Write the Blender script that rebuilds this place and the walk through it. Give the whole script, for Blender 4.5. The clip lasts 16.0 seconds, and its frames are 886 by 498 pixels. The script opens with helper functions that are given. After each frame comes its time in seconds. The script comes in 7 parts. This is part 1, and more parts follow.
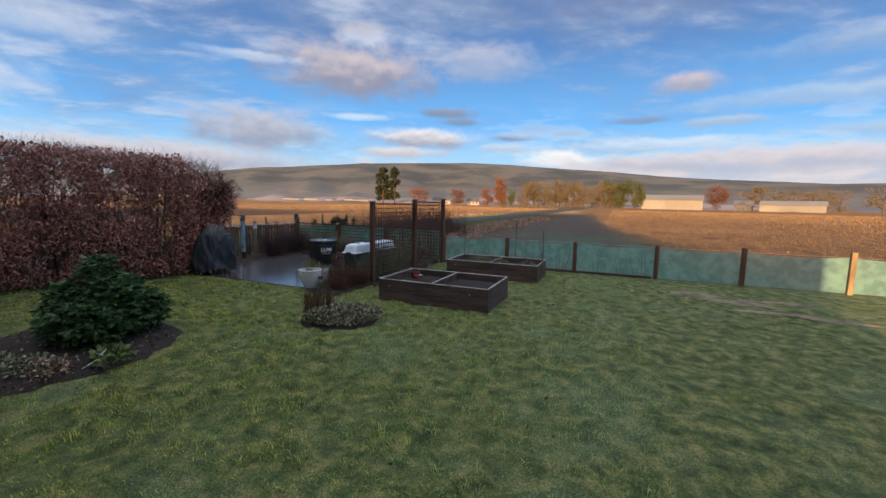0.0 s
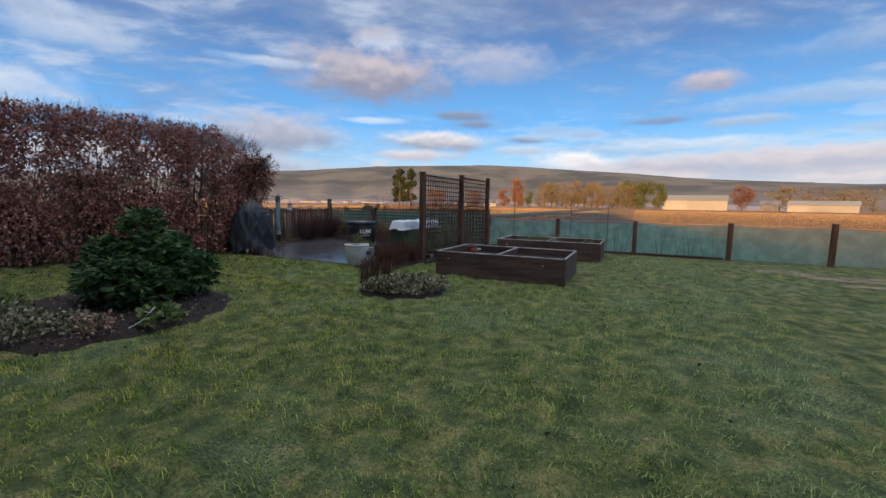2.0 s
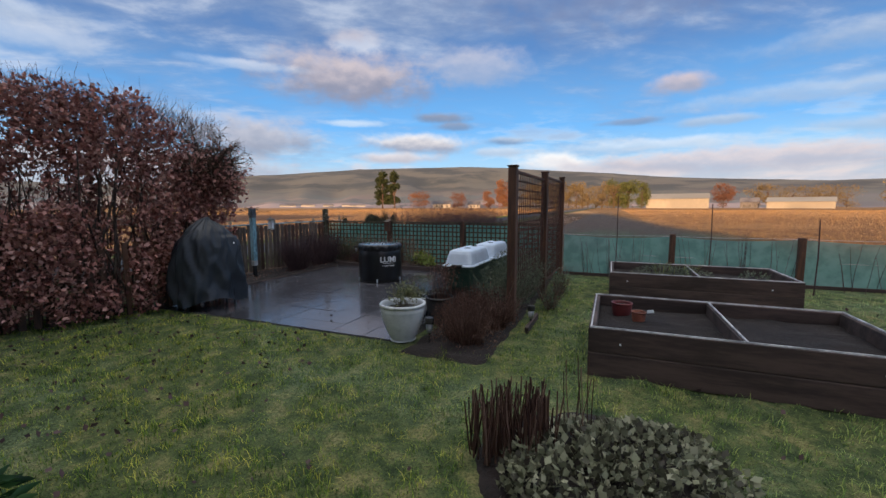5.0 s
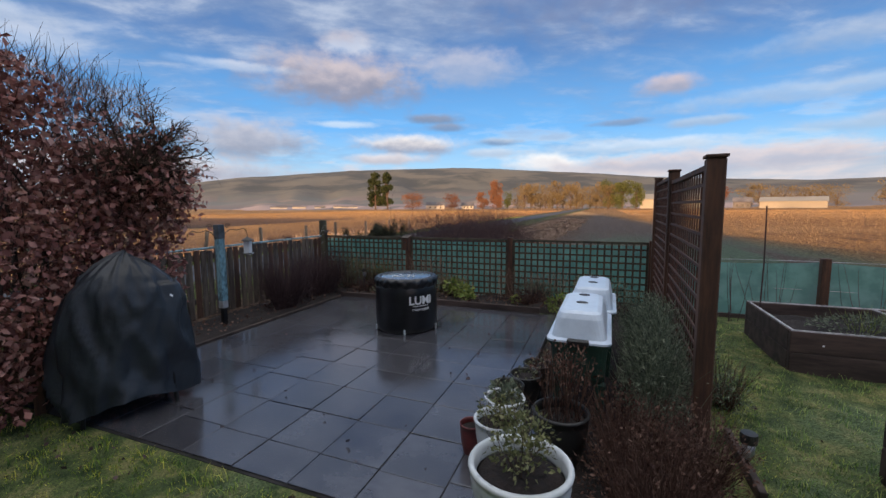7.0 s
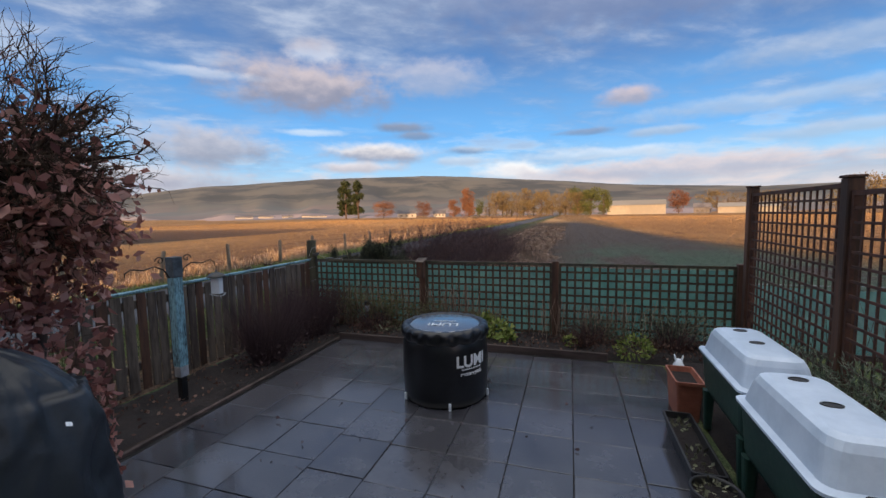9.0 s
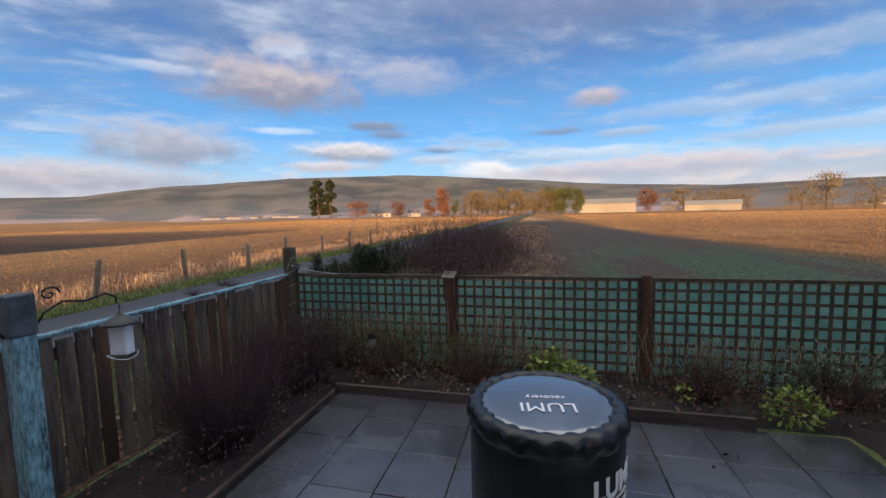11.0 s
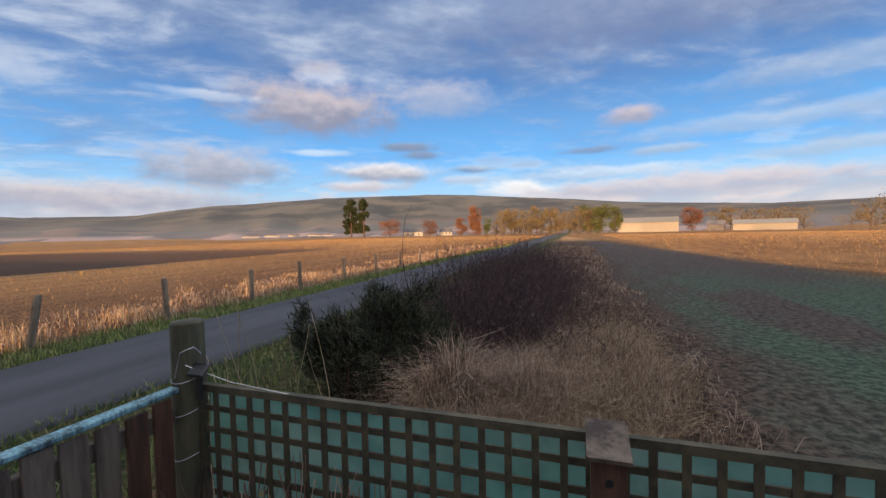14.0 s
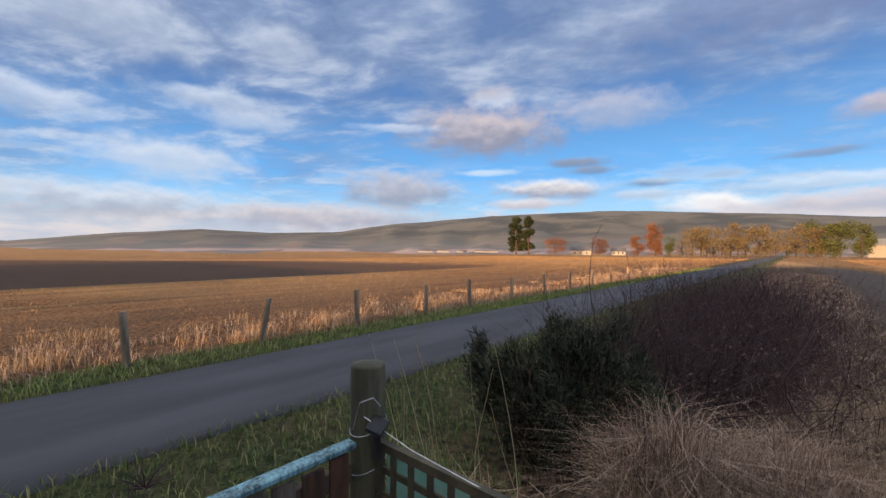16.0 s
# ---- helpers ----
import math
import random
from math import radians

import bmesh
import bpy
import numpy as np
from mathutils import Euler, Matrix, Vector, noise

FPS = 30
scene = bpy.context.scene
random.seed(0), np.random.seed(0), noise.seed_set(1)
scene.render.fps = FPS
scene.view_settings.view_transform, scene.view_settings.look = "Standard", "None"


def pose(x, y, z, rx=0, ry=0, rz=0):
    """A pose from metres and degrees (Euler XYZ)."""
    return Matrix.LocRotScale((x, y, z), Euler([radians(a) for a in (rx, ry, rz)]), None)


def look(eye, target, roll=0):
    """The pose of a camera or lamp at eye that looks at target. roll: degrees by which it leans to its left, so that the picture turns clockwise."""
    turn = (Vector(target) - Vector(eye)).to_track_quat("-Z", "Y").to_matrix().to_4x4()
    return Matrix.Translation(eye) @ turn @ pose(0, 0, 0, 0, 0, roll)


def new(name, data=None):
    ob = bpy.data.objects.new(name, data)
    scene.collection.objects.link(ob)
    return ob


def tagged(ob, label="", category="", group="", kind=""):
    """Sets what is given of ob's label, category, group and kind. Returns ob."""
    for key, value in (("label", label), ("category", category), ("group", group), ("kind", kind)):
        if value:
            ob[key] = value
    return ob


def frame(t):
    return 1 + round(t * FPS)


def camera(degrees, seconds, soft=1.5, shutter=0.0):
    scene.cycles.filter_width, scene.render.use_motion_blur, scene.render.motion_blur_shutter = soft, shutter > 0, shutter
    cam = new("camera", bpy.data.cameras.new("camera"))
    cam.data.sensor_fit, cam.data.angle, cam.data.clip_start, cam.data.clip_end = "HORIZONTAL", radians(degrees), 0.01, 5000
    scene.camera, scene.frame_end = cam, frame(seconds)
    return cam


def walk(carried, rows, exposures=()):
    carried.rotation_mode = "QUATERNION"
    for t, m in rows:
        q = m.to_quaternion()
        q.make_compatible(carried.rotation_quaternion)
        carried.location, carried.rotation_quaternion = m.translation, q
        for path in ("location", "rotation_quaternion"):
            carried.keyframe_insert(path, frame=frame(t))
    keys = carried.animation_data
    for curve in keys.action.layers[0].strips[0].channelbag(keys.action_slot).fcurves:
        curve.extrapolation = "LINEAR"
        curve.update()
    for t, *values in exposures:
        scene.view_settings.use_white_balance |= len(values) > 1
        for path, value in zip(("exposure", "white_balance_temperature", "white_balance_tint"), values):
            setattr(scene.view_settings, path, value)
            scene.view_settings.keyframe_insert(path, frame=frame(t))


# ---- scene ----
cam = camera(95.1, 16.0)

PATH = [
    (0, (2.157, -12.292, 1.951), (2.404, -10.321, 1.717), 1.1),
    (0.5, (1.947, -12.17, 1.87), (2.16, -10.195, 1.639), 1.1),
    (1, (1.772, -11.956, 1.714), (1.96, -9.978, 1.484), 1.0),
    (1.5, (1.61, -11.881, 1.513), (1.782, -9.901, 1.285), 1.0),
    (2, (1.391, -11.516, 1.261), (1.564, -9.537, 1.038), 0.9),
    (2.5, (1.13, -10.992, 1.347), (1.316, -9.013, 1.122), 0.8),
    (3, (1.007, -10.305, 1.389), (1.217, -8.328, 1.165), 0.9),
    (3.5, (0.788, -9.632, 1.391), (1.017, -7.658, 1.168), 0.8),
    (4, (0.558, -8.898, 1.418), (0.801, -6.925, 1.197), 0.8),
    (6.3, (-0.086, -5.845, 1.499), (0.184, -3.873, 1.295), -1.1),
    (6.5, (-0.145, -5.587, 1.606), (0.141, -3.62, 1.391), -0.5),
    (7, (-0.264, -4.971, 1.626), (0.032, -3.003, 1.418), -0.4),
    (7.5, (-0.335, -4.4, 1.641), (-0.014, -2.435, 1.445), -0.5),
    (8, (-0.67, -3.886, 1.727), (-0.32, -1.925, 1.545), -0.7),
    (8.5, (-0.82, -3.58, 1.774), (-0.428, -1.627, 1.6), -0.8),
    (9, (-0.805, -3.349, 1.757), (-0.369, -1.405, 1.586), -1.0),
    (9.2, (-0.763, -3.227, 1.728), (-0.312, -1.286, 1.561), -1.2),
    (11.3, (-1.078, -1.21, 1.73), (-0.493, 0.694, 1.554), -1.4),
    (11.5, (-1.039, -1.062, 1.723), (-0.433, 0.836, 1.552), -1.5),
    (12, (-0.916, -0.564, 1.736), (-0.249, 1.314, 1.57), -1.7),
    (12.5, (-0.824, -0.079, 1.753), (-0.11, 1.783, 1.598), -1.8),
    (13, (-0.662, 0.405, 1.772), (0.049, 2.27, 1.636), -1.6),
    (13.5, (-0.62, 0.96, 1.77), (-0.012, 2.862, 1.659), -1.5),
    (14, (-0.614, 1.413, 1.786), (-0.201, 3.368, 1.705), -1.2),
    (14.5, (-0.759, 1.849, 1.802), (-0.6, 3.842, 1.753), -0.9),
    (15, (-0.807, 1.974, 1.842), (-0.89, 3.972, 1.818), -0.4),
    (15.5, (-0.792, 1.926, 1.888), (-1.063, 3.907, 1.882), 0.1),
    (16, (-0.804, 1.971, 1.864), (-1.183, 3.934, 1.875), 0.2),
]
walk(cam, [(t, look(eye, target, roll)) for t, eye, target, roll in PATH])

# world, sun, exposure
SUN_EL, SUN_AZ = 7.5, 210.0      # the sun stands low behind the walker
GRID = radians(-30)              # the garden's own axes: u along the trellis fence, v away from the house


def W(u, v, z=0.0):
    return Vector((u * math.cos(GRID) - v * math.sin(GRID), u * math.sin(GRID) + v * math.cos(GRID), z))


def at(u, v, z=0.0, turn=0.0):
    p = W(u, v, z)
    return pose(p.x, p.y, p.z, 0, 0, -30 + turn)


sun = new("sun", bpy.data.lights.new("sun", "SUN"))
sun.data.energy, sun.data.angle, sun.data.color = 5.0, radians(0.6), (1.0, 0.56, 0.27)
_d = Vector((math.sin(radians(SUN_AZ)), math.cos(radians(SUN_AZ)), math.tan(radians(SUN_EL))))
sun.matrix_world = look(_d * 50, (0, 0, 0))


class Nodes:
    """Short hand for building node trees."""

    def __init__(self, tree):
        self.tree = tree
        tree.nodes.clear()

    def add(self, kind, **values):
        n = self.tree.nodes.new(kind)
        for key, value in values.items():
            if key.startswith("_"):
                n.inputs[int(key[1:])].default_value = value
            elif key in n.inputs:
                n.inputs[key].default_value = value
            else:
                setattr(n, key, value)
        return n

    def link(self, a, b):
        self.tree.links.new(a, b)

    def math(self, op, a, b=None, c=None):
        n = self.tree.nodes.new("ShaderNodeMath")
        n.operation = op
        for i, v in enumerate((a, b, c)):
            if v is None:
                continue
            if isinstance(v, (int, float)):
                n.inputs[i].default_value = v
            else:
                self.link(v, n.inputs[i])
        return n.outputs[0]

    def mix(self, fac, a, b, kind="MIX"):
        n = self.tree.nodes.new("ShaderNodeMix")
        n.data_type, n.blend_type = "RGBA", kind
        for i, v in ((0, fac), (6, a), (7, b)):
            if isinstance(v, tuple):
                n.inputs[i].default_value = (*v[:3], 1)
            elif isinstance(v, (int, float)):
                n.inputs[i].default_value = v
            else:
                self.link(v, n.inputs[i])
        return n.outputs[2]

    def ramp(self, fac, stops, smooth=False):
        n = self.tree.nodes.new("ShaderNodeValToRGB")
        r = n.color_ramp
        if smooth:
            r.interpolation = "EASE"
        while len(r.elements) < len(stops):
            r.elements.new(0.5)
        for e, (p, c) in zip(r.elements, stops):
            e.position = p
            e.color = (*c, 1) if isinstance(c, tuple) else (c, c, c, 1)
        self.link(fac, n.inputs[0])
        return n.outputs[0]

    def smooth(self, x, lo, hi, out0=0.0, out1=1.0):
        n = self.tree.nodes.new("ShaderNodeMapRange")
        n.interpolation_type = "SMOOTHSTEP"
        self.link(x, n.inputs[0])
        for i, v in enumerate((lo, hi, out0, out1)):
            n.inputs[i + 1].default_value = v
        return n.outputs[0]

    def noise(self, vec, scale, detail=3.0, rough=0.55, distort=0.0):
        n = self.add("ShaderNodeTexNoise", Scale=scale, Detail=detail, Roughness=rough, Distortion=distort)
        if vec is not None:
            self.link(vec, n.inputs["Vector"])
        return n.outputs[0]

    def stretch(self, vec, x, y, z):
        n = self.add("ShaderNodeMapping")
        n.inputs["Scale"].default_value = (x, y, z)
        self.link(vec, n.inputs["Vector"])
        return n.outputs[0]


def make_sky():
    world = bpy.data.worlds.new("sky")
    scene.world = world
    world.use_nodes = True
    n = Nodes(world.node_tree)
    co = n.add("ShaderNodeTexCoord").outputs["Generated"]
    xyz = n.add("ShaderNodeSeparateXYZ")
    n.link(co, xyz.inputs[0])
    x, y, z = xyz.outputs
    sky = n.add("ShaderNodeTexSky", sky_type="NISHITA", sun_disc=False, sun_elevation=radians(SUN_EL), sun_rotation=radians(SUN_AZ))
    el = n.math("MULTIPLY", n.math("ARCSINE", z), 180 / math.pi)
    az = n.math("MULTIPLY", n.math("ARCTAN2", x, y), 180 / math.pi)
    clear = n.ramp(n.smooth(el, -2, 60), [(0.0, (0.50, 0.64, 0.74)), (0.025, (0.36, 0.60, 0.82)), (0.10, (0.135, 0.41, 0.82)), (0.28, (0.075, 0.21, 0.50)), (1.0, (0.05, 0.14, 0.36))])
    # the air as the sky model gives it, with the deep blue of clean winter air
    base = n.mix(0.9, n.mix(1.0, sky.outputs[0], (0.1, 0.1, 0.1), "MULTIPLY"), clear)
    comb = n.add("ShaderNodeCombineXYZ")
    n.link(n.math("MULTIPLY", az, 0.1), comb.inputs[0])
    n.link(n.math("MULTIPLY", el, 0.1), comb.inputs[1])
    flat = comb.outputs[0]
    # high, torn cloud: thick high up and to the west
    plane = n.math("MAXIMUM", n.math("ADD", z, 0.12), 0.1)
    c2 = n.add("ShaderNodeCombineXYZ")
    n.link(n.math("DIVIDE", x, plane), c2.inputs[0])
    n.link(n.math("DIVIDE", y, plane), c2.inputs[1])
    high = n.noise(n.stretch(c2.outputs[0], 1.0, 1.2, 1.0), 0.75, 6, 0.55, 0.15)
    fine = n.noise(n.stretch(c2.outputs[0], 1.0, 1.5, 1.0), 2.6, 7, 0.58, 0.2)
    west = n.smooth(az, 10, -50)
    up = n.smooth(n.math("ADD", el, n.math("MULTIPLY", n.smooth(az, 5, 50), 4.0)), 12, 30)
    cover = n.math("ADD", n.math("MULTIPLY", up, 0.26), n.math("MULTIPLY", n.math("MULTIPLY", west, n.smooth(el, 4, 14)), 0.13))
    dens = n.math("ADD", n.math("ADD", n.math("MULTIPLY", high, 0.6), n.math("MULTIPLY", fine, 0.4)), cover)
    veil = n.smooth(dens, 0.46, 0.80)
    veil_col = n.ramp(fine, [(0.35, (0.13, 0.19, 0.34)), (0.52, (0.22, 0.29, 0.44)), (0.70, (0.42, 0.48, 0.60))])
    veil_col = n.mix(n.math("MULTIPLY", west, n.smooth(fine, 0.46, 0.72)), veil_col, (0.48, 0.53, 0.63))
    col = n.mix(n.math("MULTIPLY", veil, 0.88), base, veil_col)
    # flat bands of cloud low down
    low = n.noise(n.stretch(flat, 0.5, 2.4, 1.0), 1.4, 6, 0.6, 0.3)
    lowm = n.math("MULTIPLY", n.smooth(low, 0.5, 0.66), n.math("MULTIPLY", n.smooth(el, 14, 7), n.smooth(el, 0, 2)))
    col = n.mix(n.math("MULTIPLY", lowm, 0.7), col, n.mix(n.smooth(low, 0.52, 0.68), (0.62, 0.70, 0.78), (0.40, 0.45, 0.54)))
    bank = n.math("MULTIPLY", n.smooth(n.math("ADD", el, n.math("MULTIPLY", low, -5.0)), 3.4, 1.6), 1.0)
    col = n.mix(n.math("MULTIPLY", bank, 0.8), col, n.mix(n.smooth(low, 0.4, 0.65), (0.42, 0.44, 0.51), (0.66, 0.56, 0.54)))
    wob = n.math("MULTIPLY", n.math("SUBTRACT", n.noise(n.stretch(flat, 1.0, 1.6, 1.0), 3.2, 5, 0.56), 0.5), 1.15)
    billow = n.noise(n.stretch(flat, 1.0, 1.7, 1.0), 3.2, 5, 0.55)
    for a, e, w, h, dark, light, strength in CLOUDS:
        da = n.math("DIVIDE", n.math("SUBTRACT", az, a), w * 1.35)
        de = n.math("DIVIDE", n.math("SUBTRACT", el, e), h * 1.3)
        r = n.math("ADD", n.math("SQRT", n.math("ADD", n.math("MULTIPLY", da, da), n.math("MULTIPLY", de, de))), wob)
        m = n.math("MULTIPLY", n.smooth(r, 1.15, 0.3), strength)
        lit = n.smooth(n.math("ADD", de, n.math("MULTIPLY", n.math("SUBTRACT", billow, 0.5), 1.8)), -0.6, 0.9)
        col = n.mix(m, col, n.mix(lit, dark, light))
    # light pooled round the low sun
    glow = n.math("MULTIPLY", n.smooth(n.math("ADD", n.math("MULTIPLY", x, math.sin(radians(SUN_AZ))), n.math("MULTIPLY", y, math.cos(radians(SUN_AZ)))), 0.3, 1.0), n.smooth(z, 0.5, 0.0))
    col = n.mix(n.math("MULTIPLY", glow, 0.8), col, (3.4, 2.3, 1.5))
    # brightness added to the unseen sky overhead, to fill the shaded garden
    col = n.mix(n.math("MULTIPLY", n.smooth(el, 34, 60), 0.85), col, (1.5, 1.5, 1.52))
    bg = n.add("ShaderNodeBackground")
    n.link(col, bg.inputs[0])
    bg.inputs[1].default_value = SKY
    out = n.add("ShaderNodeOutputWorld")
    n.link(bg.outputs[0], out.inputs[0])


SKY = 0.5
GREY, ROSE, WHITE, SLATE = (0.25, 0.28, 0.37), (0.54, 0.48, 0.50), (0.66, 0.67, 0.71), (0.17, 0.24, 0.37)
# azimuth, height, half width, half height (degrees), shaded colour, lit colour, how dense
CLOUDS = [
    (-5, 16.3, 9.5, 3.0, (0.24, 0.25, 0.33), (0.54, 0.47, 0.49), 0.95),
    (-4, 20.6, 3.2, 1.3, (0.55, 0.60, 0.70), ROSE, 0.7),
    (12, 18.0, 6.5, 2.2, (0.30, 0.36, 0.50), (0.50, 0.50, 0.58), 0.7),
    (-17, 8.4, 7.0, 2.4, (0.26, 0.29, 0.38), (0.50, 0.49, 0.54), 0.92),
    (-27, 4.6, 12, 1.7, (0.33, 0.34, 0.42), (0.62, 0.56, 0.56), 0.85),
    (4.5, 8.4, 6.5, 1.2, (0.30, 0.32, 0.40), (0.80, 0.74, 0.71), 0.95),
    (1.0, 6.5, 5.0, 0.7, (0.46, 0.44, 0.48), (0.70, 0.64, 0.64), 0.9),
    (7.5, 11.8, 3.2, 0.6, SLATE, GREY, 0.95),
    (9.0, 10.7, 2.5, 0.5, SLATE, GREY, 0.8),
    (16.5, 8.7, 2.6, 0.5, SLATE, (0.45, 0.50, 0.58), 0.8),
    (15, 7.3, 3.0, 0.6, (0.40, 0.46, 0.56), (0.60, 0.64, 0.70), 0.7),
    (37, 14.0, 3.0, 1.1, (0.30, 0.32, 0.42), (0.55, 0.47, 0.50), 0.95),
    (31.5, 10.3, 3.2, 0.4, SLATE, GREY, 0.7),
    (41, 9.6, 4.0, 0.5, (0.32, 0.40, 0.52), (0.50, 0.55, 0.62), 0.7),
    (-4.7, 10.9, 3.2, 0.4, (0.52, 0.62, 0.74), (0.62, 0.70, 0.78), 0.7),
    (23, 5.7, 4.5, 1.1, (0.66, 0.64, 0.66), (0.86, 0.83, 0.80), 0.9),
    (44, 5.2, 16, 1.3, (0.40, 0.41, 0.49), (0.70, 0.57, 0.54), 0.85),
    (34, 7.4, 10, 0.7, (0.50, 0.58, 0.68), (0.72, 0.74, 0.78), 0.6),
    (-36.5, 16.3, 5, 1.3, (0.42, 0.49, 0.61), (0.60, 0.63, 0.70), 0.65),
    (-17, 16.8, 6, 0.5, (0.45, 0.54, 0.68), (0.66, 0.70, 0.78), 0.5),
    (-45, 10.7, 7, 2.2, (0.46, 0.52, 0.62), (0.62, 0.65, 0.71), 0.75),
    (60, 16, 14, 1.2, (0.30, 0.38, 0.52), (0.46, 0.52, 0.62), 0.5),
    (52, 11.5, 14, 0.9, (0.36, 0.44, 0.56), (0.52, 0.58, 0.66), 0.5),
    (60, 8, 12, 0.7, (0.38, 0.44, 0.53), (0.52, 0.55, 0.62), 0.55),
    (40, 26, 26, 4.5, (0.15, 0.20, 0.35), (0.23, 0.28, 0.43), 0.75),
    (-52, 24, 9, 3.2, (0.32, 0.38, 0.50), (0.56, 0.61, 0.70), 0.65),
    (-33, 25, 4, 2.2, (0.32, 0.38, 0.50), (0.58, 0.63, 0.72), 0.6),
    (-40, 18, 6, 1.1, (0.36, 0.43, 0.55), (0.62, 0.67, 0.75), 0.65),
    (-58, 15, 6, 1.5, (0.35, 0.42, 0.55), (0.66, 0.70, 0.78), 0.7),
    (-50, 5.4, 12, 1.8, (0.34, 0.38, 0.46), (0.62, 0.64, 0.70), 0.85),
]
make_sky()
scene.view_settings.exposure = 1.36


# materials
def material(name, build, rough=0.8, metal=0.0):
    m = bpy.data.materials.new(name)
    m.use_nodes = True
    n = Nodes(m.node_tree)
    bsdf = n.add("ShaderNodeBsdfPrincipled", Roughness=rough, Metallic=metal)
    out = n.add("ShaderNodeOutputMaterial")
    n.link(bsdf.outputs[0], out.inputs[0])
    build(n, bsdf)
    return m


def bump(n, bsdf, height, strength=0.5, distance=0.01):
    b = n.add("ShaderNodeBump", Strength=strength, Distance=distance)
    n.link(height, b.inputs["Height"])
    n.link(b.outputs[0], bsdf.inputs["Normal"])


def plain(name, dark, light, scale=20.0, rough=0.8, metal=0.0, relief=0.3, depth=0.004, stretch=(1, 1, 1), grain=0.35, vary=0.25, spec=0.5):
    """A worn surface: two scales of noise between two colours, fine relief, each object a little lighter or darker."""

    def build(n, bsdf):
        co = n.add("ShaderNodeTexCoord").outputs["Object"]
        info = n.add("ShaderNodeObjectInfo")
        off = n.add("ShaderNodeVectorMath", operation="ADD")
        n.link(co, off.inputs[0])
        rnd = n.math("MULTIPLY", info.outputs["Random"], 37.0)
        n.link(rnd, off.inputs[1])
        vec = n.stretch(off.outputs[0], *stretch)
        big = n.noise(vec, scale * 0.15, 3)
        small = n.noise(vec, scale, 5, 0.65)
        f = n.math("ADD", n.math("MULTIPLY", big, 1 - grain), n.math("MULTIPLY", small, grain))
        c = n.mix(n.smooth(f, 0.36, 0.64), dark, light)
        isl = n.add("ShaderNodeNewGeometry").outputs["Random Per Island"]
        k = n.math("ADD", n.math("MULTIPLY", n.math("ADD", info.outputs["Random"], isl), vary * 0.5), 1 - vary * 0.5)
        hsv = n.add("ShaderNodeHueSaturation")
        n.link(c, hsv.inputs["Color"])
        n.link(k, hsv.inputs["Value"])
        n.link(hsv.outputs[0], bsdf.inputs["Base Color"])
        n.link(n.math("ADD", n.math("MULTIPLY", small, 0.25), rough - 0.12), bsdf.inputs["Roughness"])
        bsdf.inputs["Specular IOR Level"].default_value = spec
        bump(n, bsdf, small, relief, depth)

    return material(name, build, rough, metal)


wood_dark = plain("brown stained timber", (0.032, 0.015, 0.009), (0.110, 0.050, 0.028), 60, 0.75, stretch=(1, 1, 0.12))
wood_bed = plain("weathered railway timber", (0.024, 0.016, 0.014), (0.078, 0.052, 0.046), 50, 0.85, stretch=(0.15, 1, 1))
wood_green = plain("old green-brown fence post", (0.030, 0.030, 0.018), (0.085, 0.080, 0.048), 60, 0.85, stretch=(1, 1, 0.15))
wood_grey = plain("weathered grey fence wood", (0.035, 0.024, 0.020), (0.14, 0.11, 0.085), 60, 0.9, stretch=(1, 1, 0.12))
lattice_paint = plain("faded lattice stain", (0.028, 0.026, 0.016), (0.075, 0.062, 0.036), 60, 0.8)
lattice_dark = plain("dark lattice stain", (0.030, 0.012, 0.007), (0.075, 0.028, 0.016), 60, 0.75)
blue_paint = plain("flaking blue paint", (0.018, 0.035, 0.045), (0.20, 0.38, 0.45), 70, 0.7, stretch=(1, 1, 0.25), grain=0.6)
black_pvc = plain("black vinyl", (0.003, 0.0035, 0.005), (0.009, 0.010, 0.013), 30, 0.33, relief=0.15)
cover_cloth = plain("blue-black cover cloth", (0.007, 0.010, 0.015), (0.020, 0.026, 0.036), 18, 0.45, relief=0.4, depth=0.01)
pale_lid = plain("frosted lid", (0.40, 0.48, 0.58), (0.56, 0.64, 0.74), 9, 0.35, relief=0.1)
white_plastic = plain("white plastic", (0.50, 0.54, 0.58), (0.64, 0.68, 0.72), 14, 0.45, relief=0.1)
green_plastic = plain("dark green plastic", (0.010, 0.035, 0.026), (0.020, 0.055, 0.040), 25, 0.45, relief=0.1)
black_plastic = plain("black plastic", (0.008, 0.008, 0.009), (0.025, 0.024, 0.024), 25, 0.45, relief=0.1)
terracotta = plain("terracotta plastic", (0.20, 0.06, 0.035), (0.36, 0.13, 0.08), 20, 0.6)
maroon = plain("maroon plastic", (0.08, 0.012, 0.014), (0.16, 0.03, 0.03), 20, 0.5)
glazed = plain("pale glazed pot", (0.42, 0.45, 0.46), (0.62, 0.65, 0.66), 16, 0.3, relief=0.1)
soil = plain("damp soil", (0.006, 0.004, 0.004), (0.022, 0.014, 0.012), 40, 0.95, relief=1.0, depth=0.02, grain=0.6)
metal_grey = plain("galvanised metal", (0.25, 0.26, 0.28), (0.5, 0.52, 0.55), 40, 0.4, metal=0.7)
black_metal = plain("black metal", (0.008, 0.008, 0.009), (0.02, 0.02, 0.02), 40, 0.5, metal=0.5)
frosty = plain("frosted batten", (0.22, 0.23, 0.25), (0.62, 0.63, 0.65), 60, 0.7)
print_white = plain("white print", (0.62, 0.64, 0.66), (0.72, 0.74, 0.76), 20, 0.6, relief=0)
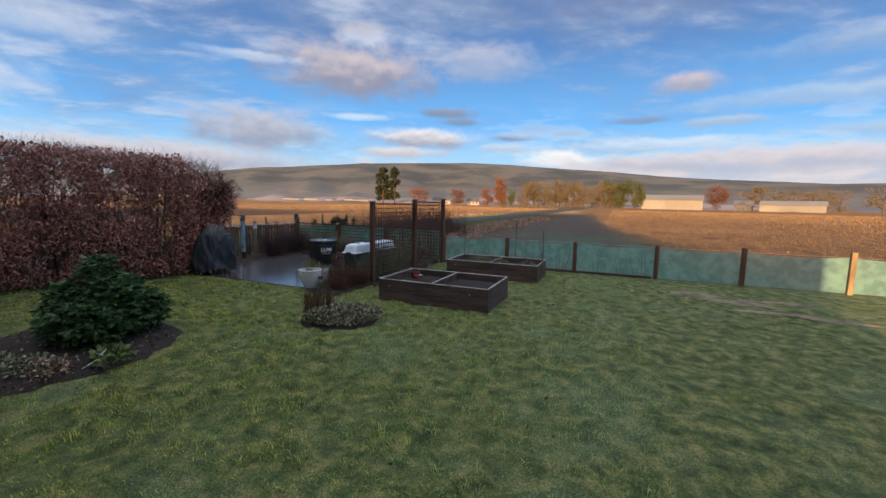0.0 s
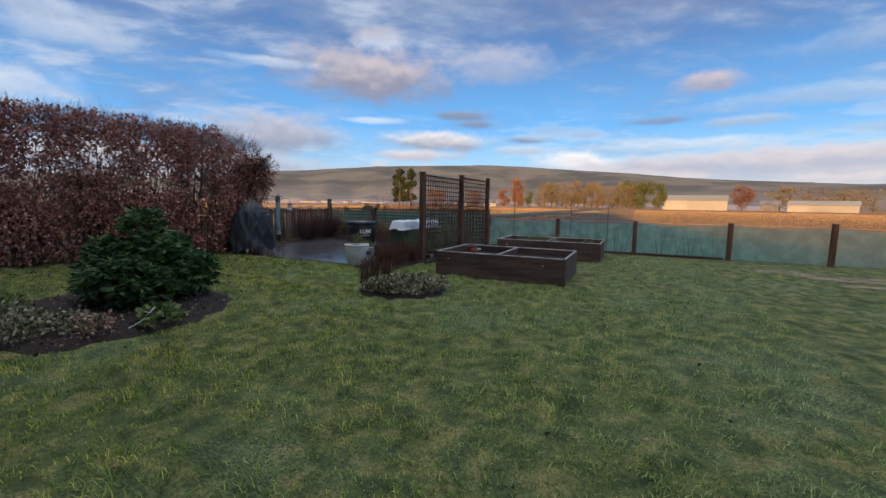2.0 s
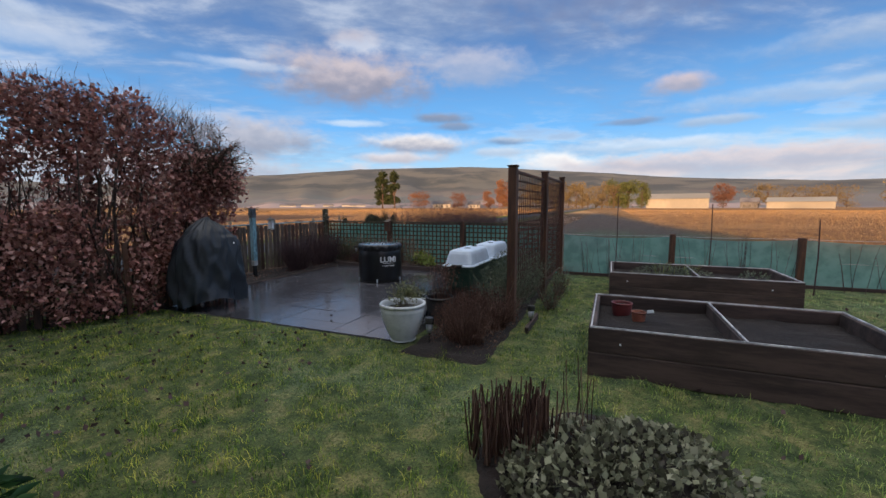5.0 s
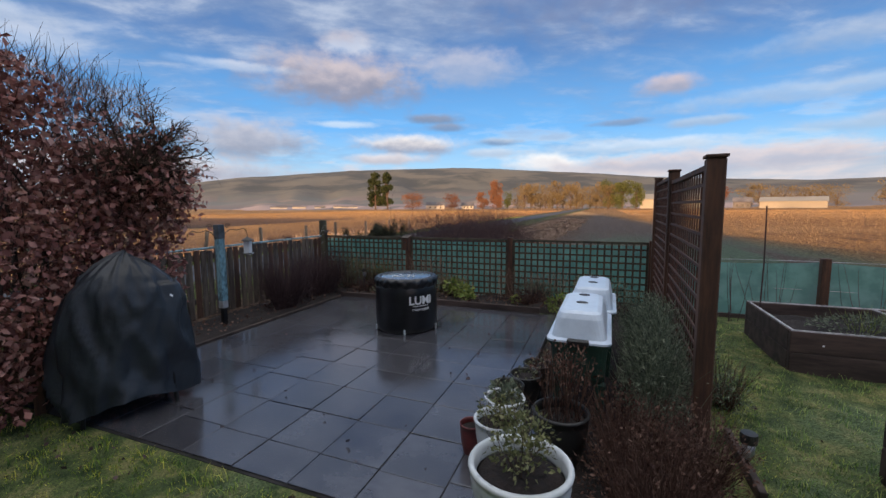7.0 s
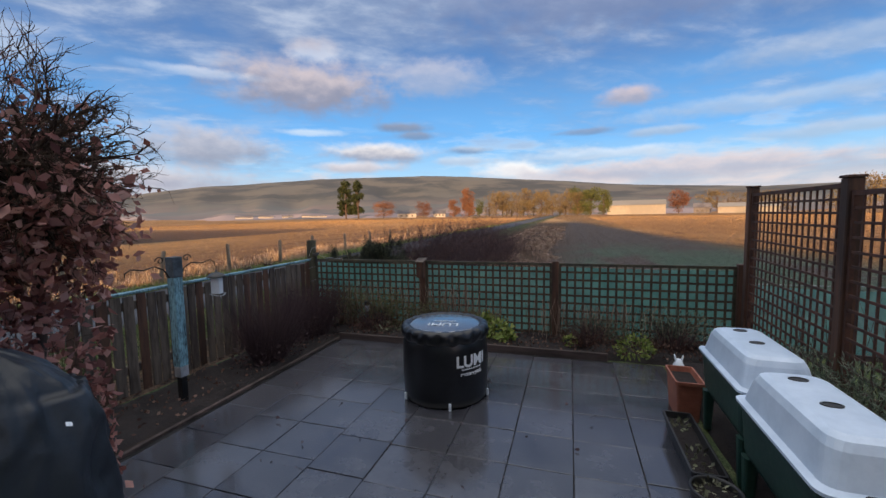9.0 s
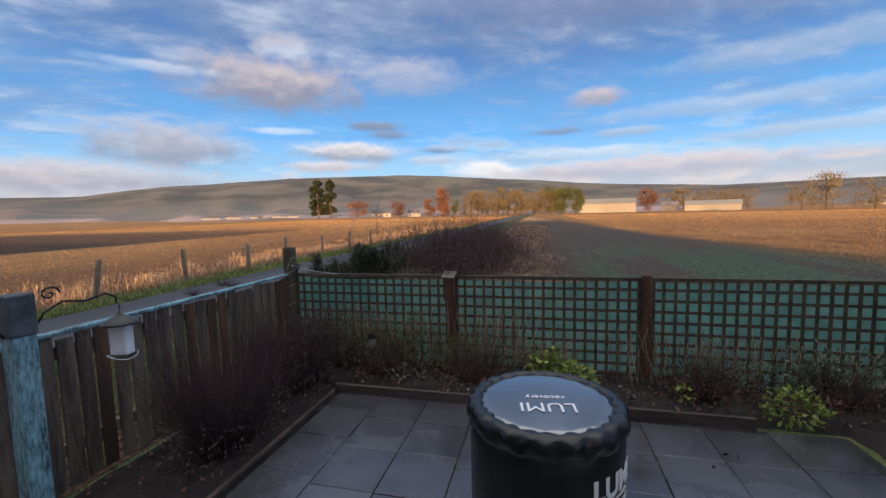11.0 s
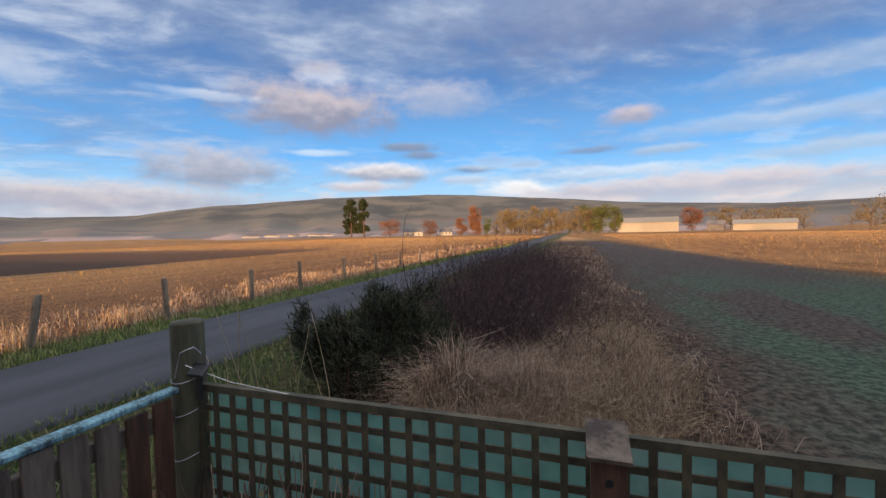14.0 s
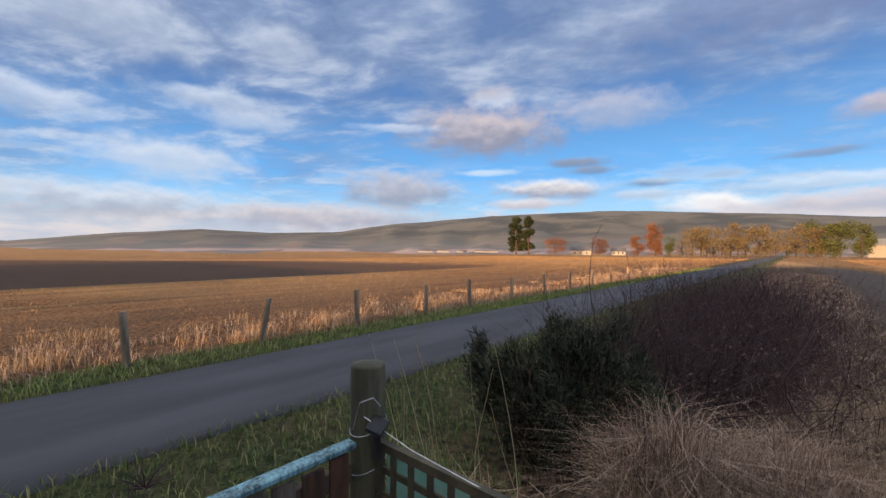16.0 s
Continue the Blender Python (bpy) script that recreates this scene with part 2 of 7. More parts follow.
shed_wall = plain("cream sheet cladding", (0.15, 0.145, 0.13), (0.21, 0.20, 0.175), 0.6, 0.7)
shed_roof = plain("pale sheet roof", (0.14, 0.14, 0.125), (0.18, 0.18, 0.16), 0.5, 0.7)


# mesh helpers
def mesh_of(name, bm):
    me = bpy.data.meshes.new(name)
    bm.to_mesh(me)
    bm.free()
    return me


def part(name, bm, mat, parent=None, label="", smooth=False):
    me = mesh_of(name, bm)
    if smooth:
        me.polygons.foreach_set("use_smooth", [True] * len(me.polygons))
    for m in mat if isinstance(mat, (list, tuple)) else [mat]:
        me.materials.append(m)
    ob = new(name, me)
    ob.parent = parent
    if label:
        ob["label"] = label
    return ob


def thing(name, m, label, category, group=""):
    ob = new(name)
    ob.matrix_world = m
    return tagged(ob, label, category, group)


def box(bm, x0, x1, y0, y1, z0, z1, bevel=0.0, m=None):
    r = bmesh.ops.create_cube(bm, size=1.0)["verts"]
    for v in r:
        v.co = Vector((x0 + (v.co.x + 0.5) * (x1 - x0), y0 + (v.co.y + 0.5) * (y1 - y0), z0 + (v.co.z + 0.5) * (z1 - z0)))
    if bevel:
        edges = {e for v in r for e in v.link_edges}
        r = [g for g in bmesh.ops.bevel(bm, geom=list(edges), offset=bevel, segments=1, affect="EDGES", profile=0.5)["verts"]] + [v for v in r if v.is_valid]
    if m is not None:
        bmesh.ops.transform(bm, matrix=m, verts=list({v for v in r if v.is_valid}))
    return bm


def solid(*boxes, bevel=0.0):
    bm = bmesh.new()
    for b in boxes:
        box(bm, *b, bevel=bevel)
    return bm


def lathe(bm, profile, n=32, wob=None, cap=True):
    """A turned shape from (radius, height) pairs."""
    rings = []
    for k, (r, z) in enumerate(profile):
        ring = []
        for i in range(n):
            a = 2 * math.pi * i / n
            rr = r * (wob(a, k) if wob else 1)
            ring.append(bm.verts.new((rr * math.cos(a), rr * math.sin(a), z)))
        rings.append(ring)
    for a, b in zip(rings, rings[1:]):
        for i in range(n):
            bm.faces.new((a[i], a[(i + 1) % n], b[(i + 1) % n], b[i]))
    if cap:
        bm.faces.new(list(reversed(rings[0])))
        bm.faces.new(rings[-1])
    return bm


def tube(bm, pts, radius, n=5, taper=None):
    """A thin round rod through points."""
    pts = [Vector(p) for p in pts]
    rings = []
    for k, p in enumerate(pts):
        d = (pts[min(k + 1, len(pts) - 1)] - pts[max(k - 1, 0)]).normalized()
        s = d.cross(Vector((0.3, 0.2, 1)) if abs(d.z) < 0.9 else Vector((1, 0, 0))).normalized()
        t = d.cross(s)
        r = radius * (1 if taper is None else 1 + (taper - 1) * k / (len(pts) - 1))
        rings.append([bm.verts.new(p + (s * math.cos(2 * math.pi * i / n) + t * math.sin(2 * math.pi * i / n)) * r) for i in range(n)])
    for a, b in zip(rings, rings[1:]):
        for i in range(n):
            bm.faces.new((a[i], a[(i + 1) % n], b[(i + 1) % n], b[i]))
    bm.faces.new(list(reversed(rings[0])))
    bm.faces.new(rings[-1])
    return bm


# large structure: the ground
ROAD_U = (-9.25, -6.35)
FENCE_V, LEFT_U, RIGHT_U = 2.43, -3.1, 15.0


def lump(u, v):
    """Low cushions of moss and turf in the lawn."""
    edge = min(1, max(0, (u - 3.3) / 0.6, (-3.1 - v) / 0.6)) * min(1, max(0, (FENCE_V - 0.3 - v) / 0.6))
    return edge * (0.034 * noise.noise(Vector((u * 2.6, v * 1.9, 4.0))) + 0.036 * noise.noise(Vector((u * 6.0, v * 4.6, 8.0))))


def height(u, v):
    d = math.hypot(u, v)
    z = lump(u, v) if LEFT_U < u < 12 and -13 < v < FENCE_V else 0.0
    z += -0.12 * min(1, max(0, (v - 2.6) / 1.6)) if u > LEFT_U else -0.12 * min(1, max(0, (LEFT_U - 0.2 - u) / 1.2, (v - 2.6) / 1.6))
    z += 0.05 * noise.noise(Vector((u * 0.12, v * 0.12, 3.1))) * min(1, max(0, (abs(v - 0) - 14) / 20))
    if d > 330:
        z += -14 * min(1, (d - 330) / 250) + 0.018 * max(0, d - 700)
    return z


def ground_lines(fine0, fine1, step, far, extra):
    out = list(np.arange(fine0, fine1 + 1e-6, step)) + list(extra)
    x, s = fine1, step
    while x < far:
        s *= 1.22
        x += s
        out.append(x)
    x, s = fine0, step
    while x > -far:
        s *= 1.22
        x -= s
        out.append(x)
    out = sorted(out)
    return [a for a, b in zip(out, out[1:] + [1e9]) if b - a > 0.02]


def lawn_surface(n, bsdf):
    co = n.add("ShaderNodeTexCoord").outputs["Object"]
    big = n.noise(co, 0.7, 4, 0.6)
    mid = n.noise(co, 5.0, 4, 0.65)
    fine = n.noise(co, 60.0, 4, 0.7)
    c = n.ramp(mid, [(0.34, (0.035, 0.055, 0.022)), (0.5, (0.10, 0.13, 0.045)), (0.66, (0.24, 0.22, 0.09))])
    c = n.mix(n.math("MULTIPLY", n.smooth(big, 0.48, 0.66), 0.35), c, n.mix(n.smooth(fine, 0.4, 0.6), (0.08, 0.13, 0.07), (0.20, 0.26, 0.16)))
    c = n.mix(n.math("MULTIPLY", n.smooth(fine, 0.55, 0.42), 0.5), c, (0.012, 0.022, 0.010))
    n.link(c, bsdf.inputs["Base Color"])
    bsdf.inputs["Specular IOR Level"].default_value = 0.2
    bump(n, bsdf, n.math("ADD", n.math("MULTIPLY", mid, 0.7), n.math("MULTIPLY", fine, 0.3)), 1.0, 0.06)


def field_surface(n, bsdf):
    co = n.add("ShaderNodeTexCoord").outputs["Object"]
    sep = n.add("ShaderNodeSeparateXYZ")
    n.link(co, sep.inputs[0])
    u, v = sep.outputs[0], sep.outputs[1]
    big = n.noise(co, 0.035, 5, 0.6)
    mid = n.noise(n.stretch(co, 1.0, 0.25, 1.0), 1.2, 5, 0.65)
    fine = n.noise(co, 9.0, 5, 0.7)
    stub = n.mix(n.smooth(fine, 0.38, 0.62), (0.070, 0.034, 0.016), (0.36, 0.205, 0.085))
    stub = n.mix(n.math("MULTIPLY", n.smooth(mid, 0.5, 0.65), 0.5), stub, (0.05, 0.027, 0.018))
    stub = n.mix(n.math("MULTIPLY", n.smooth(big, 0.5, 0.62), 0.4), stub, (0.38, 0.24, 0.11))
    # rough tussock strip between the road and the ploughed field, then frosty young green
    rough = n.mix(n.smooth(fine, 0.38, 0.62), (0.030, 0.020, 0.014), (0.17, 0.105, 0.065))
    edge = n.math("ADD", u, n.math("MULTIPLY", n.math("SUBTRACT", n.noise(co, 0.5, 4), 0.5), 3.0))
    green = n.mix(n.smooth(fine, 0.4, 0.62), (0.050, 0.074, 0.050), (0.130, 0.175, 0.120))
    gm = n.math("MULTIPLY", n.math("MULTIPLY", n.smooth(edge, 0.4, 2.0), n.smooth(n.noise(n.stretch(co, 0.7, 0.25, 1), 0.5, 4), 0.36, 0.52)), n.smooth(v, 26, 12))
    bare = n.mix(n.smooth(fine, 0.35, 0.65), (0.046, 0.033, 0.029), (0.16, 0.125, 0.105))
    near = n.mix(n.smooth(edge, -0.6, 1.6), rough, bare)
    near = n.mix(gm, near, green)
    near = n.mix(n.math("MULTIPLY", n.smooth(v, 60, 100), n.smooth(u, 8, 2)), near, (0.36, 0.23, 0.11))
    far_r = n.smooth(n.math("ADD", n.math("MULTIPLY", u, 1.0), n.math("MULTIPLY", v, 0.12)), 9.5, 13.0)
    right = n.mix(far_r, near, stub)
    # the field beyond the lane: browner near its fence, streaked by the drill, with one darker strip
    streak = n.noise(n.stretch(co, 1.0, 0.03, 1.0), 0.8, 5, 0.6)
    far_side = n.mix(n.math("MULTIPLY", n.smooth(streak, 0.5, 0.64), 0.55), stub, (0.42, 0.26, 0.125))
    far_side = n.mix(n.math("MULTIPLY", n.smooth(n.math("ADD", u, n.math("MULTIPLY", big, 9.0)), -24, -8), 0.72), far_side, n.mix(n.smooth(fine, 0.4, 0.62), (0.060, 0.034, 0.024), (0.20, 0.118, 0.066)))
    strip = n.math("MULTIPLY", n.smooth(u, -30.6, -31.6), n.smooth(n.math("ADD", n.math("MULTIPLY", v, -1.1), u), -128, -112))
    strip = n.math("MULTIPLY", strip, n.smooth(v, 62, 30))
    far_side = n.mix(n.math("MULTIPLY", strip, 0.88), far_side, n.mix(n.smooth(fine, 0.38, 0.62), (0.040, 0.024, 0.020), (0.095, 0.058, 0.044)))
    left = n.smooth(n.math("ADD", u, n.math("MULTIPLY", n.math("SUBTRACT", fine, 0.5), 1.0)), -10.1, -10.9)
    vg = n.mix(n.smooth(fine, 0.38, 0.62), (0.026, 0.036, 0.015), (0.090, 0.100, 0.042))
    vg = n.mix(n.math("MULTIPLY", n.smooth(n.noise(co, 1.1, 4), 0.45, 0.62), 0.4), vg, (0.13, 0.088, 0.050))
    verge = n.math("MULTIPLY", n.smooth(n.math("ADD", edge, 0), -3.6, -5.0), 1.0)
    c = n.mix(verge, right, vg)
    c = n.mix(left, c, far_side)
    n.link(c, bsdf.inputs["Base Color"])
    bsdf.inputs["Specular IOR Level"].default_value = 0.15
    rows = n.math("SINE", n.math("MULTIPLY", u, 7.0))
    h = n.math("ADD", n.math("MULTIPLY", fine, 0.6), n.math("MULTIPLY", n.math("ADD", mid, n.math("MULTIPLY", rows, 0.15)), 0.6))
    bump(n, bsdf, h, 1.0, 0.35)


lawn_mat = material("frosted lawn", lawn_surface, 0.95)
field_mat = material("stubble and verge", field_surface, 0.95)


def build_ground():
    us = ground_lines(-12, 16, 0.5, 3000, [LEFT_U, -3.6, -5.9, *np.arange(-3.0, 10.0, 0.1)])
    vs = ground_lines(-14, 14, 0.5, 3000, [FENCE_V, 3.1, *np.arange(-12.5, 2.4, 0.1)])
    me = bpy.data.meshes.new("ground")
    nv = len(vs)
    co = [(u, v, height(u, v)) for u in us for v in vs]
    faces, idx = [], []
    for i in range(len(us) - 1):
        for j in range(nv - 1):
            faces.append((i * nv + j, (i + 1) * nv + j, (i + 1) * nv + j + 1, i * nv + j + 1))
            cu, cv = (us[i] + us[i + 1]) / 2, (vs[j] + vs[j + 1]) / 2
            idx.append(0 if LEFT_U - 0.02 < cu < RIGHT_U and -30 < cv < FENCE_V + 0.05 else 1)
    me.from_pydata(co, [], faces)
    me.materials.append(lawn_mat)
    me.materials.append(field_mat)
    me.polygons.foreach_set("material_index", idx)
    me.polygons.foreach_set("use_smooth", [True] * len(faces))
    ob = new("ground", me)
    ob.matrix_world = at(0, 0)
    tagged(ob, kind="structure", label="lawn with frost in the shade, rough verge and stubble fields beyond")


build_ground()


def asphalt(n, bsdf):
    co = n.add("ShaderNodeTexCoord").outputs["Object"]
    big = n.noise(n.stretch(co, 1, 0.15, 1), 1.3, 4)
    fine = n.noise(co, 120, 3, 0.7)
    c = n.mix(n.smooth(big, 0.35, 0.65), (0.034, 0.035, 0.041), (0.058, 0.059, 0.068))
    c = n.mix(n.math("MULTIPLY", n.smooth(fine, 0.45, 0.7), 0.5), c, (0.085, 0.086, 0.094))
    n.link(c, bsdf.inputs["Base Color"])
    bsdf.inputs["Specular IOR Level"].default_value = 0.25
    bump(n, bsdf, fine, 0.5, 0.01)


asphalt_mat = material("wet-dry asphalt", asphalt, 0.8)


def build_road():
    me = bpy.data.meshes.new("road")
    co, faces = [], []
    vs = list(np.arange(-60, 60, 1.0)) + list(np.arange(60, 330, 6.0))
    for v in vs:
        bend = 0.0
        for k, u in enumerate((ROAD_U[0], ROAD_U[0] + 0.5, (ROAD_U[0] + ROAD_U[1]) / 2, ROAD_U[1] - 0.5, ROAD_U[1])):
            jit = 0.08 * noise.noise(Vector((v * 0.7, u, 0))) if k in (0, 4) else 0
            co.append((u + jit + bend, v, -0.085 + (0.0, 0.02, 0.035, 0.02, 0.0)[k]))
    for i in range(len(vs) - 1):
        for k in range(4):
            a = i * 5 + k
            faces.append((a, a + 1, a + 6, a + 5))
    n = len(co)
    co += [(x, y, -0.3) for x, y, z in co]
    for i in range(len(vs) - 1):
        for k in (0, 4):
            a = i * 5 + k
            faces.append((a, a + 5, a + 5 + n, a + n) if k == 0 else (a + 5, a, a + n, a + 5 + n))
    me.from_pydata(co, [], faces)
    me.materials.append(asphalt_mat)
    me.polygons.foreach_set("use_smooth", [True] * len(faces))
    ob = new("road", me)
    ob.matrix_world = at(0, 0)
    tagged(ob, kind="structure", label="narrow country lane of worn grey asphalt")


build_road()

# hills round the horizon: azimuth and height in degrees
RIDGE = [(-180, 1.0), (-100, 1.5), (-75, 1.0), (-58, 0.9), (-50, 1.9), (-42, 2.6), (-34, 2.3), (-25, 2.6), (-17.6, 3.8), (-12, 4.2), (-4, 4.9), (7, 5.2), (11, 5.3), (16, 5.1), (21, 4.7), (26, 4.4), (38, 3.3), (51, 2.5), (57, 2.5), (64, 2.5), (69, 2.3), (100, 2.0), (180, 1.0)]


def hill_surface(n, bsdf):
    co = n.add("ShaderNodeTexCoord").outputs["Object"]
    sep = n.add("ShaderNodeSeparateXYZ")
    n.link(co, sep.inputs[0])
    big = n.noise(n.stretch(co, 1, 1, 3), 0.0035, 6, 0.6)
    cells = n.add("ShaderNodeTexVoronoi", Scale=0.006)
    n.link(n.stretch(co, 1, 1, 2), cells.inputs["Vector"])
    cs = n.add("ShaderNodeSeparateColor")
    n.link(cells.outputs["Color"], cs.inputs[0])
    # distance haze is tinted into the moor and farm colours
    moor = n.mix(n.smooth(big, 0.4, 0.6), (0.020, 0.030, 0.036), (0.070, 0.074, 0.068))
    farm = n.ramp(cs.outputs[0], [(0.0, (0.05, 0.072, 0.08)), (0.35, (0.075, 0.09, 0.095)), (0.6, (0.12, 0.10, 0.095)), (0.85, (0.045, 0.06, 0.075)), (1.0, (0.14, 0.125, 0.11))])
    c = n.mix(n.smooth(n.math("ADD", sep.outputs[2], n.math("MULTIPLY", big, 120)), 70, 150), farm, moor)
    flats = n.mix(n.smooth(cs.outputs[1], 0.3, 0.7), (0.08, 0.08, 0.09), (0.22, 0.18, 0.18))
    c = n.mix(n.smooth(sep.outputs[2], 16, 4), c, flats)
    n.link(c, bsdf.inputs["Base Color"])


hill_mat = material("haze-tinted moor and farmland", hill_surface, 1.0)


def build_hills():
    me = bpy.data.meshes.new("backdrop")
    rows, cols = 22, 360
    az0 = [a for a, _ in RIDGE]
    el0 = [e for _, e in RIDGE]
    co, faces = [], []
    for i in range(cols):
        a = -180 + 360 * i / cols
        top = float(np.interp(a, az0, el0))
        for j in range(rows):
            s = j / (rows - 1)
            d = 650 + 2500 * s
            base = math.tan(radians(top)) * 3150
            e = s ** 1.6
            z = -16 + (base + 16) * (0.15 * s + 0.85 * e * e * (3 - 2 * e))
            k = noise.fractal(Vector((a * 0.16, s * 3, 0)), 1.0, 2.0, 4)
            z += k * base * 0.10 * math.sin(math.pi * min(1, s * 1.0))
            if j == rows - 1:
                z = base * (1 + 0.05 * noise.noise(Vector((a * 0.35, 0, 0))) + 0.02 * noise.noise(Vector((a * 1.1, 4, 0))))
            co.append((d * math.sin(radians(a)), d * math.cos(radians(a)), z))
    for i in range(cols):
        for j in range(rows - 1):
            a, b = i * rows + j, ((i + 1) % cols) * rows + j
            faces.append((a, a + 1, b + 1, b))
    me.from_pydata(co, [], faces)
    me.materials.append(hill_mat)
    me.polygons.foreach_set("use_smooth", [True] * len(faces))
    tagged(new("backdrop", me), kind="structure", label="moorland hills and farmland beyond the fields, haze in their colour")


build_hills()


# the house behind the walker, whose long shadow lies over the garden
def build_house():
    me_w = solid((-10.5, 12.0, -8.0, 0.0, -0.2, 3.0))
    house = thing("house", at(0, -13.2), "plain rendered house with a pitched slate roof, behind the lawn", "house")
    part("wall", me_w, plain("pale render", (0.5, 0.47, 0.42), (0.6, 0.57, 0.5), 3), house)
    bm = bmesh.new()
    prof = [(-11.0, 3.8), (-8.5, 9.8), (-3.0, 10.9), (3.5, 12.7), (7.6, 5.2), (12.6, 3.0)]
    rows = []
    for y in (-8.4, 0.4):
        rows.append([bm.verts.new((x, y, z)) for x, z in prof])
    for a in range(5):
        bm.faces.new((rows[0][a], rows[0][a + 1], rows[1][a + 1], rows[1][a]))
    bm.faces.new(rows[0][::-1])
    bm.faces.new(rows[1])
    bm.faces.new((rows[0][5], rows[0][0], rows[1][0], rows[1][5]))
    part("roof", bm, plain("slate", (0.05, 0.05, 0.06), (0.1, 0.1, 0.11), 5), house)


build_house()


# never in view: a barn-shaped block added to throw shadow beyond the lane
def unseen_shade_block():
    b = thing("unseen_shade_block", at(-54, -30), "unseen barn-shaped block added to shade the field beyond the lane", "barn")
    part("wall", solid((-24, 24, -9, 0, -0.2, 5.6)), wood_grey, b)
    bm = bmesh.new()
    r = [[bm.verts.new((x, y, z)) for y, z in ((-9.5, 5.6), (-4.5, 7.7), (0.5, 5.6))] for x in (-24.5, 24.5)]
    for k in range(3):
        bm.faces.new((r[0][k], r[0][(k + 1) % 3], r[1][(k + 1) % 3], r[1][k]))
    bm.faces.new(r[0])
    bm.faces.new(r[1][::-1])
    part("roof", bm, shed_roof, b)


unseen_shade_block()


# the garden's built things
def build_patio():
    slab = plain("wet concrete slab", (0.029, 0.028, 0.033), (0.068, 0.068, 0.078), 5, 0.16, relief=0.3, depth=0.003, vary=0.10, grain=0.4)
    for node in slab.node_tree.nodes:
        if node.type == "BSDF_PRINCIPLED":
            node.inputs["IOR"].default_value = 1.95
    bed = part("patio", solid((-2.15, 2.0, -2.72, 1.66, -0.25, 0.004)), plain("wet joint sand", (0.003, 0.003, 0.003), (0.034, 0.032, 0.034), 4, 0.8, grain=0.5, spec=0.2))
    bed.matrix_world = at(0, 0)
    tagged(bed, "patio of wet grey concrete slabs with mossy joints", "", "", "structure")
    p = 0.445
    bm = bmesh.new()
    box(bm, 0.0038, p - 0.0038, 0.0038, p - 0.0038, -0.05, 0.0, 0.002)
    shared = mesh_of("paving_slab", bm)
    shared.materials.append(slab)
    rng = random.Random(4)
    for i in range(9):
        u = -2.095 + i * p
        shift = (0.21, 0.11, 0.11, 0.02, 0.0, 0.0, -0.01, -0.02, 0.03)[i]
        for j in range(-1, 11):
            v = -2.83 + j * p + shift
            v0, v1 = max(v, -2.70), min(v + p, 1.66)
            if v1 - v0 < 0.1:
                continue
            ob = new("paving_slab", shared)
            ob.parent = bed
            ob.location = (u, v0, 0.013 + rng.uniform(-0.002, 0.003))
            ob.scale = (1, (v1 - v0) / p, 1)
            ob.rotation_euler = (rng.uniform(-0.002, 0.002), rng.uniform(-0.002, 0.002), rng.uniform(-0.003, 0.003))
    return bed


lid_vinyl = plain("taut wet grey vinyl", (0.050, 0.065, 0.088), (0.085, 0.105, 0.14), 7, 0.16, relief=0.25, depth=0.006, spec=1.0)
for _n in lid_vinyl.node_tree.nodes:
    if _n.type == "BSDF_PRINCIPLED":
        _n.inputs["IOR"].default_value = 1.85


def text_mesh(body, size):
    cu = bpy.data.curves.new("print", "FONT")
    cu.body, cu.size, cu.extrude, cu.align_x = body, size, 0.001, "CENTER"
    tmp = bpy.data.objects.new("print", cu)
    scene.collection.objects.link(tmp)
    me = bpy.data.meshes.new_from_object(tmp.evaluated_get(bpy.context.evaluated_depsgraph_get()))
    bpy.data.objects.remove(tmp)
    me.materials.clear()
    me.materials.append(print_white)
    return me


def lid_print(t, R):
    for body, size, y in (("LUMI", 0.135, 0.06), ("recovery", 0.058, -0.03)):
        o = new("printed_name", text_mesh(body, size))
        o.parent = t
        o.matrix_local = Matrix.Rotation(radians(158), 4, "Z") @ Matrix.Translation((0, y - 0.0, 0.702))


